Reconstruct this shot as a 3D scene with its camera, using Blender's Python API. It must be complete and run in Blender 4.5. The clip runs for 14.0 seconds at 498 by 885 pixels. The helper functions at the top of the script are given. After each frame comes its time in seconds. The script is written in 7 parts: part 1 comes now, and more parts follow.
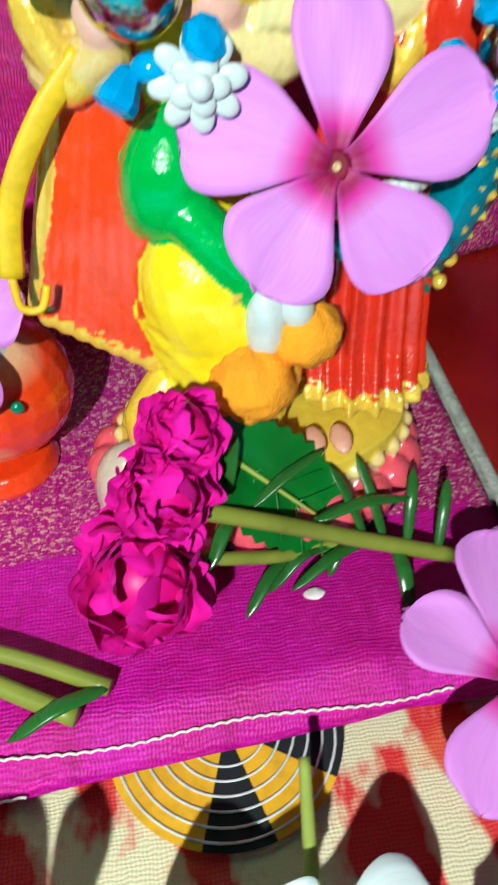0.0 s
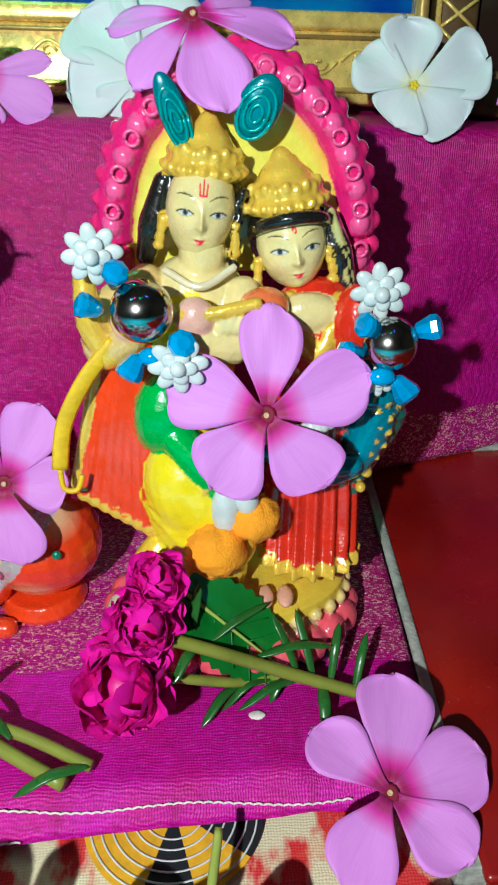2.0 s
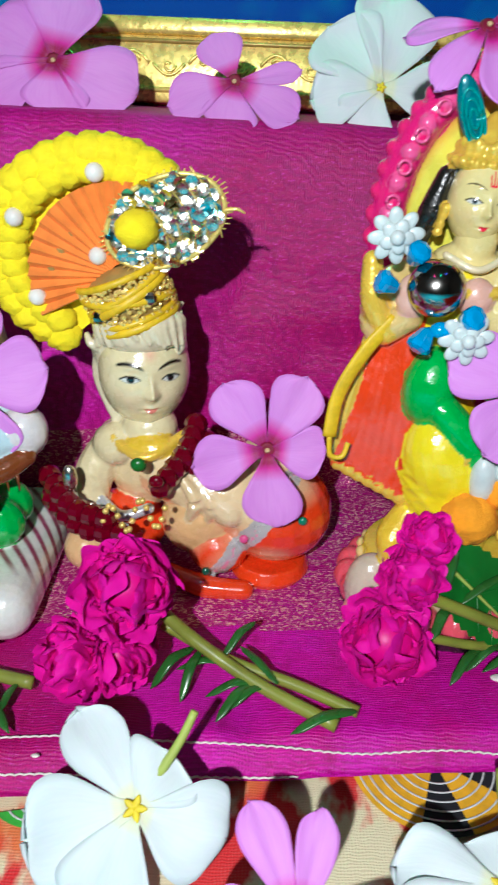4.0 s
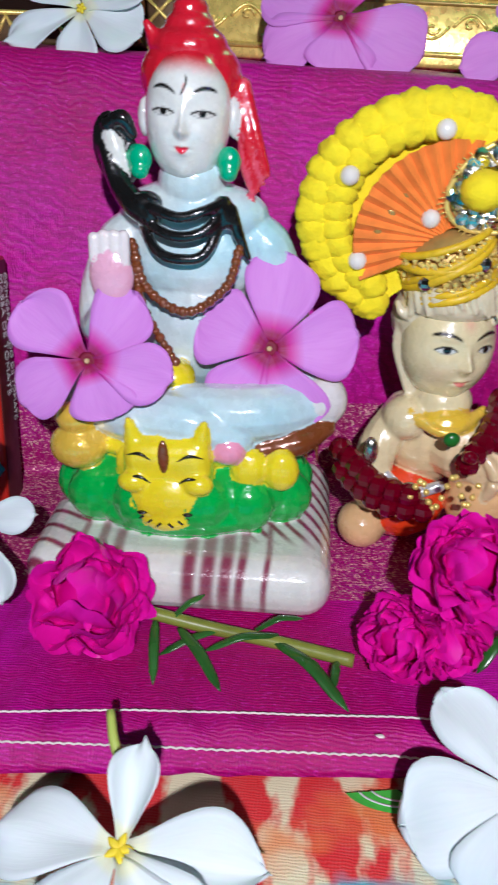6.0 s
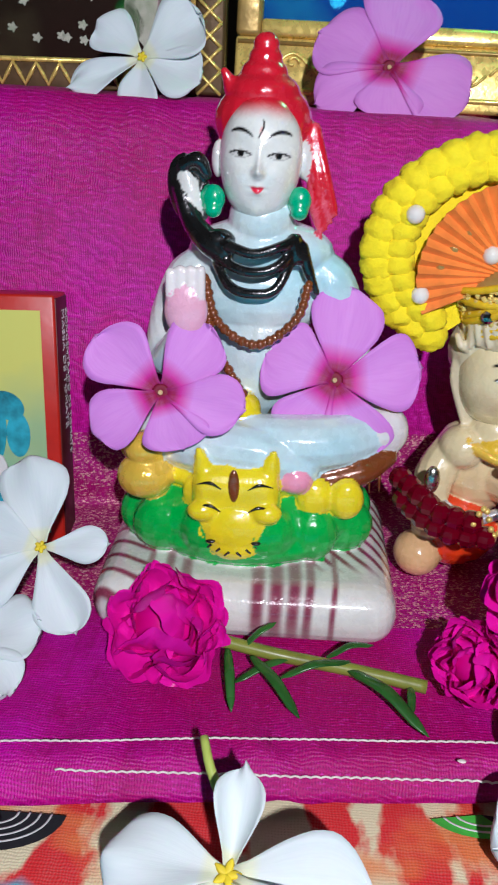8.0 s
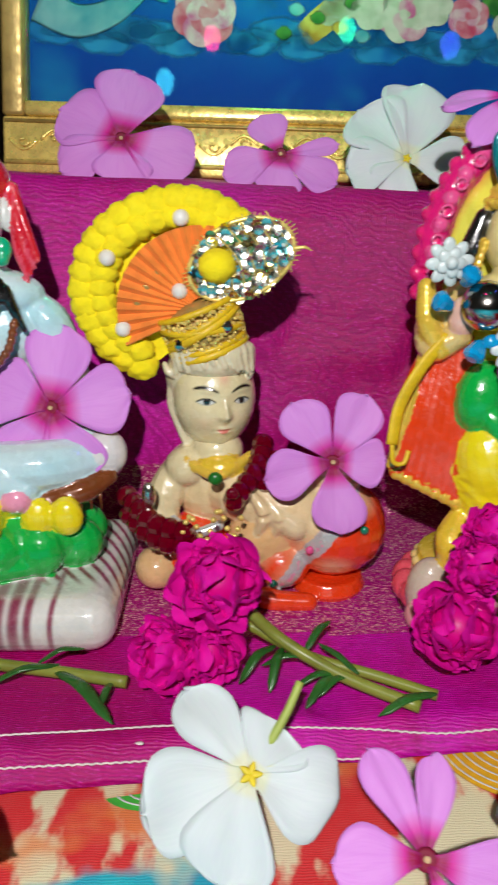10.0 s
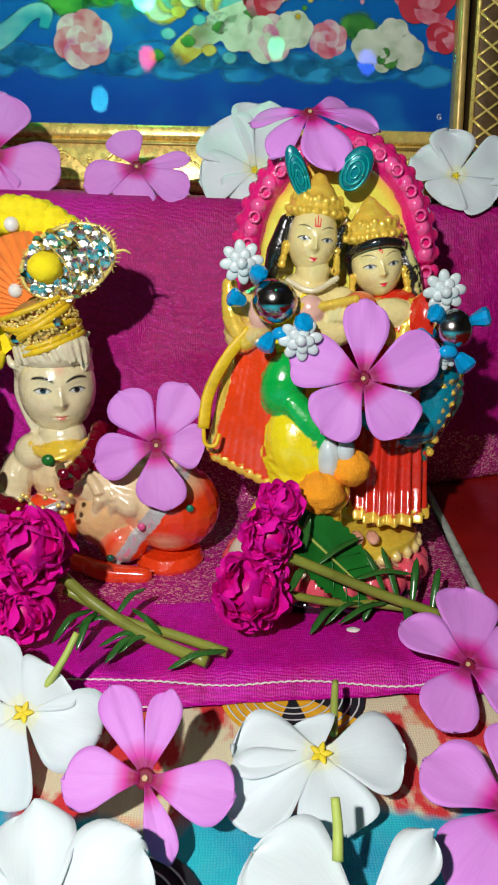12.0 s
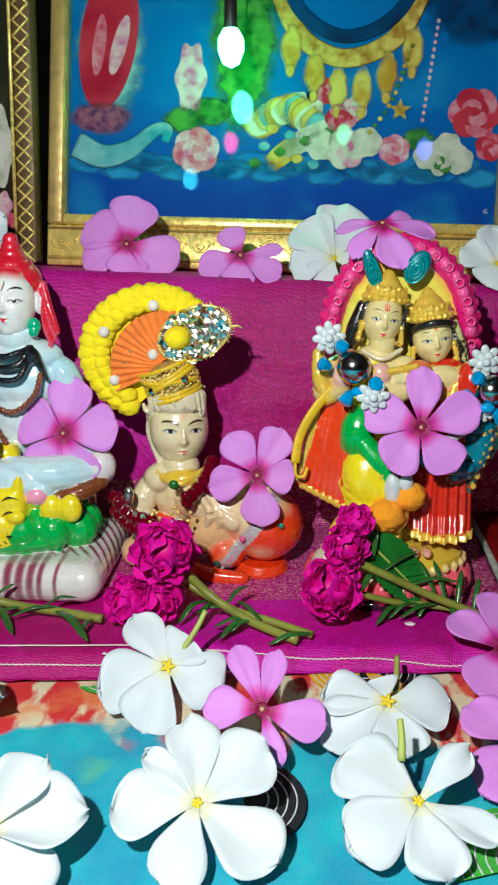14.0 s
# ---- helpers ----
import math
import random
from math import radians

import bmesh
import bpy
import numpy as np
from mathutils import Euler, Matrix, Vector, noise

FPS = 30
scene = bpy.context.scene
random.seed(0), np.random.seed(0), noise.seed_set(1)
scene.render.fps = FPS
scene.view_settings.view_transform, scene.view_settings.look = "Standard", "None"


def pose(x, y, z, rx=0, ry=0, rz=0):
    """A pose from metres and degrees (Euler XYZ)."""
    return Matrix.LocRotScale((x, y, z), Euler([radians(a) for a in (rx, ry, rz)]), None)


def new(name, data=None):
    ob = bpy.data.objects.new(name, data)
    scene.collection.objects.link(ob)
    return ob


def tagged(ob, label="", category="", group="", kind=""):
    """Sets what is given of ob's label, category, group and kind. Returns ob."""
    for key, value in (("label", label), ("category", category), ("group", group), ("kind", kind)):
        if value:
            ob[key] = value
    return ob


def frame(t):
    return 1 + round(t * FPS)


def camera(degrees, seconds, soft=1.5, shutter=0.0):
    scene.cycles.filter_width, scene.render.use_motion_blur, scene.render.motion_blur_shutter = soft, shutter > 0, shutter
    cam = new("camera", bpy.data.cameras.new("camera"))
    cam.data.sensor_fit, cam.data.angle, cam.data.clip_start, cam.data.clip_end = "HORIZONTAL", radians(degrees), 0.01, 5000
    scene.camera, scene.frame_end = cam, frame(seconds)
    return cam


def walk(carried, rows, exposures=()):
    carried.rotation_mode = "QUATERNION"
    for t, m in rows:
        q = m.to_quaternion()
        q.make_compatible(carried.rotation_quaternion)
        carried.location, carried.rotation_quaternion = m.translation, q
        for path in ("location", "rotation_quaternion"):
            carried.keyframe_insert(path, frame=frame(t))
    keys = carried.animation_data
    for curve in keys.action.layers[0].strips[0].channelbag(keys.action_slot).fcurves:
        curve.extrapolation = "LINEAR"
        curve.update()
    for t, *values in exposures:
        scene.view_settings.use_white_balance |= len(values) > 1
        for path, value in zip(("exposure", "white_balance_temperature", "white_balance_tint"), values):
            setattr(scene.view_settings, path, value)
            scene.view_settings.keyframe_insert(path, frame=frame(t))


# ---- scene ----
cam = camera(36.6, 14.0, soft=2.0, shutter=0.4)
METRES, EYE, TILT, LEAN, TURN = 0.45, 0.125, -42.0, 0.0, -9.0
ROWS = [
    (0.0, 0.0, 0.0, 0.0, 0.0, 0.0, -0.0),
    (0.5, 0.0267, -0.0374, 0.011, 1.51, 3.5, -1.01),
    (1.0, 0.0426, -0.0693, 0.0135, 2.87, 6.06, -1.68),
    (1.5, 0.049, -0.0986, 0.0055, 3.72, 9.7, -3.58),
    (2.0, 0.0583, -0.1192, -0.0054, 5.26, 12.26, -4.63),
    (2.5, 0.0455, -0.137, -0.0204, 5.73, 13.95, -5.45),
    (3.0, 0.0149, -0.1496, -0.0349, 6.66, 14.77, -6.17),
    (5.5, -0.1758, -0.1603, -0.0858, 8.85, 13.42, -9.35),
    (6.0, -0.2181, -0.1611, -0.0889, 9.71, 13.35, -10.06),
    (6.5, -0.2534, -0.1685, -0.0885, 10.3, 13.61, -10.51),
    (7.0, -0.2767, -0.171, -0.0917, 9.68, 13.86, -10.5),
    (9.5, -0.1622, -0.1865, -0.1281, 7.34, 21.55, -6.45),
    (10.0, -0.1079, -0.1866, -0.1313, 6.03, 22.42, -5.37),
    (10.5, -0.0637, -0.1889, -0.1343, 5.04, 22.8, -4.54),
    (11.0, -0.0247, -0.1912, -0.14, 4.29, 23.07, -3.71),
    (11.5, 0.0073, -0.194, -0.1417, 5.02, 23.08, -3.86),
    (12.0, 0.0282, -0.2088, -0.1549, 6.9, 23.22, -5.62),
    (12.5, 0.0425, -0.2368, -0.1726, 8.29, 24.0, -6.7),
    (13.0, 0.0384, -0.2675, -0.1869, 8.8, 24.59, -7.31),
    (13.5, 0.0328, -0.3125, -0.2047, 9.54, 25.42, -8.07),
    (14.0, 0.0224, -0.35, -0.2258, 9.71, 25.88, -8.38),
]
walk(cam, [(t, pose(0, 0, EYE, TILT, LEAN, TURN) @ pose(METRES * x, METRES * y, METRES * z, 90 + pitch, roll, yaw)) for t, x, y, z, yaw, pitch, roll in ROWS],
     [(0.0, 0.22, 6000, -4), (0.5, -0.06, 5800, 1), (2.5, -0.04, 5900, 1), (5.5, -0.36, 5900, 18), (7.0, -0.38, 5850, 20), (9.5, -0.45, 6350, 14), (11.2, -0.34, 6700, 13), (12.5, -0.33, 6300, 12), (14.0, -0.33, 6250, 10)])
# ---------------------------------------------------------------- light
# The lamp of the hand-held camera is the one strong light; the unseen room added round it is closed and kept dark.
world = bpy.data.worlds.new("world")
scene.world = world
world.use_nodes = True
world.node_tree.nodes["Background"].inputs[0].default_value = (0.6, 0.7, 1.0, 1)
world.node_tree.nodes["Background"].inputs[1].default_value = 0.003

flash = bpy.data.lights.new("flash_lamp", "POINT")
flash.energy, flash.color, flash.shadow_soft_size = 7.0, (1.0, 0.98, 0.96), 0.005
new("flash_lamp", flash).matrix_world = pose(-0.085, -0.205, 0.255)


# ---------------------------------------------------------------- materials
class Nodes:
    """A node material with short ways to add and link nodes."""

    def __init__(self, name, color=(0.5, 0.5, 0.5), rough=0.5, metal=0.0, coat=0.0, spec=0.5):
        self.m = bpy.data.materials.new(name)
        self.m.use_nodes = True
        self.t = self.m.node_tree
        self.b = self.t.nodes["Principled BSDF"]
        self.set(color=color, rough=rough, metal=metal)
        self.b.inputs["Coat Weight"].default_value = coat
        self.b.inputs["Coat Roughness"].default_value = 0.08
        self.b.inputs["Specular IOR Level"].default_value = spec

    def set(self, color=None, rough=None, metal=None):
        for key, v in (("Base Color", color), ("Roughness", rough), ("Metallic", metal)):
            if v is None:
                continue
            if isinstance(v, (tuple, list)):
                self.b.inputs[key].default_value = (*v, 1)
            elif isinstance(v, (int, float)):
                self.b.inputs[key].default_value = v
            else:
                self.t.links.new(v, self.b.inputs[key])
        return self

    def add(self, kind, **values):
        n = self.t.nodes.new(kind)
        for k, v in values.items():
            if k in n.inputs:
                self.put(n.inputs[k], v)
        return n

    def put(self, socket, v):
        if isinstance(v, bpy.types.NodeSocket):
            self.t.links.new(v, socket)
        elif isinstance(v, (tuple, list)) and len(v) == 3 and socket.type == "RGBA":
            socket.default_value = (*v, 1)
        else:
            socket.default_value = v

    def co(self, kind="Object"):
        return self.add("ShaderNodeTexCoord").outputs[kind]

    def scaled(self, co, s):
        n = self.t.nodes.new("ShaderNodeMapping")
        self.put(n.inputs["Vector"], co)
        n.inputs["Scale"].default_value = s
        return n.outputs[0]

    def noise(self, scale, detail=3.0, co=None, rough=0.5):
        n = self.t.nodes.new("ShaderNodeTexNoise")
        self.put(n.inputs["Vector"], co or self.co())
        n.inputs["Scale"].default_value, n.inputs["Detail"].default_value = scale, detail
        n.inputs["Roughness"].default_value = rough
        return n.outputs[0]

    def ramp(self, fac, *stops):
        n = self.t.nodes.new("ShaderNodeValToRGB")
        e = n.color_ramp.elements
        while len(e) < len(stops):
            e.new(0.5)
        for el, (p, c) in zip(e, stops):
            el.position = p
            el.color = (*c, 1) if isinstance(c, (tuple, list)) else (c, c, c, 1)
        self.put(n.inputs[0], fac)
        return n.outputs[0]

    def mix(self, fac, a, b, how="MIX"):
        n = self.t.nodes.new("ShaderNodeMix")
        n.data_type, n.blend_type = "RGBA", how
        self.put(n.inputs[0], fac)
        self.put(n.inputs[6], a)
        self.put(n.inputs[7], b)
        return n.outputs[2]

    def math(self, how, a, b=0.0, c=0.0):
        n = self.t.nodes.new("ShaderNodeMath")
        n.operation = how
        for s, v in zip(n.inputs, (a, b, c)):
            self.put(s, v)
        return n.outputs[0]

    def axis(self, co, k):
        n = self.t.nodes.new("ShaderNodeSeparateXYZ")
        self.put(n.inputs[0], co)
        return n.outputs[k]

    def bump(self, height, strength=0.3, distance=0.0005):
        n = self.t.nodes.new("ShaderNodeBump")
        self.put(n.inputs["Height"], height)
        n.inputs["Strength"].default_value, n.inputs["Distance"].default_value = strength, distance
        self.t.links.new(n.outputs[0], self.b.inputs["Normal"])
        return self


def plain(name, color, rough=0.5, metal=0.0, vary=0.2, scale=250, coat=0.0, relief=0.15, depth=0.0003):
    """A surface of one colour with stains at two scales and a fine relief."""
    n = Nodes(name, color, rough, metal, coat)
    dark = tuple(c * (1 - vary) for c in color)
    a = n.ramp(n.noise(scale, 4), (0.35, dark), (0.65, color))
    b = n.mix(n.ramp(n.noise(scale * 0.2, 2), (0.4, 0.0), (0.7, 0.5)), a, tuple(min(1, c * (1 + vary)) for c in color))
    n.set(color=b)
    n.set(rough=n.ramp(n.noise(scale * 0.6, 3), (0.3, max(0.03, rough - 0.08)), (0.7, min(1, rough + 0.1))))
    n.bump(n.noise(scale * 3, 3), relief, depth)
    return n.m


def silk(name, zari=False):
    """Magenta shot silk, woven across; with zari, metal thread runs through it in rows."""
    n = Nodes(name, rough=0.45, spec=0.3)
    co = n.co()
    base = n.mix(n.ramp(n.noise(20, 5, rough=0.65), (0.40, 0.0), (0.64, 1.0)), (0.66, 0.004, 0.48), (0.60, 0.002, 0.24))
    base = n.mix(n.ramp(n.noise(7, 3), (0.46, 0.0), (0.64, 0.8)), base, (0.40, 0.001, 0.085))
    slub = n.noise(70, 5, n.scaled(co, (2.0, 30, 16)), 0.7)
    base = n.mix(n.ramp(slub, (0.40, 0.0), (0.64, 0.6)), base, (0.30, 0.0, 0.12))
    drip = n.noise(45, 4, n.scaled(co, (5.0, 1.2, 1.2)), 0.6)
    base = n.mix(n.ramp(drip, (0.55, 0.0), (0.70, 0.45)), base, (0.26, 0.0, 0.07))
    wave = n.t.nodes.new("ShaderNodeTexWave")
    wave.bands_direction = "Y"
    wave.inputs["Scale"].default_value, wave.inputs["Distortion"].default_value = 390, 9.0
    wave.inputs["Detail"].default_value, wave.inputs["Detail Scale"].default_value = 3.0, 0.5
    n.put(wave.inputs["Vector"], co)
    weft = n.t.nodes.new("ShaderNodeTexWave")
    weft.bands_direction = "X"
    weft.inputs["Scale"].default_value, weft.inputs["Distortion"].default_value = 470, 8.0
    weft.inputs["Detail Scale"].default_value = 0.5
    n.put(weft.inputs["Vector"], co)
    thread = n.math("ADD", wave.outputs[1], n.math("MULTIPLY", weft.outputs[1], 0.8))
    fleck = n.ramp(n.noise(1300, 2, n.scaled(co, (0.5, 1.6, 1.2))), (0.55, 0.0), (0.72, 1.0))
    base = n.mix(n.math("MULTIPLY", n.ramp(thread, (0.25, 1.0), (0.8, 0.0)), 0.62), base, (0.22, 0.0, 0.11))
    base = n.mix(n.math("MULTIPLY", n.math("MULTIPLY", thread, fleck), 0.28), base, (0.88, 0.07, 0.72))
    if zari:
        rows = n.t.nodes.new("ShaderNodeTexWave")
        rows.bands_direction = "Y"
        rows.inputs["Scale"].default_value, rows.inputs["Distortion"].default_value = 110, 10.0
        rows.inputs["Detail"].default_value, rows.inputs["Detail Scale"].default_value = 3.0, 5.0
        n.put(rows.inputs["Vector"], co)
        v = n.t.nodes.new("ShaderNodeTexVoronoi")
        v.inputs["Scale"].default_value = 2300
        n.put(v.inputs["Vector"], n.scaled(co, (0.6, 1.0, 1.0)))
        spark = n.math("MULTIPLY", n.ramp(rows.outputs[1], (0.35, 0.12), (0.7, 1.0)), n.ramp(n.axis(v.outputs["Color"], 0), (0.50, 0.0), (0.80, 1.0)))
        base = n.mix(0.45, base, (0.26, 0.003, 0.06))
        base = n.mix(spark, base, (0.95, 0.50, 0.50))
        n.set(metal=n.math("MULTIPLY", spark, 0.35))
        n.set(rough=n.ramp(spark, (0.0, 0.5), (1.0, 0.25)))
        thread = n.math("ADD", thread, n.math("MULTIPLY", n.axis(v.outputs["Color"], 1), 2.5))
    n.set(color=base)
    n.bump(n.math("ADD", thread, n.math("MULTIPLY", slub, 2.0)), 0.38, 0.0003)
    return n.m


def printed_cloth(name):
    """Cotton print: cream ground, red brush marks, turquoise fields."""
    n = Nodes(name, rough=0.8, spec=0.2)
    co = n.co()
    warm = n.mix(n.ramp(n.noise(55, 5, n.scaled(co, (1.3, 0.7, 1))), (0.47, 0.0), (0.53, 1.0)), (0.74, 0.66, 0.42), (0.66, 0.015, 0.02))
    warm = n.mix(n.ramp(n.noise(28, 3, n.scaled(co, (1, 1.5, 1))), (0.56, 0.0), (0.66, 0.8)), warm, (0.78, 0.22, 0.05))
    blue = n.mix(n.ramp(n.noise(40, 4), (0.4, 0.0), (0.62, 1.0)), (0.0, 0.32, 0.48), (0.0, 0.48, 0.56))
    blue = n.mix(n.ramp(n.noise(30, 2), (0.64, 0.0), (0.72, 0.7)), blue, (0.12, 0.50, 0.18))
    edge = n.math("ADD", n.axis(co, 1), n.math("MULTIPLY", n.math("SUBTRACT", n.noise(30, 4), 0.5), 0.055))
    base = n.mix(n.ramp(n.math("MULTIPLY_ADD", edge, 40.0, -0.45), (0.4, 0.0), (0.6, 1.0)), blue, warm)
    w = n.t.nodes.new("ShaderNodeTexWave")
    w.inputs["Scale"].default_value, w.inputs["Distortion"].default_value = 450, 5.0
    n.put(w.inputs["Vector"], co)
    x = n.t.nodes.new("ShaderNodeTexWave")
    x.bands_direction = "Y"
    x.inputs["Scale"].default_value, x.inputs["Distortion"].default_value = 450, 5.0
    n.put(x.inputs["Vector"], co)
    thread = n.math("ADD", w.outputs[1], x.outputs[1])
    base = n.mix(n.math("MULTIPLY", n.math("MULTIPLY", thread, n.noise(200, 2)), 0.07), base, (0.85, 0.82, 0.75))
    n.set(color=base)
    n.bump(thread, 0.35, 0.0002)
    return n.m


def red_tile(name):
    n = Nodes(name, rough=0.28, coat=0.15)
    a = n.ramp(n.noise(30, 5), (0.3, (0.20, 0.004, 0.003)), (0.7, (0.34, 0.010, 0.006)))
    speck = n.ramp(n.noise(900, 2), (0.72, 0.0), (0.76, 1.0))
    a = n.mix(n.math("MULTIPLY", speck, 0.6), a, (0.75, 0.35, 0.25))
    a = n.mix(n.ramp(n.noise(12, 4), (0.5, 0.0), (0.75, 0.6)), a, (0.13, 0.003, 0.003))
    n.set(color=a)
    n.set(rough=n.ramp(n.noise(70, 4), (0.3, 0.2), (0.7, 0.45)))
    n.bump(n.noise(120, 4), 0.15, 0.0005)
    return n.m


def gold_leaf(name, color=(0.92, 0.68, 0.20), rough=0.3):
    n = Nodes(name, color, rough, 0.38)
    n.set(color=n.ramp(n.noise(180, 4), (0.3, tuple(c * 0.7 for c in color)), (0.6, color)))
    n.set(rough=n.ramp(n.noise(400, 3), (0.3, rough - 0.1), (0.7, rough + 0.15)))
    n.bump(n.noise(700, 3), 0.3, 0.0003)
    return n.m


def petal_material(name, heart, rim, far, vein, rough=0.55):
    """Along the petal (UV x) from the heart's colour to the blade's, with faint veins."""
    n = Nodes(name, rough=rough, spec=0.3)
    uv = n.co("UV")
    along = n.ramp(n.axis(uv, 0), (0.0, heart), (0.12, heart), (0.19, rim), (0.36, far), (1.0, far))
    streak = n.noise(7, 2, n.scaled(uv, (0.4, 3, 1)))
    base = n.mix(n.ramp(streak, (0.40, 0.0), (0.75, 0.5)), along, n.mix(0.5, along, vein))
    edge = n.math("ABSOLUTE", n.math("SUBTRACT", n.axis(uv, 1), 0.5))
    base = n.mix(n.ramp(edge, (0.25, 0.0), (0.5, 0.45)), base, n.mix(0.5, along, vein))
    info = n.t.nodes.new("ShaderNodeObjectInfo")
    base = n.mix(n.math("MULTIPLY", info.outputs["Random"], 0.25), base, n.mix(0.5, along, vein))
    n.set(color=base)
    n.b.inputs["Subsurface Weight"].default_value = 0.12
    n.b.inputs["Subsurface Radius"].default_value = (0.002, 0.001, 0.002)
    n.bump(n.math("ADD", streak, n.noise(260, 3)), 0.12, 0.0005)
    return n.m


def painted_plaster(name, rough=0.22):
    """Glossy hand-painted plaster: the colour layer holds the paints, its alpha the gold dust."""
    n = Nodes(name, rough=rough, coat=1.0)
    a = n.t.nodes.new("ShaderNodeVertexColor")
    a.layer_name = "paint"
    spots = n.ramp(n.noise(200, 4), (0.38, 0.90), (0.62, 1.0))
    base = n.mix(1.0, a.outputs[0], spots, "MULTIPLY")
    wear = n.ramp(n.noise(420, 4, rough=0.7), (0.72, 0.0), (0.80, 0.4))
    n.set(color=n.mix(wear, base, (0.72, 0.66, 0.5)))
    n.set(metal=n.math("MULTIPLY", a.outputs[1], 0.55))
    n.set(rough=n.ramp(n.noise(300, 3), (0.3, rough - 0.1), (0.7, rough + 0.15)))
    n.b.inputs["Subsurface Weight"].default_value = 0.06
    n.b.inputs["Subsurface Radius"].default_value = (0.003, 0.002, 0.001)
    n.bump(n.math("ADD", n.noise(350, 3), n.math("MULTIPLY", n.noise(1500, 2), 0.4)), 0.3, 0.0006)
    return n.m


def glowing(name, color, strength):
    n = Nodes(name, color, 0.3)
    n.b.inputs["Emission Color"].default_value = (*color, 1)
    n.b.inputs["Emission Strength"].default_value = strength
    return n.m


def pane_glass(name):
    """Thin picture glass: clear, with a mirror gloss by Fresnel."""
    m = bpy.data.materials.new(name)
    m.use_nodes = True
    t = m.node_tree
    t.nodes.remove(t.nodes["Principled BSDF"])
    clear, gloss, mix, f = (t.nodes.new(k) for k in ("ShaderNodeBsdfTransparent", "ShaderNodeBsdfGlossy", "ShaderNodeMixShader", "ShaderNodeFresnel"))
    gloss.inputs["Roughness"].default_value = 0.03
    f.inputs[0].default_value = 1.5
    t.links.new(f.outputs[0], mix.inputs[0])
    t.links.new(clear.outputs[0], mix.inputs[1])
    t.links.new(gloss.outputs[0], mix.inputs[2])
    t.links.new(mix.outputs[0], t.nodes["Material Output"].inputs[0])
    return m


SILK, ZARI, PRINT, TILE = silk("magenta_silk"), silk("zari_border", True), printed_cloth("printed_cotton"), red_tile("red_tile")
GROUT = plain("grout", (0.42, 0.44, 0.38), 0.9, vary=0.45, scale=300, relief=0.6, depth=0.001)
PLASTER = plain("wall_plaster", (0.55, 0.52, 0.45), 0.85, scale=12)
# Dark tone for the unseen room shell, so that it bounces little light.
LOW_BOUNCE = plain("low_bounce_paint", (0.22, 0.20, 0.17), 0.85, scale=12)
THREAD = plain("white_thread", (0.80, 0.74, 0.68), 0.8, scale=900)
GOLD, GOLD_DARK, BRONZE = gold_leaf("gold_leaf", (0.98, 0.74, 0.20), 0.26), gold_leaf("dull_gold", (0.50, 0.34, 0.10), 0.4), gold_leaf("bronze_moulding", (0.12, 0.07, 0.025), 0.45)
PURPLE = petal_material("periwinkle_petal", (0.30, 0.0, 0.035), (0.60, 0.012, 0.27), (0.66, 0.27, 0.69), (0.50, 0.10, 0.56))
WHITE = petal_material("white_petal", (0.70, 0.72, 0.50), (0.66, 0.72, 0.70), (0.66, 0.73, 0.73), (0.50, 0.60, 0.62))
MAGENTA = petal_material("moss_rose_petal", (0.60, 0.0, 0.20), (0.72, 0.003, 0.29), (0.78, 0.008, 0.38), (0.62, 0.0, 0.24), 0.42)
MAGENTA.node_tree.nodes["Principled BSDF"].inputs["Subsurface Weight"].default_value = 0.35
EYE_RED, EYE_CREAM = plain("flower_throat", (0.22, 0.0, 0.03), 0.7), plain("flower_eye", (0.62, 0.42, 0.22), 0.6)
EYE_YELLOW = plain("yellow_eye", (0.85, 0.66, 0.02), 0.6)
STEM, TUBE = plain("green_stem", (0.22, 0.25, 0.035), 0.4, scale=180, vary=0.35), plain("corolla_tube", (0.42, 0.52, 0.10), 0.5, scale=150)
NEEDLE, LEAF = plain("needle_leaf", (0.025, 0.12, 0.02), 0.25, scale=200, vary=0.4), plain("broad_leaf", (0.012, 0.17, 0.02), 0.32, scale=120, vary=0.4)
PAINT = painted_plaster("painted_plaster")
WHITE_PLASTIC, SILVER = plain("white_plastic", (0.62, 0.70, 0.68), 0.35, coat=0.3), plain("mirror_silver", (0.52, 0.50, 0.46), 0.14, 1.0, vary=0.1, relief=0.03)
BLUE_BEAD, ORANGE_FLUFF = plain("blue_bead", (0.0, 0.32, 0.66), 0.08, coat=0.8, vary=0.3), plain("orange_fluff", (0.95, 0.36, 0.01), 0.9, scale=500, relief=0.5, depth=0.0008, vary=0.1)
YELLOW_FLUFF = plain("yellow_fluff", (0.95, 0.76, 0.005), 0.9, scale=600, relief=0.5, depth=0.0006, vary=0.08)
ORANGE_SATIN = plain("orange_satin", (0.92, 0.27, 0.05), 0.4, scale=300)
PEARL, SEQUIN = plain("pearl", (0.82, 0.78, 0.70), 0.12, coat=0.6, vary=0.08), plain("silver_sequin", (0.80, 0.80, 0.70), 0.22, 1.0, vary=0.25, scale=900)
GARNET = plain("garnet_bead", (0.13, 0.0, 0.008), 0.1, coat=0.7)
RIBBON = plain("yellow_ribbon", (0.80, 0.52, 0.01), 0.45, scale=600)
BLACK = plain("black_plastic", (0.01, 0.01, 0.01), 0.5)
GLASS = pane_glass("picture_glass")


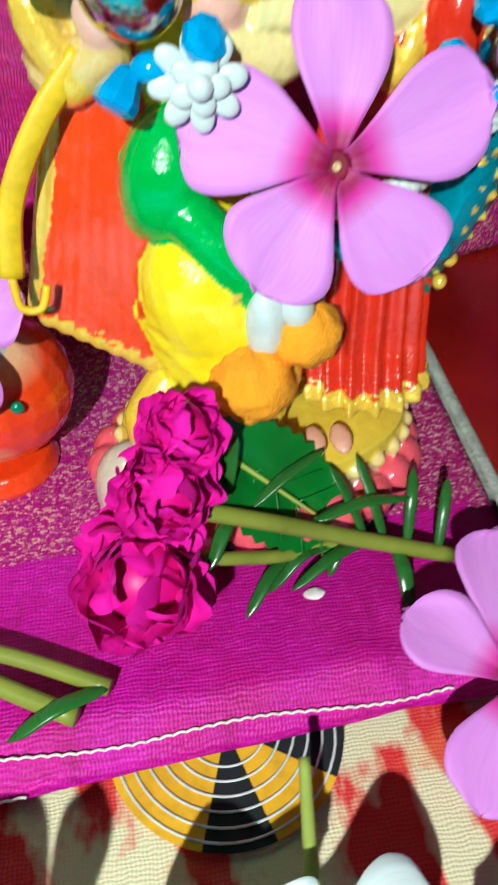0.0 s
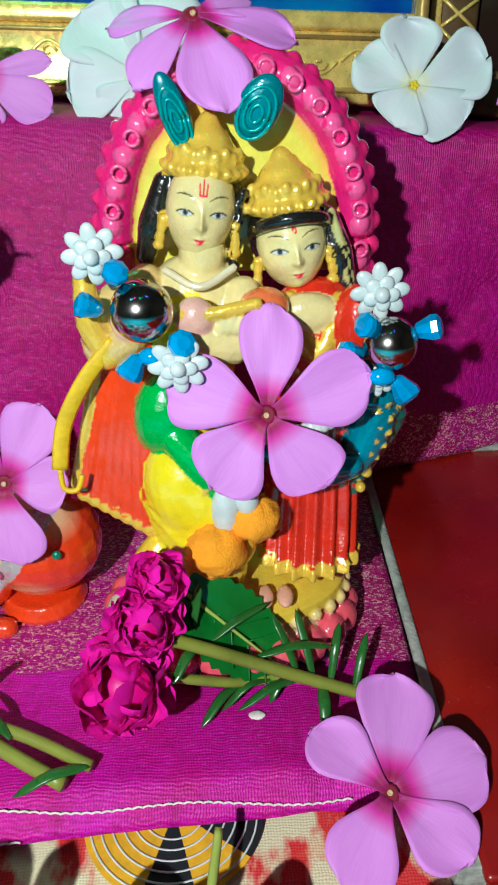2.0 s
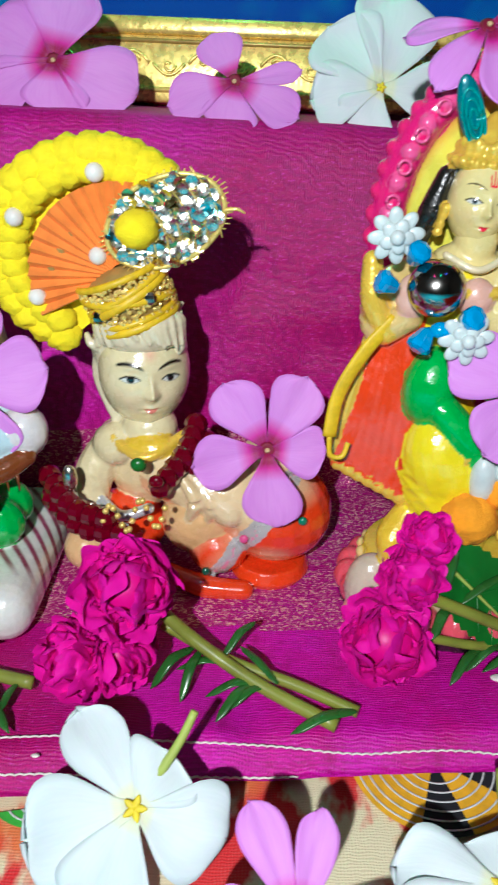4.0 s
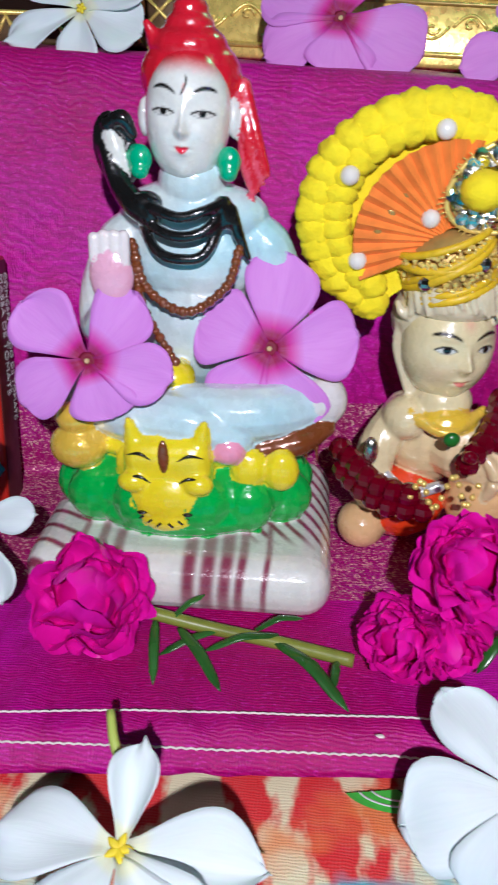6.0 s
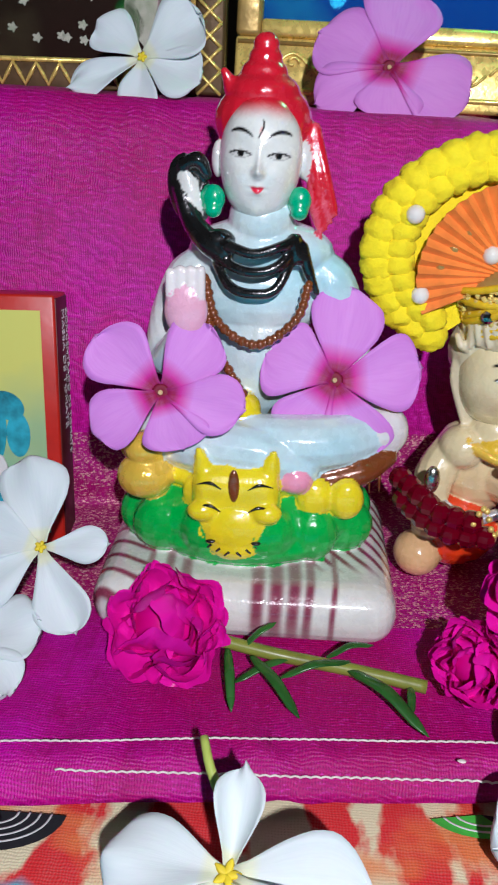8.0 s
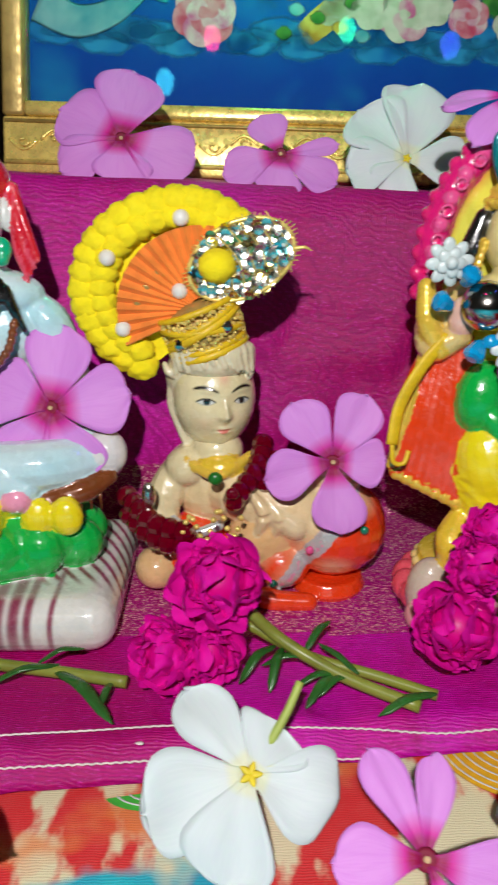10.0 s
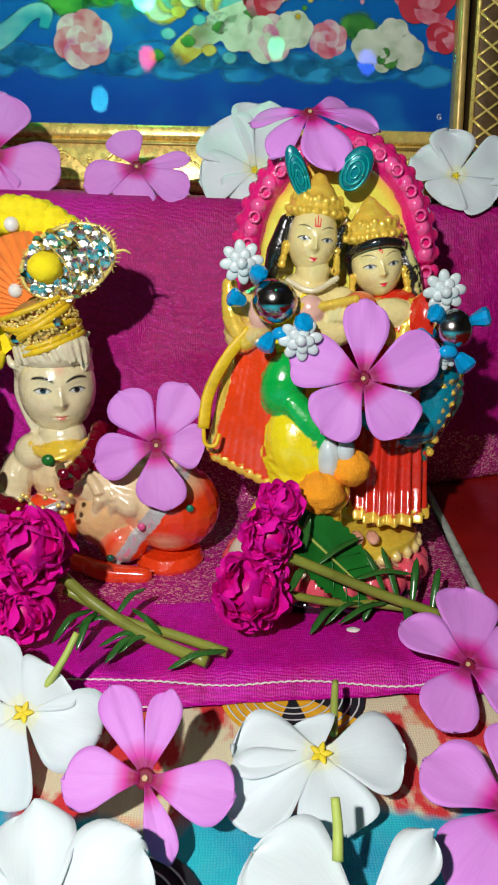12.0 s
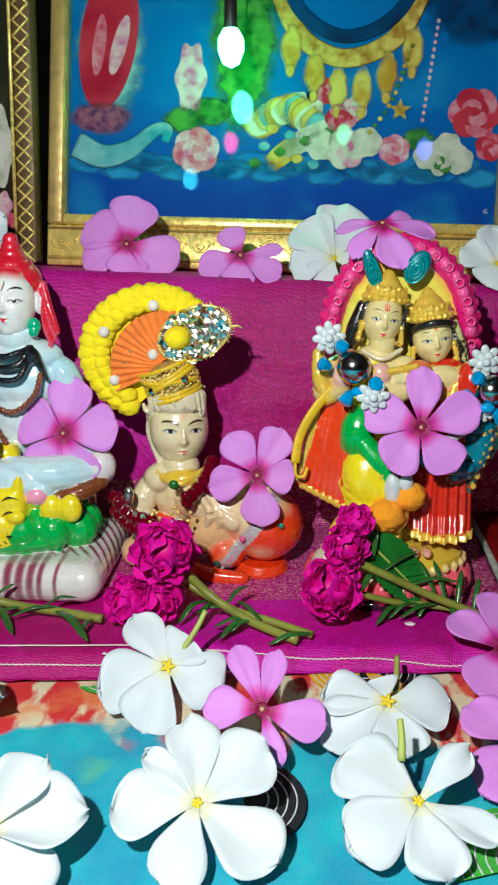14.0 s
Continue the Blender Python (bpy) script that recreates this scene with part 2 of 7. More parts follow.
# ---------------------------------------------------------------- mesh helpers
def mesh(name, verts, faces, mats, smooth=True, uv=None, index=None):
    me = bpy.data.meshes.new(name)
    me.from_pydata([tuple(v) for v in verts], [], faces)
    for m in mats if isinstance(mats, (list, tuple)) else [mats]:
        me.materials.append(m)
    if uv is not None:
        layer = me.uv_layers.new(name="uv")
        flat = np.array([uv[v] for f in faces for v in f], dtype=np.float32).ravel()
        layer.data.foreach_set("uv", flat)
    if index is not None:
        me.polygons.foreach_set("material_index", index)
    if smooth:
        me.polygons.foreach_set("use_smooth", [True] * len(me.polygons))
    me.update()
    return me


def part(name, data, parent=None, label="", m=None):
    ob = new(name, data)
    if m is not None:
        ob.matrix_local = m
    if parent is not None:
        ob.parent = parent
    if label:
        tagged(ob, label)
    return ob


def thing(name, label, category, group="", at=None, kind=""):
    ob = new(name)
    ob.empty_display_size = 0.01
    if at is not None:
        ob.matrix_world = at
    return tagged(ob, label, category, group, kind)


def join(*pieces):
    """Several (verts, faces) in one."""
    vs, fs = [], []
    for v, f in pieces:
        k = len(vs)
        vs += [tuple(p) for p in v]
        fs += [tuple(i + k for i in q) for q in f]
    return vs, fs


def moved(piece, m):
    return [tuple(m @ Vector(v)) for v in piece[0]], piece[1]


def ball(c, r, seg=20, rings=12, rot=(0, 0, 0)):
    r = (r, r, r) if isinstance(r, (int, float)) else r
    m = pose(*c, *rot) @ Matrix.Diagonal((*r, 1))
    vs = [m @ Vector((0, 0, -1))]
    for i in range(1, rings):
        a = math.pi * i / rings - math.pi / 2
        vs += [m @ Vector((math.cos(a) * math.cos(2 * math.pi * j / seg), math.cos(a) * math.sin(2 * math.pi * j / seg), math.sin(a))) for j in range(seg)]
    vs.append(m @ Vector((0, 0, 1)))
    fs = [(0, 1 + (j + 1) % seg, 1 + j) for j in range(seg)]
    for i in range(rings - 2):
        a, b = 1 + i * seg, 1 + (i + 1) * seg
        fs += [(a + j, a + (j + 1) % seg, b + (j + 1) % seg, b + j) for j in range(seg)]
    a, top = 1 + (rings - 2) * seg, len(vs) - 1
    fs += [(a + j, a + (j + 1) % seg, top) for j in range(seg)]
    return [tuple(v) for v in vs], fs


def spline(points, n):
    """A smooth line through points, in n steps from one to the next (Catmull-Rom)."""
    p = [Vector(q) for q in points]
    p = [2 * p[0] - p[1]] + p + [2 * p[-1] - p[-2]]
    out = []
    for i in range(1, len(p) - 2):
        a, b, c, d = p[i - 1:i + 3]
        for k in range(n):
            t = k / n
            out.append(0.5 * (2 * b + (c - a) * t + (2 * a - 5 * b + 4 * c - d) * t * t + (3 * b - a - 3 * c + d) * t ** 3))
    return out + [p[-2]]


def tube(points, radius, seg=10, n=6, flat=1.0, normal=(0, 0, 1)):
    """A round or flattened tube along points; radius is a number or one for each point."""
    line = spline(points, n)
    if isinstance(radius, (int, float)):
        radii = [radius] * len(line)
    else:
        radii = [float(r) for r in np.interp(np.linspace(0, len(points) - 1, len(line)), range(len(points)), radius)]
    vs, fs = [], []
    up = Vector(normal)
    for i, p in enumerate(line):
        way = (line[min(i + 1, len(line) - 1)] - line[max(i - 1, 0)]).normalized()
        side = way.cross(up)
        side = side.normalized() if side.length > 1e-6 else way.orthogonal().normalized()
        top = side.cross(way)
        for j in range(seg):
            a = 2 * math.pi * j / seg
            vs.append(p + radii[i] * (math.cos(a) * side + flat * math.sin(a) * top))
    for i in range(len(line) - 1):
        a, b = i * seg, (i + 1) * seg
        fs += [(a + j, a + (j + 1) % seg, b + (j + 1) % seg, b + j) for j in range(seg)]
    fs += [tuple(reversed(range(seg))), tuple(range(len(vs) - seg, len(vs)))]
    return [tuple(v) for v in vs], fs


def limb(points, radius, seg=12, n=6):
    """A tube with round ends."""
    r0, r1 = (radius, radius) if isinstance(radius, (int, float)) else (radius[0], radius[-1])
    return join(tube(points, radius, seg, n), ball(points[0], r0, 12, 8), ball(points[-1], r1, 12, 8))


def lathe(profile, c=(0, 0, 0), seg=28, pleats=0, depth=0.0, oval=1.0):
    """A profile of (radius, z) turned about the upright axis, with pleats if wanted."""
    vs, fs = [], []
    for r, z in profile:
        for j in range(seg):
            a = 2 * math.pi * j / seg
            k = r * (1 + depth * math.cos(pleats * a)) if pleats else r
            vs.append((c[0] + k * math.cos(a), c[1] + oval * k * math.sin(a), c[2] + z))
    for i in range(len(profile) - 1):
        a, b = i * seg, (i + 1) * seg
        fs += [(a + j, a + (j + 1) % seg, b + (j + 1) % seg, b + j) for j in range(seg)]
    fs += [tuple(reversed(range(seg))), tuple(range(len(vs) - seg, len(vs)))]
    return vs, fs


def block(x0, x1, y0, y1, z0, z1, bevel=0.0006, segments=2):
    bm = bmesh.new()
    bmesh.ops.create_cube(bm, size=1, matrix=Matrix.Translation(((x0 + x1) / 2, (y0 + y1) / 2, (z0 + z1) / 2)) @ Matrix.Diagonal((x1 - x0, y1 - y0, z1 - z0, 1)))
    if bevel:
        bmesh.ops.bevel(bm, geom=bm.edges[:], offset=bevel, segments=segments, profile=0.5, affect="EDGES")
    bm.verts.index_update()
    out = [tuple(v.co) for v in bm.verts], [tuple(v.index for v in f.verts) for f in bm.faces]
    bm.free()
    return out


def slab(outline, thick):
    """A flat piece in the xz plane, with its front at y = 0 and its depth behind."""
    k = len(outline)
    vs = [(x, 0, z) for x, z in outline] + [(x, thick, z) for x, z in outline]
    fs = [tuple(range(k)), tuple(reversed(range(k, 2 * k)))] + [((i + 1) % k, i, k + i, k + (i + 1) % k) for i in range(k)]
    return vs, fs


def ellipse(cx, cz, rx, rz, k=28, lobes=0, depth=0.0, turn=0.0):
    out = []
    for i in range(k):
        a = 2 * math.pi * i / k
        r = 1 + depth * math.cos(lobes * a)
        x, z = r * rx * math.cos(a), r * rz * math.sin(a)
        out.append((cx + x * math.cos(turn) - z * math.sin(turn), cz + x * math.sin(turn) + z * math.cos(turn)))
    return out


def frame_of(c, n):
    """The pose of a flat thing at c that faces n, its own x axis to the right and y axis upwards."""
    n = Vector(n).normalized()
    u = Vector((0, 0, 1)).cross(n).normalized()
    v = n.cross(u)
    return Matrix(((u.x, v.x, n.x, c[0]), (u.y, v.y, n.y, c[1]), (u.z, v.z, n.z, c[2]), (0, 0, 0, 1)))


# ---------------------------------------------------------------- the setting
def wall_y(x):
    return 0.172 + 0.10 * x + 0.2 * max(0, x - 0.05)


def edge_y(x):
    return 0.187 + 0.05 * x


def edge_z(x):
    return 0.133 - 0.042 * x


def hem_y(x):
    return float(np.interp(x, (-0.30, -0.193, -0.144, -0.085, -0.03, 0.006, 0.04), (0.030, 0.0402, 0.0452, 0.0505, 0.0565, 0.0592, 0.0620)))


def hem_z(x, y):
    return 0.0014 + 0.0066 * math.sin(min(1.0, max(0.0, (y - hem_y(x)) / 0.009)) * math.pi / 2)


def floor_z(y):
    return 0.008 + 0.09 * max(0, y - 0.09)


X_CLOTH = 0.0675


def altar_cloth():
    """One sheet of silk: hem, seat, back riser and the ledge on top."""
    xs = np.linspace(-0.42, 0.42, 330)
    rows = []
    for k in np.linspace(0, 1, 10):
        rows.append(("hem", k))
    for k in np.linspace(0, 1, 40)[1:]:
        rows.append(("seat", k))
    for k in np.linspace(0, 1, 40)[1:]:
        rows.append(("back", k))
    for k in np.linspace(0, 1, 12)[1:]:
        rows.append(("top", k))
    vs, keep = [], []
    for what, k in rows:
        for x in xs:
            h, w = hem_y(x), wall_y(x)
            if what == "hem":
                y = h + 0.012 * k
                z = hem_z(x, y)
            elif what == "seat":
                y = h + 0.012 + (w - h - 0.012) * k
                z = floor_z(y)
            elif what == "back":
                z0 = floor_z(w)
                z = z0 + (edge_z(x) - z0) * k
                y = w + (edge_y(x) - w) * k ** 2
                y += 0.0025 * (1 - min(1, (1 - k) * 12)) ** 2
            else:
                y, z = edge_y(x) + 0.0025 + 0.09 * k, edge_z(x) + 0.0008 * math.sin(min(1, k * 3) * math.pi)
            d = noise.noise((x * 30, y * 30, z * 30)) * 0.0012 + noise.noise((x * 90, y * 90, z * 90)) * 0.0004
            if what == "back":
                fold = 0.0018 * math.sin(x * 62 + 2 * math.sin(z * 40)) * math.sin(math.pi * k) + 0.0016 * noise.noise((x * 70, z * 16, 3)) + 0.0012 * noise.noise((x * 22 + z * 40, z * 55 - x * 20, 9))
                y += d - abs(fold) * 0.8
            else:
                near = max(0.0, 1 - abs(y - h - 0.010) / 0.030) if what in ("hem", "seat") else 0.0
                crease = math.sin(x * 330 + 160 * y + 4 * noise.noise((x * 25, y * 40, 1))) * max(0.0, noise.noise((x * 35, y * 20, 7)) + 0.25)
                z += d * (0.55 if what == "seat" else 0.8) + 0.0017 * near * crease
            vs.append((x, y, z))
    nx, fs, idx = len(xs), [], []
    for r in range(len(rows) - 1):
        what, k = rows[r + 1]
        for c in range(nx - 1):
            x = (xs[c] + xs[c + 1]) / 2
            if what in ("hem", "seat") and x > X_CLOTH:
                continue
            a = r * nx + c
            fs.append((a, a + 1, a + nx + 1, a + nx))
            y, z = vs[a][1], vs[a][2]
            idx.append(1 if (what == "seat" and y > 0.0985) or (what == "back" and z < 0.037) else 0)
    ob = part("altar_cloth", mesh("altar_cloth", vs, fs, [SILK, ZARI], index=idx))
    sol = ob.modifiers.new("thickness", "SOLIDIFY")
    sol.thickness, sol.offset = 0.0007, -1
    return tagged(ob, "magenta silk cloth with glittering zari border draped over the altar", "cloth", kind="structure")


altar_cloth()


def hem_stitches():
    """Two rows of white machine stitches along the hem."""
    row = thing("hem_stitching", "white thread stitches along the hem of the magenta cloth", "stitching", kind="structure")
    lines = (((-0.30, -0.195, -0.145, -0.085, -0.02, 0.0, 0.046), (0.040, 0.0505, 0.0562, 0.0604, 0.0606, 0.0617, 0.0632)), ((-0.178, -0.086, -0.053, -0.028), (0.0462, 0.0528, 0.0545, 0.0565)))
    for nr, line in enumerate(lines):
        pieces, x = [], line[0][0]
        while x < line[0][-1]:
            ends = []
            for q in (x, x + 0.0012, x + 0.0024):
                y = float(np.interp(q, *line)) + 0.0007 * noise.noise((q * 45, nr, 0)) + (0.00022 if q == x + 0.0012 else 0)
                ends.append((q, y, hem_z(q, y) + 0.0009))
            pieces.append(tube(ends, 0.00026, 6, 2))
            x += 0.00225
        tagged(part("stitch_row", mesh("stitch_row", *join(*pieces), THREAD), row), kind="stuff")


hem_stitches()

# printed cloth in front, red tiles beside the silk, and an unseen room shell added round them
ny, nx = 60, 90
vs = []
for j in range(ny):
    for i in range(nx):
        x, y = -0.5 + i / (nx - 1), -0.62 + 0.70 * j / (ny - 1)
        vs.append((x, y, 0.0008 * noise.noise((x * 25, y * 25, 0)) - 0.001))
fs = [(j * nx + i, j * nx + i + 1, (j + 1) * nx + i + 1, (j + 1) * nx + i) for j in range(ny - 1) for i in range(nx - 1)]
tagged(part("table_cloth", mesh("table_cloth", vs, fs, PRINT)), "cream, red and turquoise printed cotton cloth", "cloth", kind="structure")

slab_floor = tagged(part("floor", mesh("floor", *block(-0.6, 0.6, -0.7, 0.30, -0.05, -0.004, 0.001), PLASTER)), "red-tiled masonry shelf of the shrine", "shelf", kind="structure")
riser = tagged(part("back_riser", mesh("back_riser", *block(-0.6, 0.6, 0.232, 0.60, -0.004, 0.108, 0.002), PLASTER)), "masonry riser behind the altar seat", "wall", kind="structure")
for x0, x1, y0, y1 in ((0.0705, 0.229, 0.0, 0.157), (0.0705, 0.229, -0.158, -0.002), (0.231, 0.39, 0.0, 0.157), (0.231, 0.39, -0.158, -0.002)):
    pv, pf = block(x0, x1, y0, y1, -0.003, 0.0, 0.0012, 3)
    rise = pose(0, 0.042, 0.0072, 3.6) if y0 > -0.1 else pose(0, 0.045, 0.0062, 0)
    part("tile", mesh("tile", pv, pf, TILE), slab_floor, m=rise)
gp = [block(0.0655, 0.4, 0.045, 0.1985, -0.004, 0.0062, 0.0004), tube([(0.0690, 0.05, 0.0080), (0.0694, 0.12, 0.0122), (0.0692, 0.19, 0.0168)], 0.0016, 8, 12, 0.5)]
part("grout", mesh("grout", *join(*gp), GROUT), slab_floor)
part("grout", mesh("grout", *tube([(0.066, 0.1945, 0.0165), (0.10, 0.197, 0.0175), (0.15, 0.199, 0.0175), (0.25, 0.20, 0.0175)], 0.0022, 8, 12, 0.6), GROUT), slab_floor)

for name, b in (("wall_back", (-1.6, 1.6, 0.60, 0.68, -0.8, 1.7)), ("wall_front", (-1.6, 1.6, -2.3, -2.2, -0.8, 1.7)), ("wall_left", (-1.7, -1.6, -2.3, 0.68, -0.8, 1.7)),
                ("wall_right", (1.6, 1.7, -2.3, 0.68, -0.8, 1.7)), ("ceiling", (-1.7, 1.7, -2.3, 0.68, 1.7, 1.8)), ("floor_room", (-1.7, 1.7, -2.3, 0.68, -0.9, -0.8))):
    tagged(part(name, mesh(name, *block(*b, 0), LOW_BOUNCE, False)), "unseen plain room surface, added dark to limit bounced light", "wall", kind="structure")


# ---------------------------------------------------------------- flowers
WIDTHS = ((0, 0.10, 0.22, 0.38, 0.52, 0.64, 0.74, 0.83, 0.90, 0.955, 0.985, 1.0), (0.16, 0.25, 0.42, 0.66, 0.86, 0.98, 1.0, 0.93, 0.79, 0.57, 0.34, 0.03))


def petal(length, width, lift, curl, lean, rng, cup=0.12, start=0.0011, wavy=0.02, point=0.0):
    """A petal of some thickness along x: narrow at the claw, broad and blunt at its tip."""
    ns, nw = 17, 11
    top, uv = [], []
    p1, p2 = rng.uniform(0, 6), rng.uniform(0, 6)
    for i in range(ns):
        s = i / (ns - 1)
        s = 1 - (1 - s) ** 1.55
        half = width / 2 * float(np.interp(s, *WIDTHS)) * (1 + 0.05 * math.sin(9 * s + p1) * s) * (1 - point * s ** 3)
        for j in range(nw):
            v = 2 * j / (nw - 1) - 1
            x = start + (length - start) * (s - 0.03 * v * v * s)
            y = half * v + lean * width * s * s
            z = length * (lift * s - curl * s * s) + (cup + 1.1 * point) * half * v * v + wavy * length * s * math.sin(3 * v + p1) * math.sin(4 * s + p2) - 0.014 * length * math.exp(-(v / 0.16) ** 2) * math.sin(math.pi * min(1, 1.1 * s)) + 0.012 * length * s ** 3 * math.sin(7 * v + p2)
            x += 0.018 * length * s ** 4 * math.sin(6 * v + p1)
            top.append((x, y, z))
            uv.append((s, 0.5 + 0.5 * v))
    k = len(top)
    verts = top + [(x, y, z - 0.00028) for x, y, z in top]
    uv = uv + uv
    fs = []
    for i in range(ns - 1):
        for j in range(nw - 1):
            a = i * nw + j
            fs.append((a, a + nw, a + nw + 1, a + 1))
            fs.append((k + a, k + a + 1, k + a + nw + 1, k + a + nw))
    ring = [j for j in range(nw)] + [i * nw + nw - 1 for i in range(1, ns)] + [(ns - 1) * nw + j for j in range(nw - 2, -1, -1)] + [i * nw for i in range(ns - 2, 0, -1)]
    fs += [(a, b, k + b, k + a) for a, b in zip(ring, ring[1:] + ring[:1])]
    return verts, fs, uv


def flower(kind, c, n, petals, width=0.80, lift=0.10, curl=0.12, lean=0.08, seed=0, label="", stalk=None, star=False):
    """A five-petalled bloom at c that faces n; petals gives each one's angle in degrees and length in millimetres."""
    rng = random.Random(seed)
    purple = kind == "purple"
    f = thing("periwinkle_flower" if purple else "white_flower", label, "flower", "periwinkle flowers" if purple else "white flowers", frame_of(c, n))
    gaps = sorted(a % 360 for a, *_ in petals)
    for k, row in enumerate(petals):
        a, mm = row[:2]
        near = min(min(abs((a - b) % 360), abs((b - a) % 360)) for b in gaps if abs((a - b) % 360) > 1)
        w = (width * min(1.05, max(0.62, near / 68)) if len(row) < 3 else row[2]) * (0.92 if purple else 1.0)
        lf, cu = (lift, curl) if len(row) < 5 else row[3:5]
        v, fs, uv = petal(mm / 1000, w * max(mm, 17) / 1000, lf + rng.uniform(-0.03, 0.03), cu + rng.uniform(-0.03, 0.03), lean, rng, wavy=0.026 if purple else 0.085, point=row[5] if len(row) > 5 else 0.0)
        part("petal", mesh("petal", v, fs, PURPLE if purple else WHITE, uv=uv), f, m=pose(0, 0, 0.0002 * k, 0, 0, a))
    if purple:
        part("throat", mesh("throat", *lathe([(0.0021, -0.0004), (0.0023, 0.0003), (0.0015, 0.0006), (0.0007, 0.0003)], seg=16), EYE_RED), f, "dark red throat")
        part("eye", mesh("eye", *lathe([(0.0006, 0.0002), (0.00068, 0.0008), (0.0005, 0.0010), (0.0002, 0.0006)], seg=12), EYE_CREAM), f, "cream ring in the throat")
    else:
        ring = [ball((0.0008 * math.cos(i * 1.2566), 0.0008 * math.sin(i * 1.2566), 0.0006), (0.0009, 0.0006, 0.0006), 8, 6, (0, 0, i * 72)) for i in range(5)]
        if star:
            ring = [tube([(0, 0, 0.0006), (0.0016 * math.cos(i * 1.2566), 0.0016 * math.sin(i * 1.2566), 0.0010), (0.0027 * math.cos(i * 1.2566), 0.0027 * math.sin(i * 1.2566), 0.0012)], (0.0009, 0.0008, 0.0002), 6, 3, 0.5) for i in range(5)]
        part("eye", mesh("eye", *join(*ring), EYE_YELLOW), f, "yellow eye")
    back = stalk or [(0, 0, -0.0006), (0.0002, 0, -0.003), (0.0003, 0.0005, -0.0055)]
    part("corolla_tube", mesh("corolla_tube", *tube(back, (0.0011, 0.0010, 0.0009)[:len(back)] if len(back) <= 3 else 0.001, 8, 4), TUBE), f)
    return f


UP, LO, TOP, UPR, MID = (0, -0.8, 0.6), (0, -0.4, 0.92), (0, -0.9, 0.4), (0, -0.95, 0.3), (0, -0.65, 0.75)
flower("purple", (0.0282, 0.1008, 0.0833), UPR, [(84, 24.0, 0.66), (18, 24.6, 0.76), (-54, 21.4, 0.88), (-131, 20.5, 0.98), (158, 22.6, 0.84)], seed=1, lift=0.02, curl=0.05,
       label="mauve periwinkle flower resting against the twin figurine")
flower("purple", (0.0530, 0.0572, 0.0140), LO, [(76, 27.0, 0.72), (14, 23.5, 0.86), (-44, 20.5, 0.85), (-125, 21.0, 0.85), (135, 21.0, 0.75)], seed=2, lift=-0.02, curl=0.02,
       label="mauve periwinkle flower lying over the hem of the silk")
flower("purple", (-0.0358, 0.1145, 0.0583), UPR, [(122, 21.5, 0.76), (59, 22.3, 0.74), (-5, 15.8, 0.95), (-86, 21.5, 0.85), (-168, 21.0, 0.80)], seed=3,
       label="mauve periwinkle flower on the crawling figurine's orange shorts")
flower("purple", (-0.1633, 0.1070, 0.0732), UPR, [(138, 22.0, 0.90), (50, 21.0, 0.90), (-12, 22.0, 0.80), (-71, 15.7, 1.1), (-151, 20.6, 0.85)], seed=4,
       label="mauve periwinkle flower in the lap of the seated figurine")
flower("purple", (-0.1187, 0.1200, 0.0738), UPR, [(79, 24.8, 0.90), (6, 23.5, 0.95), (-69, 23.8, 0.92), (-126, 22.6, 0.90), (156, 19.8, 1.15)], seed=5, lift=0.03,
       label="large mauve periwinkle flower on the knee of the seated figurine")
flower("purple", (-0.1045, 0.1950, 0.1508), (0, -0.95, 0.3), [(76, 25.0, 1.10), (150, 25.0, 0.98), (-158, 25.0, 0.75), (-92, 15.6, 1.4), (-24, 27.0, 0.98)], seed=6, lift=0.0, curl=0.1,
       label="crumpled mauve periwinkle flower leaning on the gilt picture frame")
flower("purple", (-0.0481, 0.1910, 0.1454), (0, -0.95, 0.3), [(113, 15.4, 0.95), (8, 21.0, 0.34), (-30, 22.5, 0.62), (-101, 14.0, 1.1), (-163, 21.8, 0.72)], seed=7,
       label="small mauve periwinkle flower with narrow petals on the ledge")
flower("purple", (0.0140, 0.1375, 0.1592), (0, -0.66, 0.75), [(174, 19.0, 0.44), (-132, 20.0, 0.54), (-76, 23.0, 0.74), (-8, 22.5, 0.50), (24, 14.0, 0.6)], seed=8, lift=0.02, curl=0.22,
       label="mauve periwinkle flower on top of the twin figurine")
flower("purple", (-0.0287, 0.0144, 0.0160), MID, [(113, 22.0, 0.46), (74, 19.5, 0.46), (-14, 20.0, 0.72), (-71, 17.5, 0.42), (178, 18.0, 0.80)], seed=9, lift=0.1,
       label="mauve periwinkle flower between white ones on the printed cloth")
flower("purple", (0.0493, 0.0100, 0.0110), LO, [(142, 20.0, 0.95), (-138, 22.2), (72, 20.0), (14, 19.4), (-62, 18.9)], seed=10, label="mauve periwinkle flower on the printed cloth")
flower("purple", (-0.2010, 0.0234, 0.0110), LO, [(11, 18.0), (109, 17.0), (170, 17.0), (-102, 16.0), (-38, 17.0)], seed=11, label="mauve periwinkle flower at the edge of the hem")
flower("purple", (0.1190, 0.1990, 0.1430), TOP, [(-160, 18.6), (105, 17.1), (31, 17.0), (-38, 17.0), (-100, 17.2)], seed=12, label="mauve periwinkle flower on the ledge")

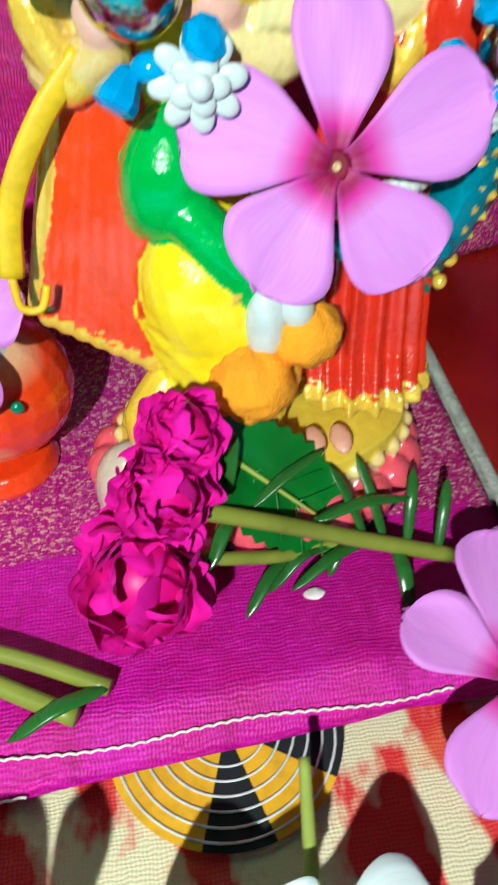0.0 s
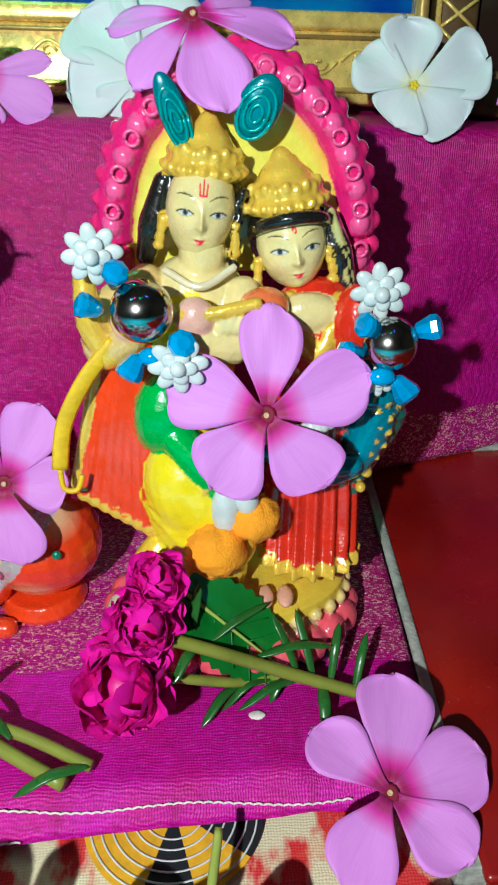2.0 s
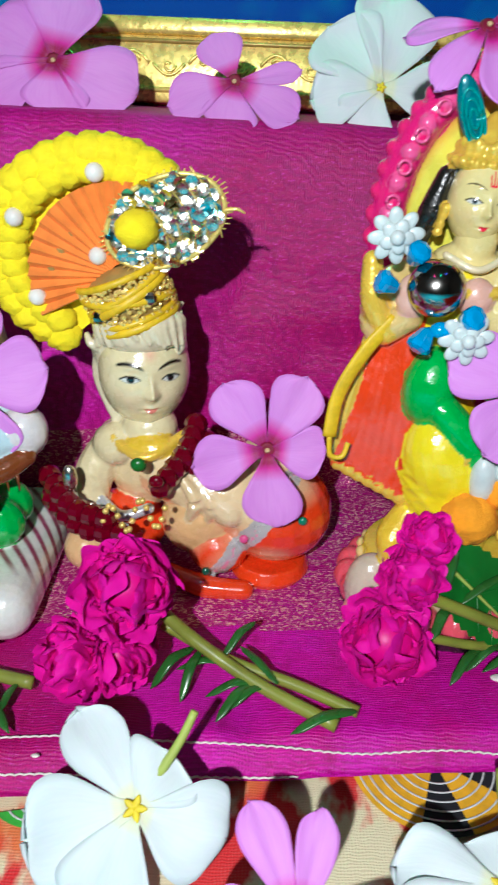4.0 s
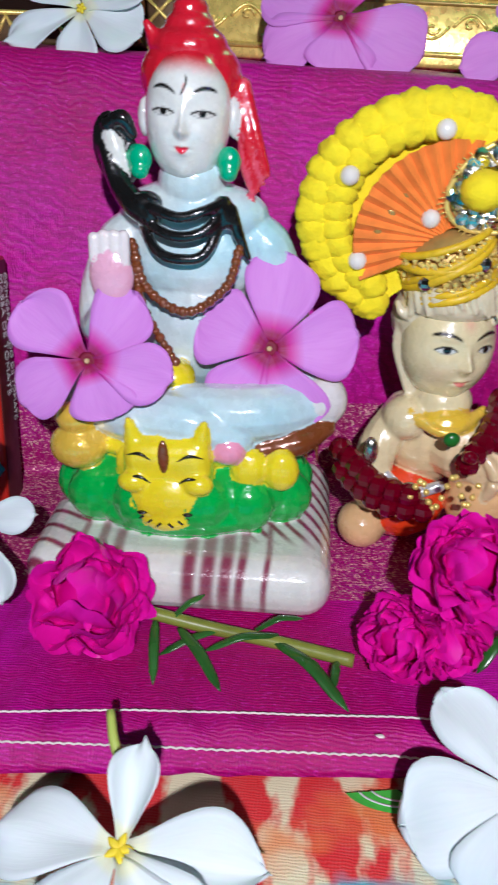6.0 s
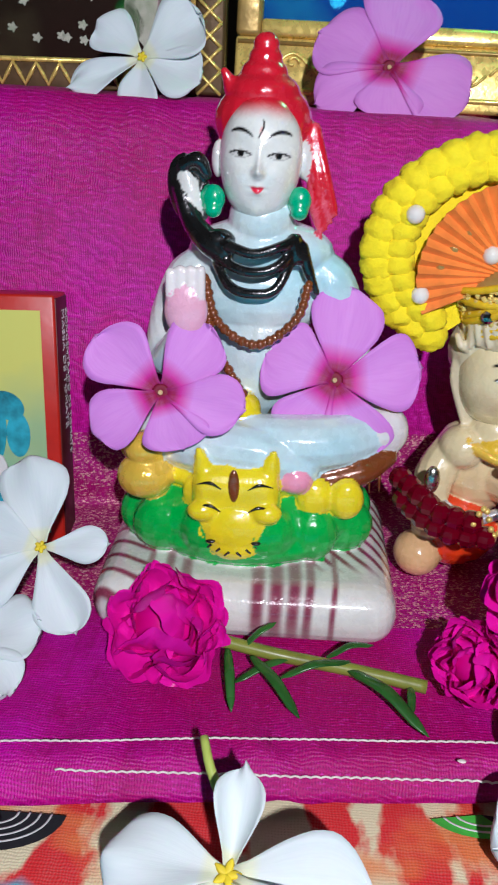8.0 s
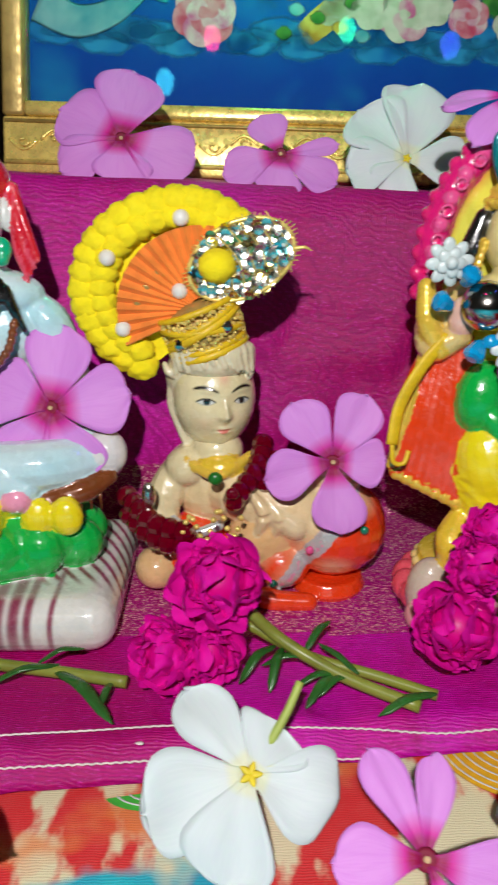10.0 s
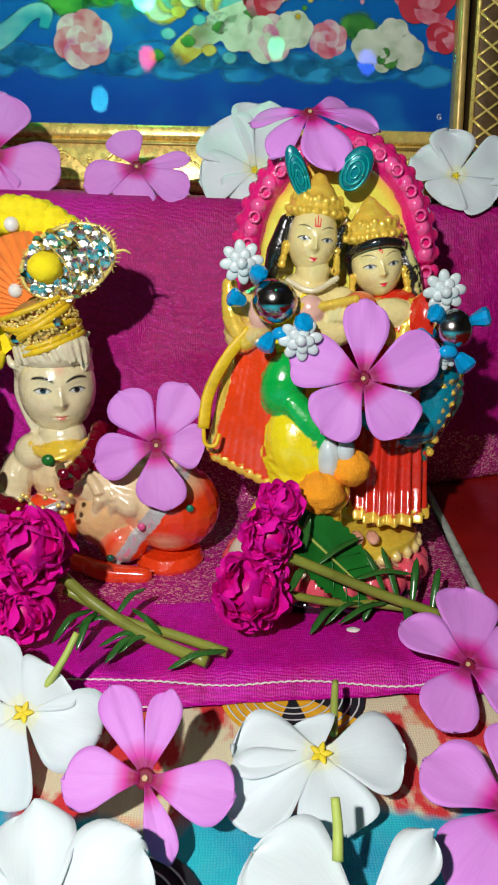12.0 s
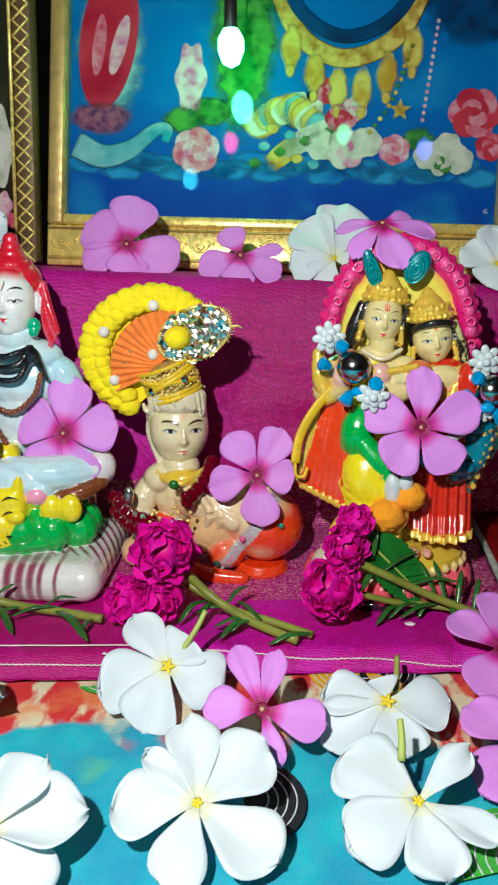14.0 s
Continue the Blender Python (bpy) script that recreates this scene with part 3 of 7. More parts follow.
flower("white", (-0.0615, 0.0375, 0.0150), MID, [(126, 24.6, 0.6), (-167, 25.0, 0.9), (-112, 22.0, 0.95), (-20, 19.5, 1.1), (50, 12.5, 1.1)], seed=21, lift=0.05, curl=0.2, star=True,
       label="limp white flower with a yellow eye over the hem", stalk=[(0.004, 0.006, -0.001), (0.0085, 0.013, 0.001), (0.0115, 0.019, 0.003)])
flower("white", (0.0101, 0.0240, 0.0135), LO, [(116, 9.5, 1.0), (2, 20.4, 1.0), (-80, 17.5, 1.05), (-153, 24.0, 0.8), (167, 20.7, 0.85)], seed=22, lift=0.04, curl=0.2, star=True,
       label="limp white flower with a yellow eye on the printed cloth", stalk=[(0.004, 0.008, -0.006), (0.0055, 0.0185, -0.009), (0.0063, 0.0245, -0.010)])
flower("white", (-0.0438, -0.0213, 0.0120), LO, [(98, 26.0, 0.62), (42, 25.0, 0.82), (-35, 25.5, 0.72), (-105, 22.0, 0.72), (-178, 22.7, 0.82), (138, 21.0, 0.40)], seed=23, lift=0.02, curl=0.05,
       label="open white flower lying on the turquoise print")
flower("white", (0.0137, -0.0171, 0.0120), LO, [(142, 23.4, 0.95), (42, 21.0, 0.45, 0.35, 0.2), (-25, 22.6, 0.45), (-80, 19.6, 0.85), (-150, 22.5, 0.85)], seed=24, lift=0.02, curl=0.06, stalk=[(-0.0035, 0.0100, 0.0020), (-0.0032, 0.0150, 0.0045), (-0.0035, 0.0195, 0.0070)],
       label="open white flower with one curled petal on the printed cloth")
flower("white", (-0.1374, 0.0180, 0.0165), (0, -0.25, 0.97), [(80, 18.0, 0.70, 0.55, 0.15, 0.80), (-6, 27.0, 0.70, 0.10, 0.15, 0.7), (-50, 25.0, 0.75, 0.1, 0.2, 0.6), (-125, 20.0), (172, 23.0, 0.75, 0.10, 0.15)], seed=25, lift=0.15, curl=0.15, star=True,
       label="crumpled white flower with a raised petal on the printed cloth", stalk=[(-0.002, 0.014, -0.002), (-0.005, 0.019, 0.001), (-0.007, 0.025, 0.002)])
flower("white", (-0.0950, -0.0335, 0.0120), LO, [(58, 22.0, 0.85, 0.1, 0.1, 0.55), (10, 25.0, 0.90, 0.1, 0.15, 0.5), (-48, 23.0, 0.9), (-125, 21.0), (152, 22.0)], seed=31, lift=0.05, curl=0.15,
       label="limp white flower with pointed petals on the turquoise print")
flower("white", (-0.1809, 0.1870, 0.1518), TOP, [(-157, 24.8, 0.42), (-96, 17.6, 0.75), (-25, 19.5, 0.9), (32, 22.0, 0.95), (141, 17.3, 0.9)], seed=26, label="white flower with a long petal on the ledge")
flower("white", (-0.0028, 0.1940, 0.1440), UPR, [(74, 28.0, 1.0), (128, 25.0, 1.0), (-175, 22.0, 0.95), (-122, 14.5, 1.2), (-7, 22.0)], seed=27, lift=0.02, label="broad white flower leaning on the gilt frame")
flower("white", (0.0760, 0.1960, 0.1412), TOP, [(152, 19.1, 0.9), (92, 19.9, 0.9), (16, 23.6, 0.85), (-45, 18.3, 1.0), (-122, 12.6, 1.1)], seed=28, label="bluish white flower on the ledge")
flower("white", (-0.1917, 0.0880, 0.0370), UP, [(100, 24.0, 0.80), (4, 17.5, 0.55), (-65, 23.5, 0.6), (-140, 21.5, 0.6), (164, 17.8, 0.9)], seed=29, label="white flower leaning on the picture box")
flower("white", (-0.2080, 0.0700, 0.0200), (0, -0.5, 0.85), [(15, 20.0, 0.85), (-42, 19.0, 0.9), (-120, 18.0), (165, 18.0), (82, 16.0)], seed=30, label="white flower lying on the silk seat")


def rotated_to(way, spin=0.0):
    """A turn that brings the z axis onto way, after a spin about it."""
    return Vector(way).to_track_quat("Z", "Y").to_matrix().to_4x4() @ pose(0, 0, 0, 0, 0, spin)


def ruffle(parent, c, r, axis, seed, count=40):
    """A double bloom: petals lie like scales round a heart, and lift and crumple at their rims."""
    rng = random.Random(seed)
    core, fs = ball(c, r * 0.62, 16, 10)
    bloom = part("bloom", mesh("bloom", core, fs, MAGENTA, uv=[(0.15, 0.5)] * len(core)), parent, "crumpled magenta bloom")
    turn = rotated_to(axis)
    na, nb = 11, 19
    for i in range(count):
        t = (i + 0.5) / count
        tilt0 = math.acos(1 - 1.55 * t)
        spin0 = i * 2.39996 + rng.uniform(-0.2, 0.2)
        wide, tall = rng.uniform(0.42, 0.62), rng.uniform(0.55, 0.85)
        p1, p2, q1, q2 = rng.uniform(0, 6), rng.uniform(0, 6), rng.uniform(3, 6), rng.uniform(8, 13)
        rim = rng.uniform(0.82, 1.16)
        m = Matrix.Translation(c) @ turn @ pose(0, 0, 0, 0, 0, math.degrees(spin0)) @ pose(0, 0, 0, 0, math.degrees(tilt0), 0)
        vs, uv = [], []
        for a in range(na):
            s = a / (na - 1)
            for b in range(nb):
                v = 2 * b / (nb - 1) - 1
                round_off = 1 - 0.28 * v * v * s
                el = tall * (1.00 - 1.15 * s * round_off)
                az = wide * v * (0.55 + 0.45 * math.sin(min(1, 1.3 * s) * math.pi / 2)) * 1.5
                rad = r * (0.52 + (rim - 0.52) * s ** 1.2 + s * (0.12 * math.sin(q1 * v + p1) + 0.035 * math.sin(q2 * v + p2)) - 0.10 * s * v * v)
                el += s * (0.13 * math.sin(q1 * 0.8 * v + p2) + 0.035 * math.sin(q2 * v + p1))
                az += 0.10 * s * math.sin(q2 * 0.9 * s + p1)
                d = Vector((math.sin(el), math.sin(az) * math.cos(el), math.cos(el) * math.cos(az)))
                vs.append(tuple(m @ (d * rad)))
                uv.append((0.12 + 0.88 * s, 0.5 + 0.5 * v))
        fs = [(a * nb + b, a * nb + b + 1, a * nb + b + nb + 1, a * nb + b + nb) for a in range(na - 1) for b in range(nb - 1)]
        part("petal", mesh("petal", vs, fs, MAGENTA, uv=uv), bloom)


def needle(a, b, sag, w):
    a, b = Vector(a), Vector(b)
    mid = (a + b) / 2 + Vector((0, 0, sag))
    return tube([a, (a * 2 + mid) / 3, mid, (mid + b * 2) / 3, b], (0.4 * w, 0.85 * w, w, 0.8 * w, 0.08 * w), 8, 3, 0.35)


def sprig(label, blooms, stems, leaves):
    """A moss rose sprig: blooms (centre, radius, axis), stems (points, radius) and needle leaves (from, to, sag, width)."""
    s = thing("moss_rose_sprig", label, "flower", "moss rose sprigs")
    for k, (c, r, axis) in enumerate(blooms):
        ruffle(s, c, r, axis, int(abs(c[0]) * 10000) + k)
    for pts, r in stems:
        part("stem", mesh("stem", *tube(pts, r, 10, 8), STEM), s)
    for row in leaves:
        part("leaf", mesh("leaf", *needle(*row), NEEDLE), s)
    return s


sprig("magenta moss rose with cut stem before the seated figurine",
      [((-0.1575, 0.0760, 0.0250), 0.0136, (-0.1, -0.7, 0.7))],
      [([(-0.147, 0.080, 0.018), (-0.130, 0.0805, 0.0135), (-0.110, 0.0775, 0.0125), (-0.0935, 0.0740, 0.0120)], 0.0017)],
      [((-0.143, 0.079, 0.016), (-0.1405, 0.0625, 0.011), 0.002, 0.0013), ((-0.137, 0.079, 0.014), (-0.1245, 0.0620, 0.011), 0.002, 0.0016), ((-0.139, 0.080, 0.016), (-0.131, 0.084, 0.021), 0.001, 0.0012),
       ((-0.127, 0.080, 0.0135), (-0.141, 0.0720, 0.011), 0.001, 0.0013), ((-0.113, 0.078, 0.013), (-0.0950, 0.0590, 0.011), 0.003, 0.0019), ((-0.112, 0.079, 0.014), (-0.130, 0.0735, 0.012), 0.002, 0.0014),
       ((-0.0985, 0.0640, 0.013), (-0.0975, 0.0740, 0.012), 0.001, 0.0011), ((-0.118, 0.080, 0.014), (-0.106, 0.0835, 0.016), 0.002, 0.0012)])
sprig("magenta moss rose with crossed stems before the crawling figurine",
      [((-0.0690, 0.0800, 0.0385), 0.0118, (0.2, -0.8, 0.5)), ((-0.0820, 0.0760, 0.0190), 0.0098, (-0.4, -0.7, 0.3)), ((-0.0720, 0.0760, 0.0200), 0.0088, (0.2, -0.7, 0.2))],
      [([(-0.064, 0.084, 0.030), (-0.052, 0.082, 0.019), (-0.036, 0.0740, 0.0130), (-0.0180, 0.0640, 0.0110)], 0.0017), ([(-0.062, 0.086, 0.022), (-0.045, 0.082, 0.014), (-0.028, 0.0760, 0.0120), (-0.0125, 0.0685, 0.0110)], 0.0015)],
      [((-0.054, 0.084, 0.016), (-0.0640, 0.0740, 0.011), 0.003, 0.0016), ((-0.052, 0.083, 0.016), (-0.0560, 0.0700, 0.011), 0.003, 0.0014), ((-0.044, 0.080, 0.015), (-0.0580, 0.0790, 0.013), 0.002, 0.0013),
       ((-0.036, 0.076, 0.013), (-0.0500, 0.0720, 0.011), 0.002, 0.0014), ((-0.038, 0.076, 0.013), (-0.0470, 0.0650, 0.010), 0.002, 0.0014), ((-0.013, 0.0680, 0.012), (-0.0290, 0.0620, 0.010), 0.002, 0.0016),
       ((-0.046, 0.081, 0.016), (-0.0380, 0.0900, 0.020), 0.002, 0.0013), ((-0.032, 0.075, 0.013), (-0.0420, 0.0850, 0.016), 0.001, 0.0012), ((-0.034, 0.075, 0.013), (-0.0440, 0.0680, 0.011), 0.002, 0.0012)])
sprig("magenta moss rose with two long stems before the twin figurine",
      [((0.0035, 0.0870, 0.0490), 0.0066, (0.3, -0.6, 0.7)), ((0.0000, 0.0850, 0.0395), 0.0080, (0.2, -0.7, 0.5)), ((-0.0055, 0.0800, 0.0240), 0.0112, (-0.1, -0.7, 0.5))],
      [([(0.005, 0.0855, 0.033), (0.016, 0.0865, 0.0275), (0.034, 0.0870, 0.0190), (0.0530, 0.0860, 0.0120)], 0.0016), ([(0.004, 0.086, 0.020), (0.020, 0.0880, 0.0155), (0.032, 0.0915, 0.0130), (0.0430, 0.0905, 0.0120)], 0.0013)],
      [((0.012, 0.090, 0.027), (0.0060, 0.0800, 0.024), 0.002, 0.0015), ((0.010, 0.090, 0.029), (0.0125, 0.0930, 0.043), 0.001, 0.0015), ((0.014, 0.090, 0.027), (0.0290, 0.0960, 0.034), 0.001, 0.0014),
       ((0.026, 0.089, 0.023), (0.0450, 0.0920, 0.023), 0.002, 0.0015), ((0.036, 0.088, 0.018), (0.0300, 0.0960, 0.030), 0.001, 0.0012), ((0.040, 0.088, 0.016), (0.0360, 0.0990, 0.029), 0.001, 0.0012),
       ((0.044, 0.087, 0.015), (0.0470, 0.0970, 0.026), 0.002, 0.0012), ((0.042, 0.087, 0.015), (0.0420, 0.0760, 0.010), 0.002, 0.0016), ((0.038, 0.091, 0.014), (0.0210, 0.0830, 0.011), 0.002, 0.0014),
       ((0.022, 0.090, 0.014), (0.0120, 0.0790, 0.010), 0.002, 0.0014), ((0.030, 0.091, 0.014), (0.0170, 0.0840, 0.010), 0.003, 0.0013), ((0.033, 0.091, 0.014), (0.0290, 0.0860, 0.010), 0.001, 0.0012),
       ((0.050, 0.086, 0.013), (0.0540, 0.0960, 0.023), 0.002, 0.0012), ((0.012, 0.090, 0.028), (0.0040, 0.0860, 0.034), 0.001, 0.0010)])


def broad_leaf():
    """A serrated green leaf that leans on the foot of the twin figurine."""
    ns, nw = 24, 9
    base, tip = Vector((0.0075, 0.0955, 0.0395)), Vector((0.0345, 0.0925, 0.0130))
    way = (tip - base)
    length, way = way.length, way.normalized()
    face = Vector((0.15, -0.72, 0.62))
    side = way.cross(face).normalized()
    up = side.cross(way)
    vs = []
    for i in range(ns):
        s = i / (ns - 1)
        half = 0.0100 * math.sin(math.pi * min(0.97, 0.12 + 0.86 * s)) ** 0.7 * (1 + (0.06 if i % 2 else -0.04))
        for j in range(nw):
            v = 2 * j / (nw - 1) - 1
            vs.append(base + way * length * s + side * half * v + up * (0.0018 * abs(v) - 0.0012 * (j == nw // 2) + 0.001 * math.sin(6 * s)))
    k = len(vs)
    vs = vs + [v - up * 0.00035 for v in vs]
    fs = []
    for i in range(ns - 1):
        for j in range(nw - 1):
            a = i * nw + j
            fs += [(a, a + nw, a + nw + 1, a + 1), (k + a, k + a + 1, k + a + nw + 1, k + a + nw)]
    whole = thing("leaf", "glossy green serrated leaf leaning on the figurine's foot", "leaf")
    part("blade", mesh("blade", vs, fs, LEAF), whole)
    part("midrib", mesh("midrib", *tube([base + way * length * q + up * 0.0004 for q in (0.0, 0.3, 0.6, 0.97)], (0.0007, 0.0005, 0.0004, 0.0001), 6, 4), TUBE), whole, "pale green midrib")
    for q in (0.15, 0.3, 0.45, 0.6, 0.75):
        for sx in (-1, 1):
            a, b = base + way * length * q, base + way * length * (q + 0.16) + side * sx * 0.0075
            part("vein", mesh("vein", *tube([a + up * 0.0003, (a + b) / 2 + up * 0.0009, b + up * 0.0014], 0.0002, 5, 3), LEAF), whole)


broad_leaf()


# ---------------------------------------------------------------- figurines
from mathutils.bvhtree import BVHTree

# Linear paints; the fourth number is the share of gold dust.
CREAM, SKIN, GOLDP, YELLOW, VERMILION, RED = (0.82, 0.70, 0.30, 0), (0.80, 0.69, 0.40, 0), (0.90, 0.60, 0.07, 0.4), (0.90, 0.74, 0.01, 0), (0.82, 0.055, 0.007, 0), (0.70, 0.028, 0.010, 0)
GREEN, PINK, WHITEP, TEAL, INK, BROWN = (0.0, 0.44, 0.06, 0), (0.84, 0.015, 0.20, 0), (0.76, 0.76, 0.70, 0), (0.0, 0.22, 0.30, 0.2), (0.008, 0.008, 0.008, 0), (0.22, 0.06, 0.015, 0.2)
ICE, ORANGE, HOT, ARCH = (0.52, 0.74, 0.78, 0), (0.84, 0.10, 0.01, 0), (0.85, 0.02, 0.06, 0), (0.90, 0.76, 0.08, 0)


def sculpt(name, forms, details, label, category, voxel=0.00055, smooth=3, wobble=0.0007, touch=None, shape=None, fixed=(), heads=()):
    """One plain mesh from many painted forms, grown together like a cast figure and coloured by the nearest form; details stay crisp on top."""
    if shape:
        forms = [(([shape(v) for v in f[0]], f[1]), col) for f, col in forms]
        details = [(([shape(v) for v in f[0]], f[1]), col) for f, col in details]
    forms = forms + list(fixed)
    vs, fs = join(*[f for f, _ in forms])
    owner = [k for k, (f, _) in enumerate(forms) for _ in f[1]]
    raw = new("raw_" + name, mesh("raw", vs, fs, PAINT))
    mod = raw.modifiers.new("cast", "REMESH")
    mod.mode, mod.voxel_size = "VOXEL", voxel
    sm = raw.modifiers.new("soft", "SMOOTH")
    sm.factor, sm.iterations = 0.5, smooth
    cast = bpy.data.meshes.new_from_object(raw.evaluated_get(bpy.context.evaluated_depsgraph_get()))
    bpy.data.objects.remove(raw)
    tree = BVHTree.FromPolygons([Vector(v) for v in vs], fs)
    points = [tuple(v.co) for v in cast.vertices]
    paint = []
    for p in points:
        q = Vector(p)
        q2 = q + wobble * noise.noise_vector(q * 260)
        k = tree.find_nearest(q2)[2]
        col = forms[owner[k]][1]
        paint.append(touch(q, col) if touch else col)
    faces = [tuple(f.vertices) for f in cast.polygons]
    bpy.data.meshes.remove(cast)
    for f, col in details:
        k = len(points)
        points += f[0]
        faces += [tuple(i + k for i in q) for q in f[1]]
        paint += [col] * len(f[0])
    for v, f, cols in heads:
        k = len(points)
        points += v
        faces += [tuple(i + k for i in q) for q in f]
        paint += cols
    me = mesh(name, points, faces, PAINT)
    layer = me.color_attributes.new("paint", "FLOAT_COLOR", "POINT")
    layer.data.foreach_set("color", np.array(paint, dtype=np.float32).ravel())
    return tagged(part(name, me), label, category)


def head(c, rx, ry, rz, turn=0.0, roll=0.0, nod=0.0, skin=None, wide=0.46, eye_z=0.02, mouth=-0.52, lip=None, open_eye=1.0, mark="", brow_z=0.30, brow_w=0.030, iris=None, jaw=0.16, top=None, blush=0.0, eye_w=0.225):
    """A modelled and painted face: nose, lids, lips, cheeks and chin on an egg, coloured point by point."""
    na, nb = 150, 130
    lon, lat = np.meshgrid(np.radians(np.linspace(-112, 112, na)), np.radians(np.linspace(-87, 87, nb)))
    full = np.where(lat < 0, np.cos(lat) ** 0.68, np.cos(lat))
    a, b, d = np.sin(lon) * full, np.sin(lat), np.cos(lon) * full

    def hump(x, z, w, h):
        return np.exp(-((a - x) / w) ** 2 - ((b - z) / h) ** 2)

    def step(lo, hi, v):
        t = np.clip((v - lo) / (hi - lo), 0, 1)
        return t * t * (3 - 2 * t)
    front = np.clip(d * 3, 0, 1)
    tip = 0.40 * mouth
    relief = 0.17 * hump(0, tip, 0.12, 0.10) + 0.10 * hump(0, 0.5 * tip, 0.075, 0.20) + 0.045 * (hump(0.11, tip - 0.02, 0.06, 0.06) + hump(-0.11, tip - 0.02, 0.06, 0.06))
    relief += 0.045 * hump(0, mouth + 0.045, 0.17, 0.045) + 0.055 * hump(0, mouth - 0.055, 0.13, 0.050) - 0.04 * hump(0, mouth, 0.20, 0.02) + 0.07 * hump(0, -0.88, 0.22, 0.14)
    for s in (-1, 1):
        relief += -0.07 * hump(s * wide * 0.92, eye_z + 0.02, 0.22, 0.15) + 0.055 * hump(s * wide, eye_z + 0.02, 0.15, 0.085) + 0.05 * hump(s * 0.50, mouth + 0.22, 0.25, 0.22) + 0.03 * hump(s * wide, brow_z + 0.02, 0.26, 0.07)
    narrow = 1 - jaw * np.clip(-b, 0, 1) ** 1.5
    x, y, z = rx * a * narrow, -ry * (d + relief * front), rz * b
    col = np.empty((*a.shape, 3))
    col[:] = skin[:3]

    def lay(mask, c):
        col[:] = col + (np.array(c[:3]) - col) * np.clip(mask, 0, 1)[..., None]
    if blush:
        for s in (-1, 1):
            lay(blush * hump(s * 0.5, mouth + 0.2, 0.28, 0.2), (0.85, 0.30, 0.25))
    if top:
        lay(step(top[1], top[2], b + 0.10 * np.abs(a)), top[0])
    e = 0.014
    for s in (-1, 1):
        u = (s * a - wide) / eye_w
        bow = np.clip(1 - u * u, 0, 1)
        hi, lo = eye_z + 0.085 * open_eye * bow, eye_z - 0.055 * bow
        inside = step(-e, e, hi - b) * step(-e, e, b - lo) * step(1.0, 0.85, np.abs(u))
        lay(inside, (0.74, 0.74, 0.68))
        r = np.hypot((s * a - wide + 0.01) * rx, (b - eye_z - 0.012) * rz) / rx
        lay(inside * step(0.090, 0.066, r), iris or INK)
        lay(step(0.050, 0.034, r) * inside, INK)
        lay(step(0.024, 0.010, np.abs(b - hi - 0.004)) * step(1.20, 0.95, np.abs(u)), INK)
        lay(0.35 * step(0.014, 0.005, np.abs(b - lo)) * step(1.0, 0.8, np.abs(u)), INK)
        w = (s * a - wide * 0.98) / 0.30
        arc = brow_z + 0.085 * (1 - w * w) + 0.03 * w
        lay(step(1.0, 0.75, np.abs(w)) * step(brow_w, 0.35 * brow_w, np.abs(b - arc) / (1.05 - 0.5 * w * w)), INK)
    smile = mouth + 0.10 * (a / 0.2) ** 2 * 0.35
    upper = smile + 0.050 * np.clip(1 - (np.abs(a) / 0.19) ** 1.5, 0, 1) - 0.018 * np.exp(-(a / 0.045) ** 2)
    lower = smile - 0.075 * np.clip(1 - (np.abs(a) / 0.16) ** 2, 0, 1)
    lay(step(-e, e, upper - b) * step(-e, e, b - lower) * step(0.205, 0.17, np.abs(a)), lip or HOT)
    if mark == "trident":
        for k in (-0.10, 0.0, 0.10):
            lay(step(0.030, 0.014, np.abs(a - k * (1 + 0.8 * (b - 0.5)))) * step(0.36, 0.40, b) * step(0.72 - 0.8 * abs(k), 0.66 - 0.8 * abs(k), b), HOT)
        lay(step(0.030, 0.014, np.abs(b - 0.38 - 2 * a * a)) * step(0.13, 0.11, np.abs(a)), HOT)
    elif mark == "curl":
        lay(step(0.030, 0.012, np.abs(np.hypot(a, b - 0.46) - 0.055)) * step(-0.01, 0.02, a + 0.06 + (b - 0.46)), HOT)
        lay(step(0.030, 0.012, np.abs(a + 0.03)) * step(0.44, 0.48, b) * step(0.66, 0.60, b), HOT)
    elif mark == "third_eye":
        lay(step(0.080, 0.055, np.hypot(a * 1.8, b - 0.42)), (0.80, 0.45, 0.40))
        lay(step(0.030, 0.014, np.abs(a - 0.05 * np.sin((b - 0.4) * 14))) * step(0.30, 0.34, b) * step(0.62, 0.56, b), INK)
    elif mark == "smudge":
        lay(0.6 * hump(0.0, 0.52, 0.12, 0.12), (0.80, 0.36, 0.26))
    m = pose(*c, nod, roll, turn)
    q = np.stack([x, y, z, np.ones_like(x)], -1).reshape(-1, 4) @ np.array(m).T
    verts = [tuple(float(k) for k in p[:3]) for p in q]
    faces = [(j * na + i, j * na + i + 1, (j + 1) * na + i + 1, (j + 1) * na + i) for j in range(nb - 1) for i in range(na - 1)]
    return verts, faces, [(float(p[0]), float(p[1]), float(p[2]), 0.0) for p in col.reshape(-1, 3)]


def scallops(cx, cy, cz, rx, rz, a0, a1, n, r, thick):
    return [ball((cx + rx * math.cos(a), cy, cz + rz * math.sin(a)), (r, thick, r), 12, 8) for a in np.linspace(math.radians(a0), math.radians(a1), n)]


def twin_lean(p):
    """The pair leans back towards the arch and grows a little towards the crowns."""
    k = float(np.interp(p[2], (0.030, 0.050, 0.095), (0.0, 0.050, 0.078)))
    up = 0.0022 * min(1.0, max(0.0, (p[2] - 0.09) / 0.03))
    return (p[0] + k * (p[0] - 0.02), p[1] + k * (p[1] + 0.04), p[2] + k * (p[2] - 0.158) + up)


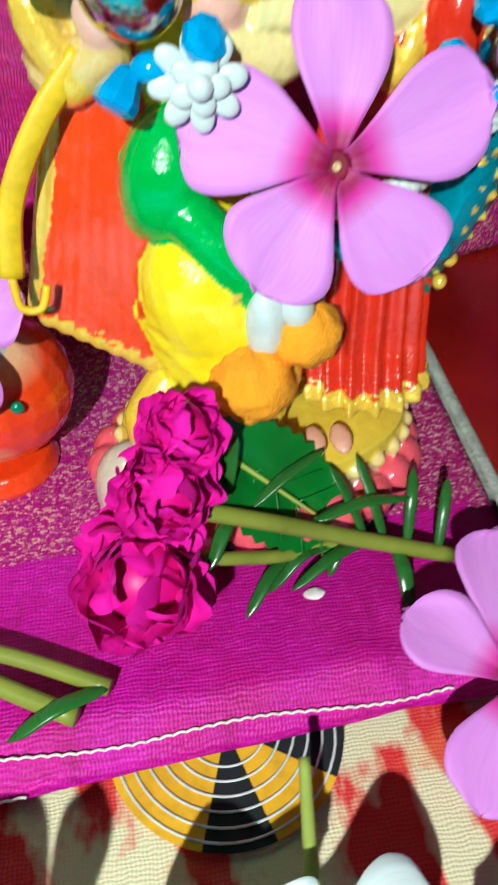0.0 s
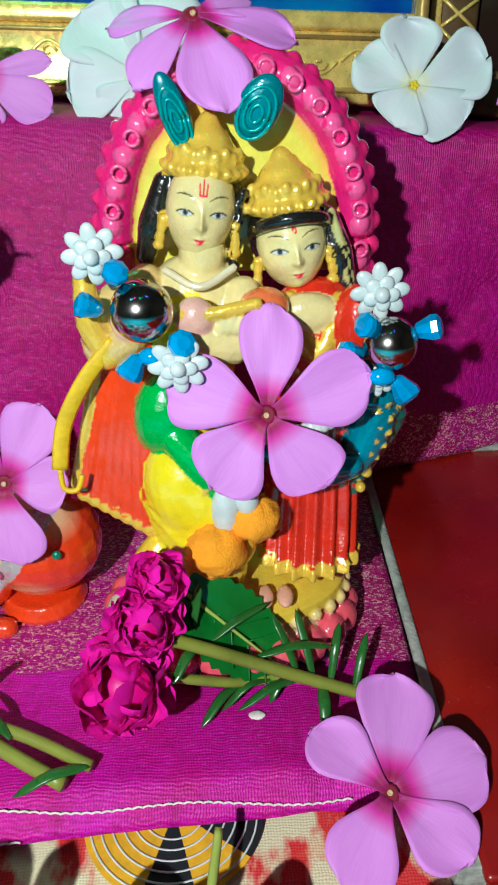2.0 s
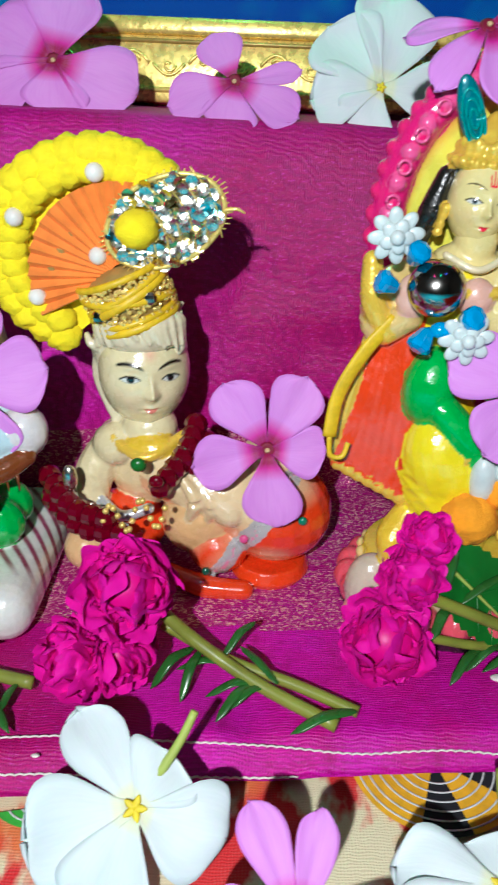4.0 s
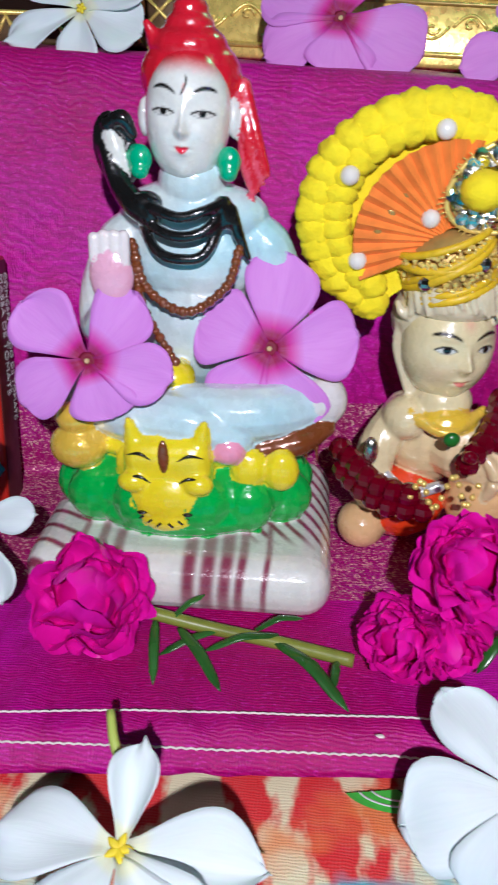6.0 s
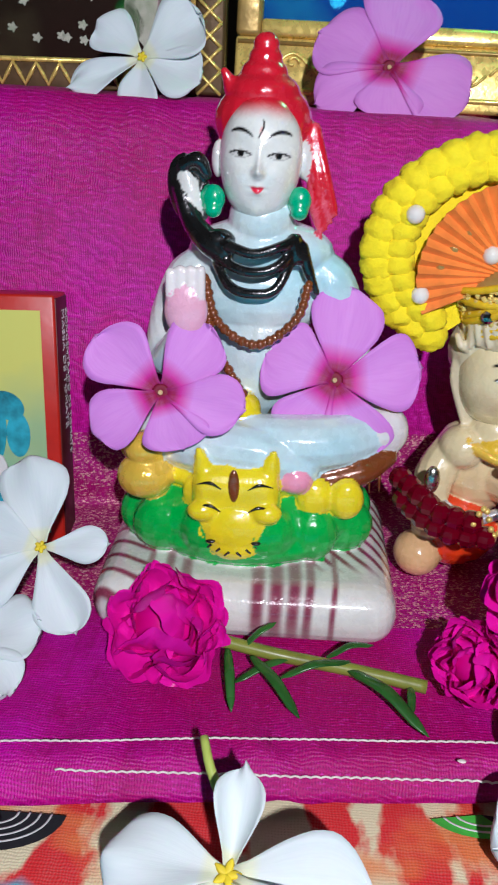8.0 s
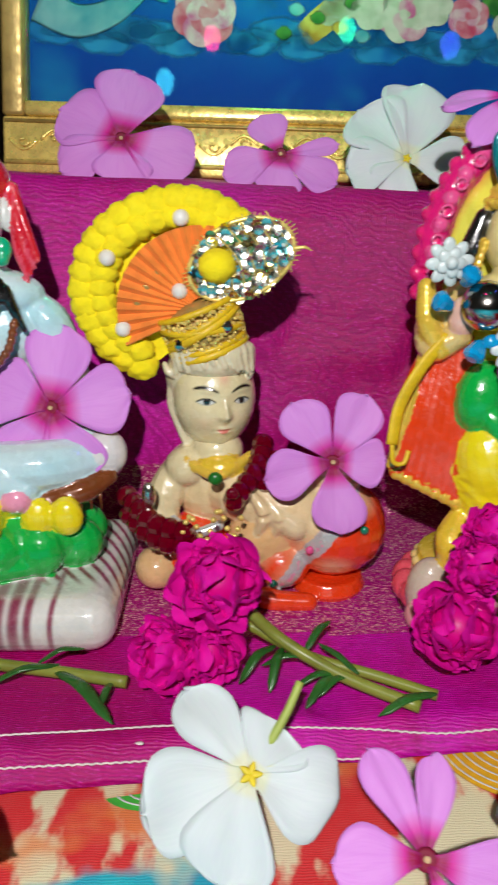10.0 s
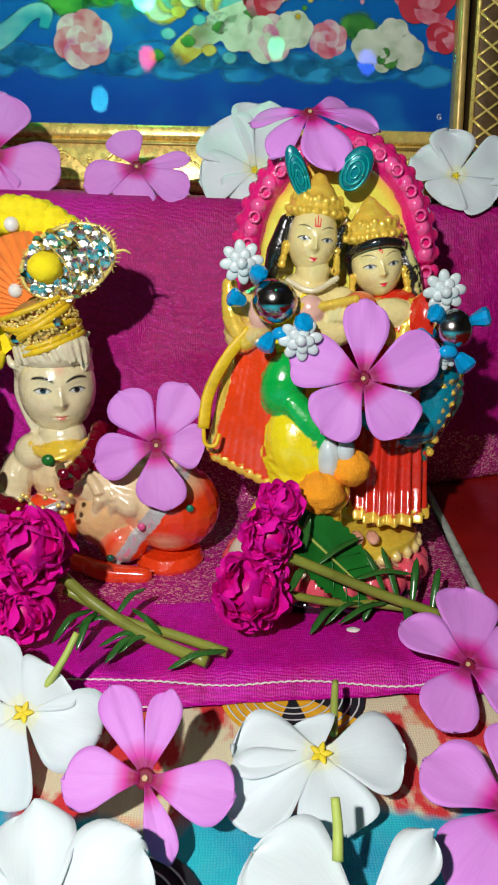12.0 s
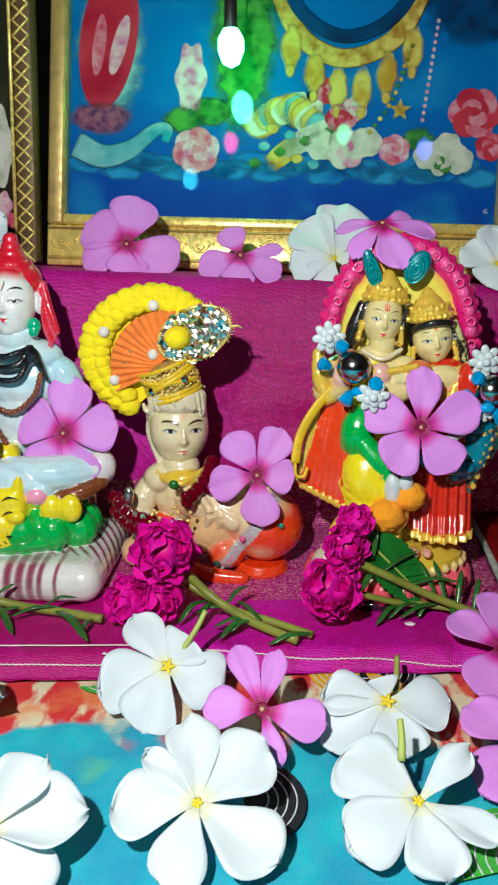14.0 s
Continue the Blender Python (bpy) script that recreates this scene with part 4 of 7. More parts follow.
def twin_figurine():
    f = []
    # foot: dark rim, lotus ring, yellow platform with scallops
    f.append((lathe([(0.033, 0.0), (0.034, 0.003), (0.032, 0.005)], (0.020, 0.116, 0.0085), 36, oval=0.72), INK))
    for i in range(22):
        a = 2 * math.pi * i / 22
        f.append((ball((0.020 + 0.031 * math.cos(a), 0.116 + 0.022 * math.sin(a), 0.0165), (0.0046, 0.0046, 0.0052), 10, 8), (0.80, 0.10, 0.14, 0) if -1.4 < math.sin(a) else PINK))
    f.append((lathe([(0.028, 0.0), (0.030, 0.008), (0.027, 0.013)], (0.020, 0.117, 0.011), 36, oval=0.72), (0.55, 0.40, 0.24, 0)))
    f.append((lathe([(0.026, 0.0), (0.0295, 0.002), (0.0290, 0.005), (0.020, 0.007)], (0.022, 0.118, 0.0220), 36, oval=0.70), (0.84, 0.60, 0.06, 0)))
    for i in range(30):
        a = 2 * math.pi * i / 30
        f.append((ball((0.022 + 0.0295 * math.cos(a), 0.118 + 0.0206 * math.sin(a), 0.0235), 0.0019, 8, 6), (0.86, 0.66, 0.25, 0)))
    f.append((ball((-0.006, 0.106, 0.020), (0.0075, 0.006, 0.011)), (0.62, 0.52, 0.40, 0)))
    f.append((ball((-0.0095, 0.103, 0.0135), (0.0045, 0.0045, 0.0055)), (0.74, 0.36, 0.34, 0)))
    # first figure: yellow wrap, green sash, vermilion shawl
    f.append((limb([(0.012, 0.113, 0.098), (0.009, 0.111, 0.078), (0.010, 0.106, 0.062), (0.014, 0.106, 0.046), (0.012, 0.110, 0.028)], (0.0115, 0.0105, 0.0115, 0.0110, 0.0110), 16, 6), YELLOW))
    f.append((ball((0.0115, 0.1015, 0.0640), (0.0105, 0.0085, 0.0150), rot=(0, -18, 0)), YELLOW))
    f.append((ball((0.0170, 0.1010, 0.0520), (0.0090, 0.0075, 0.0110), rot=(0, -30, 0)), (0.86, 0.62, 0.03, 0)))
    for k, (x, w) in enumerate(((-0.001, 0.006), (0.006, 0.007), (0.013, 0.007), (0.019, 0.006))):
        f.append((limb([(0.008 + 0.3 * (x - 0.008), 0.103, 0.052), (x, 0.102, 0.041), (x - 0.001, 0.1045, 0.031)], (0.003, 0.0042, 0.0030), 10, 5), (0.84, 0.58, 0.04, 0.1) if k != 1 else GOLDP))
    for k in range(7):
        u = k / 6
        f.append((limb([(-0.0045 + 0.007 * u, 0.1085 - 0.003 * u, 0.098), (-0.0095 + 0.011 * u, 0.1075 - 0.004 * u, 0.078), (-0.0145 + 0.0155 * u, 0.108 - 0.005 * u, 0.0615 - 0.007 * u)], (0.0019, 0.0024, 0.0026), 10, 5), VERMILION))
        f.append((ball((-0.0145 + 0.0155 * u, 0.1075 - 0.005 * u, 0.0600 - 0.007 * u), (0.0023, 0.0026, 0.0024), 10, 8), GOLDP))
    f.append((limb([(-0.0075, 0.1075, 0.098), (-0.0125, 0.1065, 0.078), (-0.0165, 0.107, 0.0625)], 0.0013, 8, 5), GOLDP))
    f.append((ball((-0.006, 0.112, 0.078), (0.0080, 0.004, 0.020), rot=(0, 12, 0)), VERMILION))
    f.append((ball((0.0060, 0.1015, 0.0840), (0.0066, 0.0058, 0.0098), rot=(0, 10, 0)), GREEN))
    f.append((limb([(0.009, 0.099, 0.079), (0.015, 0.0975, 0.072), (0.019, 0.098, 0.065)], (0.0042, 0.0046, 0.0036), 12, 5), GREEN))
    f.append((limb([(0.0125, 0.0965, 0.074), (0.0145, 0.0955, 0.068)], 0.0018, 8, 4), GOLDP))
    f.append((ball((0.0135, 0.114, 0.1010), (0.0125, 0.0085, 0.0130)), CREAM))
    f.append((limb([(0.0235, 0.110, 0.106), (0.0225, 0.1025, 0.099), (0.014, 0.1000, 0.1005)], (0.0042, 0.0040, 0.0034), 12, 5), CREAM))
    f.append((limb([(0.003, 0.112, 0.108), (-0.006, 0.108, 0.1035), (-0.0065, 0.1055, 0.0965), (0.000, 0.1030, 0.1000)], (0.0044, 0.0042, 0.0040, 0.0032), 12, 5), (0.78, 0.56, 0.20, 0.2)))
    f.append((limb([(-0.0090, 0.1060, 0.1110), (-0.0085, 0.1045, 0.1030), (-0.0050, 0.1035, 0.0965)], (0.0024, 0.0030, 0.0030), 10, 5), GOLDP))
    f.append((ball((0.0000, 0.1020, 0.1045), (0.0040, 0.0035, 0.0050)), (0.80, 0.48, 0.38, 0)))
    f.append((limb([(0.002, 0.1010, 0.1045), (0.014, 0.0985, 0.1060), (0.026, 0.0990, 0.1080)], 0.0013, 8, 6), GOLDP))
    f.append((ball((0.0135, 0.1000, 0.1050), (0.0042, 0.0034, 0.0042)), (0.80, 0.46, 0.36, 0)))
    f.append((ball((0.0215, 0.1020, 0.1010), (0.0048, 0.0030, 0.0052), rot=(0, 25, 0)), CREAM))
    for k in range(4):
        f.append((limb([(0.0185 + 0.0016 * k, 0.0990, 0.1030), (0.0195 + 0.0018 * k, 0.0985, 0.1062 - 0.0004 * k)], (0.0011, 0.0008), 8, 3), CREAM))
    f.append((limb([(0.0075, 0.1080, 0.1120), (0.0145, 0.1050, 0.1095), (0.0215, 0.1075, 0.1125)], 0.0009, 8, 6), (0.80, 0.72, 0.46, 0)))
    f.append((ball((0.0150, 0.1130, 0.1140), (0.0050, 0.0050, 0.0070)), CREAM))
    # second figure: red pleated skirt, veil, crown
    f.append((lathe([(0.0115, 0.0), (0.0112, 0.010), (0.0100, 0.030), (0.0090, 0.050)], (0.0405, 0.1130, 0.0385), 90, 16, 0.12, 0.85), RED))
    f.append((lathe([(0.0121, 0.0), (0.0122, 0.004), (0.0112, 0.0050)], (0.0405, 0.1130, 0.0345), 90, 16, 0.14, 0.85), GOLDP))
    for x in (0.0285, 0.0335):
        f.append((ball((x, 0.1010, 0.0315), (0.0022, 0.0040, 0.0022), 10, 8), (0.82, 0.42, 0.28, 0)))
    f.append((ball((0.0395, 0.1135, 0.0960), (0.0120, 0.0078, 0.0130)), RED))
    f.append((ball((0.0475, 0.1080, 0.1000), (0.0050, 0.0060, 0.0090)), RED))
    f.append((ball((0.0280, 0.1045, 0.1055), (0.0050, 0.0045, 0.0040)), (0.85, 0.20, 0.06, 0)))
    f.append((limb([(0.0335, 0.1100, 0.1050), (0.0395, 0.1060, 0.0950), (0.0440, 0.1090, 0.1050)], (0.0020, 0.0024, 0.0020), 10, 5), GOLDP))
    f.append((ball((0.0372, 0.1080, 0.1030), (0.0072, 0.0032, 0.0042)), CREAM))
    f.append((limb([(0.0470, 0.110, 0.096), (0.0530, 0.107, 0.084), (0.0500, 0.106, 0.070), (0.0440, 0.104, 0.066)], (0.0050, 0.0060, 0.0042, 0.0030), 14, 6), TEAL))
    f.append((limb([(0.0535, 0.108, 0.090), (0.0575, 0.109, 0.080), (0.0520, 0.110, 0.066), (0.0505, 0.111, 0.058)], (0.0030, 0.0040, 0.0034, 0.0020), 12, 6), (0.02, 0.16, 0.12, 0.3)))
    for i in range(7):
        f.append((ball((0.0585 - 0.0012 * i, 0.1060, 0.0860 - 0.0042 * i), 0.0015, 8, 6), GOLDP))
    f.append((limb([(0.0290, 0.1010, 0.0740), (0.0370, 0.0995, 0.0700), (0.0480, 0.1010, 0.0700)], 0.0024, 10, 6), TEAL))
    for i in range(16):
        u = i / 15
        f.append((ball((0.0488 + 0.0060 * math.sin(2.6 * u) + 0.0014 * (-1) ** i, 0.1046 - 0.0022 * math.sin(3 * u), 0.0955 - 0.0270 * u), (0.0008, 0.0012, 0.0008), 8, 6), GOLDP))
    # arched back: yellow field, pink rosette ring, two plumes
    arch = [(0.0225 + 0.0268 * math.cos(a), 0.113 + 0.036 * math.sin(a)) for a in np.linspace(-0.15, math.pi + 0.15, 30)]
    f.append((moved(slab(arch, 0.0045), pose(0, 0.1225, 0)), ARCH))
    f.append((limb([(x, 0.1235, z) for x, z in arch[::3] + arch[-1:]], 0.0040, 12, 5), PINK))
    outer = scallops(0.0225, 0.124, 0.113, 0.0302, 0.0390, -8, 188, 27, 0.0021, 0.0022)
    f += [(b, (0.85, 0.02, 0.18, 0)) for b in outer]
    for a in np.linspace(math.radians(-4), math.radians(184), 17):
        x, z = 0.0225 + 0.0270 * math.cos(a), 0.113 + 0.0362 * math.sin(a)
        f.append((ball((x, 0.1200, z), (0.0022, 0.0016, 0.0022), 10, 8), (0.90, 0.10, 0.32, 0)))
    d = []
    for a in np.linspace(math.radians(0), math.radians(180), 15):
        x, z = 0.0225 + 0.0270 * math.cos(a), 0.113 + 0.0362 * math.sin(a)
        d.append((tube([(x + 0.0015 * math.cos(k), 0.1186, z + 0.0015 * math.sin(k)) for k in np.linspace(0, 6.283, 9)], 0.00045, 6, 2), (0.90, 0.10, 0.32, 0)))
    for c, lean, w, h in (((0.0105, 0.1138, 0.1405), -20, 0.0029, 0.0080), ((0.0268, 0.1138, 0.1415), 28, 0.0043, 0.0066)):
        m = pose(*c, 8, lean, 0)
        d.append((moved(ball((0, 0, 0), (w, 0.0016, h), 20, 14), m), (0.0, 0.20, 0.24, 0.35)))
        for k in (0.78, 0.52, 0.26):
            loop = [(k * w * math.cos(a), -0.0017 * math.sqrt(1 - 0.9 * k * k), k * h * math.sin(a) - 0.12 * h) for a in np.linspace(0, 2 * math.pi, 14)]
            d.append((moved(tube(loop, 0.0004, 6, 2), m), (0.0, 0.36, 0.34, 0.5)))
    # the two heads lean towards each other, each with hair, ear drops and a stepped crown
    g = []
    hair = (0.012, 0.012, 0.010, 0)
    for c, roll, r, high, brim, band in (((0.0146, 0.1262, 0.1220), 7, 0.0078, 0.0105, 0.0064, False), ((0.0350, 0.1262, 0.1142), -8, 0.0080, 0.0097, 0.0070, True)):
        m = pose(*c, 0, roll, 0)

        def at(x, y, z):
            return tuple(m @ Vector((x, y, z)))
        g.append((moved(ball((0, 0.0006, 0), (r * 0.94, 0.0078, high * 0.94)), m), CREAM))
        g.append((moved(ball((0, 0.0045, 0.0012), (r * 1.22, 0.0062, high * 1.02)), m), hair))
        crown = [(1.10 * r, 0.0), (1.20 * r, 0.0012), (1.16 * r, 0.0026), (1.04 * r, 0.0034), (1.00 * r, 0.0056), (0.72 * r, 0.0076), (0.62 * r, 0.0090), (0.34 * r, 0.0112), (0.24 * r, 0.0126), (0.06 * r, 0.0136)]
        g.append((moved(lathe(crown, (0, 0.0026, brim), 32, oval=0.86), m), GOLDP))
        for i in range(11):
            a = math.pi * (1.02 + 0.96 * i / 10)
            g.append((moved(ball((1.16 * r * math.cos(a), 0.0026 + 1.0 * r * math.sin(a), brim + 0.0020), 0.0011, 8, 6), m), GOLDP))
            g.append((moved(ball((0.98 * r * math.cos(a), 0.0026 + 0.84 * r * math.sin(a), brim + 0.0048 + 0.0010 * (i % 2)), (0.0011, 0.0010, 0.0016), 8, 6), m), GOLDP))
        if band:
            g.append((limb([at(-1.10 * r, 0.001, 0.0030), at(-0.80 * r, -0.0052, 0.0058), at(0, -0.0082, 0.0072), at(0.80 * r, -0.0052, 0.0060), at(1.12 * r, 0.001, 0.0032)], (0.0012, 0.0015, 0.0016, 0.0015, 0.0012), 10, 6), hair))
            g.append((limb([at(1.12 * r, 0.002, 0.004), at(1.32 * r, 0.001, -0.004), at(1.50 * r, 0, -0.013)], (0.0026, 0.0034, 0.0022), 10, 5), hair))
            g.append((limb([at(1.20 * r, -0.001, 0.006), at(1.46 * r, -0.001, -0.004), at(1.70 * r, -0.001, -0.016)], (0.0009, 0.0010, 0.0008), 8, 5), (0.60, 0.56, 0.20, 0.1)))
        else:
            g.append((limb([at(-1.10 * r, 0.003, 0.004), at(-1.34 * r, 0.003, -0.005), at(-1.50 * r, 0.004, -0.013)], (0.0026, 0.0034, 0.0024), 10, 5), hair))
            for k in range(7):
                g.append((ball(at(1.08 * r + 0.0004 * (-1) ** k, -0.0006, 0.004 - 0.0026 * k), (0.0012, 0.0014, 0.0016), 8, 6), hair))
        for sx in (-1, 1):
            for k in range(4):
                g.append((ball(at(sx * (1.02 + 0.03 * k) * r, -0.0012, -0.0028 - 0.0020 * k), (0.0013 + 0.0002 * (k == 3), 0.0014, 0.0012), 8, 6), GOLDP))
    heads = [head((0.0146, 0.1262, 0.1220), 0.0078, 0.0082, 0.0106, 3, 7, 0, CREAM, open_eye=0.75, mark="trident", iris=(0.10, 0.14, 0.16), brow_w=0.020, blush=0.10),
             head((0.0350, 0.1262, 0.1142), 0.0080, 0.0082, 0.0098, 4, -8, 0, CREAM, open_eye=0.80, mouth=-0.56, mark="curl", iris=(0.10, 0.12, 0.16), brow_w=0.018, blush=0.12)]

    def arch_fade(q, col):
        if col is ARCH:
            k = math.hypot((q.x - 0.0225) / 0.0268, (q.z - 0.1110) / 0.0350)
            k = max(0.0, min(1.0, (k - 0.86) / 0.14))
            return tuple(a + (b - a) * k for a, b in zip((0.84, 0.80, 0.10), (0.86, 0.30, 0.05))) + (0,)
        if col is YELLOW and q.z < 0.040:
            return (0.84, 0.60, 0.05, 0.1)
        return col
    sculpt("figurine", f, d, "glossy painted plaster figurine of a crowned pair before a pink arch", "figurine", voxel=0.0005, touch=arch_fade, shape=twin_lean, fixed=g, heads=heads)


def seated_figurine():
    f = []
    # cushion, green mound and the tiger's head on it
    f.append((block(-0.1815, -0.0990, 0.0735, 0.138, 0.0080, 0.0255, 0.0080, 5), WHITEP))
    f.append((ball((-0.1420, 0.1060, 0.0345), (0.0350, 0.0205, 0.0115)), GREEN))
    f.append((ball((-0.1420, 0.1050, 0.0300), (0.0300, 0.0215, 0.0090)), GREEN))
    for i in range(12):
        a = 2 * math.pi * i / 12 + 0.2
        f.append((ball((-0.1420 + 0.0290 * math.cos(a), 0.1060 + 0.0165 * math.sin(a), 0.0335 + 0.0012 * math.sin(5 * i)), (0.0085 + 0.001 * math.sin(3 * i), 0.0065, 0.0085), 14, 10), GREEN))
    f.append((block(-0.1552, -0.1318, 0.0850, 0.0990, 0.0345, 0.0545, 0.0050, 4), YELLOW))
    f.append((ball((-0.1435, 0.0880, 0.0370), (0.0108, 0.0058, 0.0085)), YELLOW))
    f.append((ball((-0.1435, 0.0860, 0.0325), (0.0072, 0.0036, 0.0042)), YELLOW))
    for sx in (-1, 1):
        f.append((ball((-0.1435 + sx * 0.0085, 0.0855, 0.0430), (0.0042, 0.0030, 0.0030), 12, 8), YELLOW))
        f.append((limb([(-0.1435 + sx * 0.0085, 0.0900, 0.0530), (-0.1435 + sx * 0.0098, 0.0890, 0.0590)], (0.0030, 0.0008), 10, 4), YELLOW))
    f.append((ball((-0.1405, 0.106, 0.0470), (0.0310, 0.0150, 0.0060)), YELLOW))
    for x in (-0.1535, -0.1225, -0.114):
        f.append((ball((x, 0.0935, 0.0440), (0.0050, 0.0035, 0.0060), 12, 8), YELLOW))
    f.append((limb([(-0.172, 0.110, 0.055), (-0.155, 0.099, 0.0565), (-0.138, 0.0955, 0.0560), (-0.126, 0.0955, 0.0520)], (0.0080, 0.0080, 0.0070, 0.0048), 14, 6), ICE))
    f.append((limb([(-0.106, 0.110, 0.057), (-0.122, 0.100, 0.0575), (-0.140, 0.1000, 0.0575), (-0.156, 0.101, 0.0560)], (0.0080, 0.0080, 0.0072, 0.0060), 14, 6), ICE))
    f.append((ball((-0.1040, 0.1070, 0.0590), (0.0068, 0.0066, 0.0075)), (0.76, 0.74, 0.72, 0)))
    f.append((ball((-0.1280, 0.0925, 0.0500), (0.0048, 0.0038, 0.0042)), (0.88, 0.34, 0.48, 0)))
    f.append((limb([(-0.120, 0.097, 0.0480), (-0.110, 0.099, 0.0500), (-0.103, 0.103, 0.0530)], (0.0034, 0.0040, 0.0030), 12, 5), BROWN))
    f.append((ball((-0.1440, 0.1040, 0.0650), (0.0060, 0.0060, 0.0050)), YELLOW))
    f.append((ball((-0.1400, 0.1180, 0.0760), (0.0165, 0.0105, 0.0190)), ICE))
    f.append((ball((-0.1400, 0.1180, 0.0940), (0.0190, 0.0105, 0.0135)), ICE))
    f.append((limb([(-0.150, 0.120, 0.1030), (-0.1590, 0.1180, 0.0970), (-0.1640, 0.1140, 0.0850), (-0.1640, 0.1080, 0.0770), (-0.1590, 0.1010, 0.0860)], (0.0050, 0.0066, 0.0062, 0.0052, 0.0036), 14, 6), ICE))
    f.append((ball((-0.1575, 0.0985, 0.0930), (0.0056, 0.0030, 0.0075)), (0.86, 0.44, 0.58, 0)))
    for k in range(4):
        f.append((limb([(-0.1613 + 0.0025 * k, 0.0980, 0.0970), (-0.1613 + 0.0025 * k, 0.0985, 0.1030 - 0.0008 * (k == 0))], 0.0014, 8, 3), (0.84, 0.78, 0.76, 0)))
    f.append((limb([(-0.1300, 0.1200, 0.1030), (-0.1210, 0.1190, 0.0970), (-0.1160, 0.1190, 0.0840), (-0.1120, 0.1150, 0.0700), (-0.1070, 0.1090, 0.0630)], (0.0050, 0.0066, 0.0060, 0.0052, 0.0040), 14, 6), ICE))
    f.append((ball((-0.1400, 0.1170, 0.1130), (0.0088, 0.0080, 0.0085)), ICE))
    f.append((ball((-0.1400, 0.1185, 0.1050), (0.0195, 0.0100, 0.0085)), ICE))
    rouge = (0.66, 0.012, 0.030, 0)
    f.append((ball((-0.1405, 0.1160, 0.1285), (0.0096, 0.0088, 0.0138)), (0.74, 0.74, 0.70, 0)))
    for x in (-0.1515, -0.1297):
        f.append((ball((x, 0.1170, 0.1275), (0.0018, 0.0025, 0.0046), 10, 8), (0.74, 0.74, 0.70, 0)))
        f.append((ball((x - 0.0006, 0.1120, 0.1185), (0.0031, 0.0024, 0.0036), 10, 8), (0.0, 0.42, 0.20, 0)))
        f.append((ball((x - 0.0006, 0.1110, 0.1160), (0.0024, 0.0020, 0.0022), 10, 8), (0.0, 0.42, 0.20, 0)))
    f.append((ball((-0.1405, 0.1200, 0.1365), (0.0124, 0.0100, 0.0098)), rouge))
    f.append((ball((-0.1408, 0.1195, 0.1430), (0.0094, 0.0086, 0.0052)), rouge))
    f.append((ball((-0.1405, 0.1195, 0.1478), (0.0058, 0.0056, 0.0030)), rouge))
    f.append((ball((-0.1403, 0.1195, 0.1508), (0.0042, 0.0042, 0.0026)), rouge))
    f.append((ball((-0.1402, 0.1195, 0.1536), (0.0032, 0.0032, 0.0028)), rouge))
    f.append((limb([(-0.1480, 0.1170, 0.1440), (-0.1500, 0.1160, 0.1475)], (0.0024, 0.0010), 8, 3), rouge))
    for k in range(4):
        f.append((limb([(-0.1290 + 0.0005 * k, 0.119, 0.1350), (-0.1275 + 0.0010 * k, 0.1175 - 0.001 * (k % 2), 0.1250), (-0.1268 + 0.0016 * k, 0.1160, 0.1170), (-0.1245 + 0.0012 * k, 0.1150, 0.1095 + 0.0018 * k)], (0.0018, 0.0017, 0.0015, 0.0006), 8, 5), rouge if k % 2 else (0.72, 0.07, 0.12, 0)))
    # hooded snake and its coils
    f.append((ball((-0.1585, 0.1140, 0.1200), (0.0056, 0.0022, 0.0092), rot=(0, -12, 0)), INK))
    f.append((ball((-0.1580, 0.1120, 0.1185), (0.0026, 0.0014, 0.0070), rot=(0, -12, 0)), WHITEP))
    f.append((limb([(-0.1600, 0.1130, 0.1260), (-0.1560, 0.1120, 0.1275), (-0.1535, 0.1120, 0.1240)], (0.0018, 0.0022, 0.0012), 10, 5), INK))
    f.append((limb([(-0.1610, 0.1130, 0.1210), (-0.1575, 0.1110, 0.1130), (-0.1530, 0.1080, 0.1085), (-0.1490, 0.1065, 0.1060)], (0.0018, 0.0028, 0.0034, 0.0030), 12, 6), INK))
    f.append((ball((-0.1500, 0.1070, 0.1090), (0.0042, 0.0030, 0.0030)), INK))
    for k, (z, low) in enumerate(((0.1095, 0.1068), (0.1070, 0.1022), (0.1035, 0.0968))):
        f.append((limb([(-0.1530 + 0.0010 * k, 0.1080, z), (-0.1470, 0.1040, low + 0.0014), (-0.1410, 0.1025, low), (-0.1350, 0.1035, low + 0.0016), (-0.1305, 0.1070, 0.1100 - 0.0008 * k)], 0.0014, 10, 6), INK))
    f.append((limb([(-0.1315, 0.1065, 0.1095), (-0.1300, 0.1065, 0.1055)], 0.0020, 8, 4), INK))
    f.append((limb([(-0.1290, 0.1070, 0.1080), (-0.1272, 0.1070, 0.1020), (-0.1248, 0.1075, 0.0965)], (0.0016, 0.0016, 0.0009), 8, 5), INK))
    # gourd
    f.append((ball((-0.1690, 0.0965, 0.0470), (0.0080, 0.0070, 0.0066)), GOLDP))
    f.append((ball((-0.1690, 0.0965, 0.0550), (0.0056, 0.0050, 0.0046)), GOLDP))
    f.append((ball((-0.1745, 0.1010, 0.0540), (0.0026, 0.0026, 0.0040)), GOLDP))

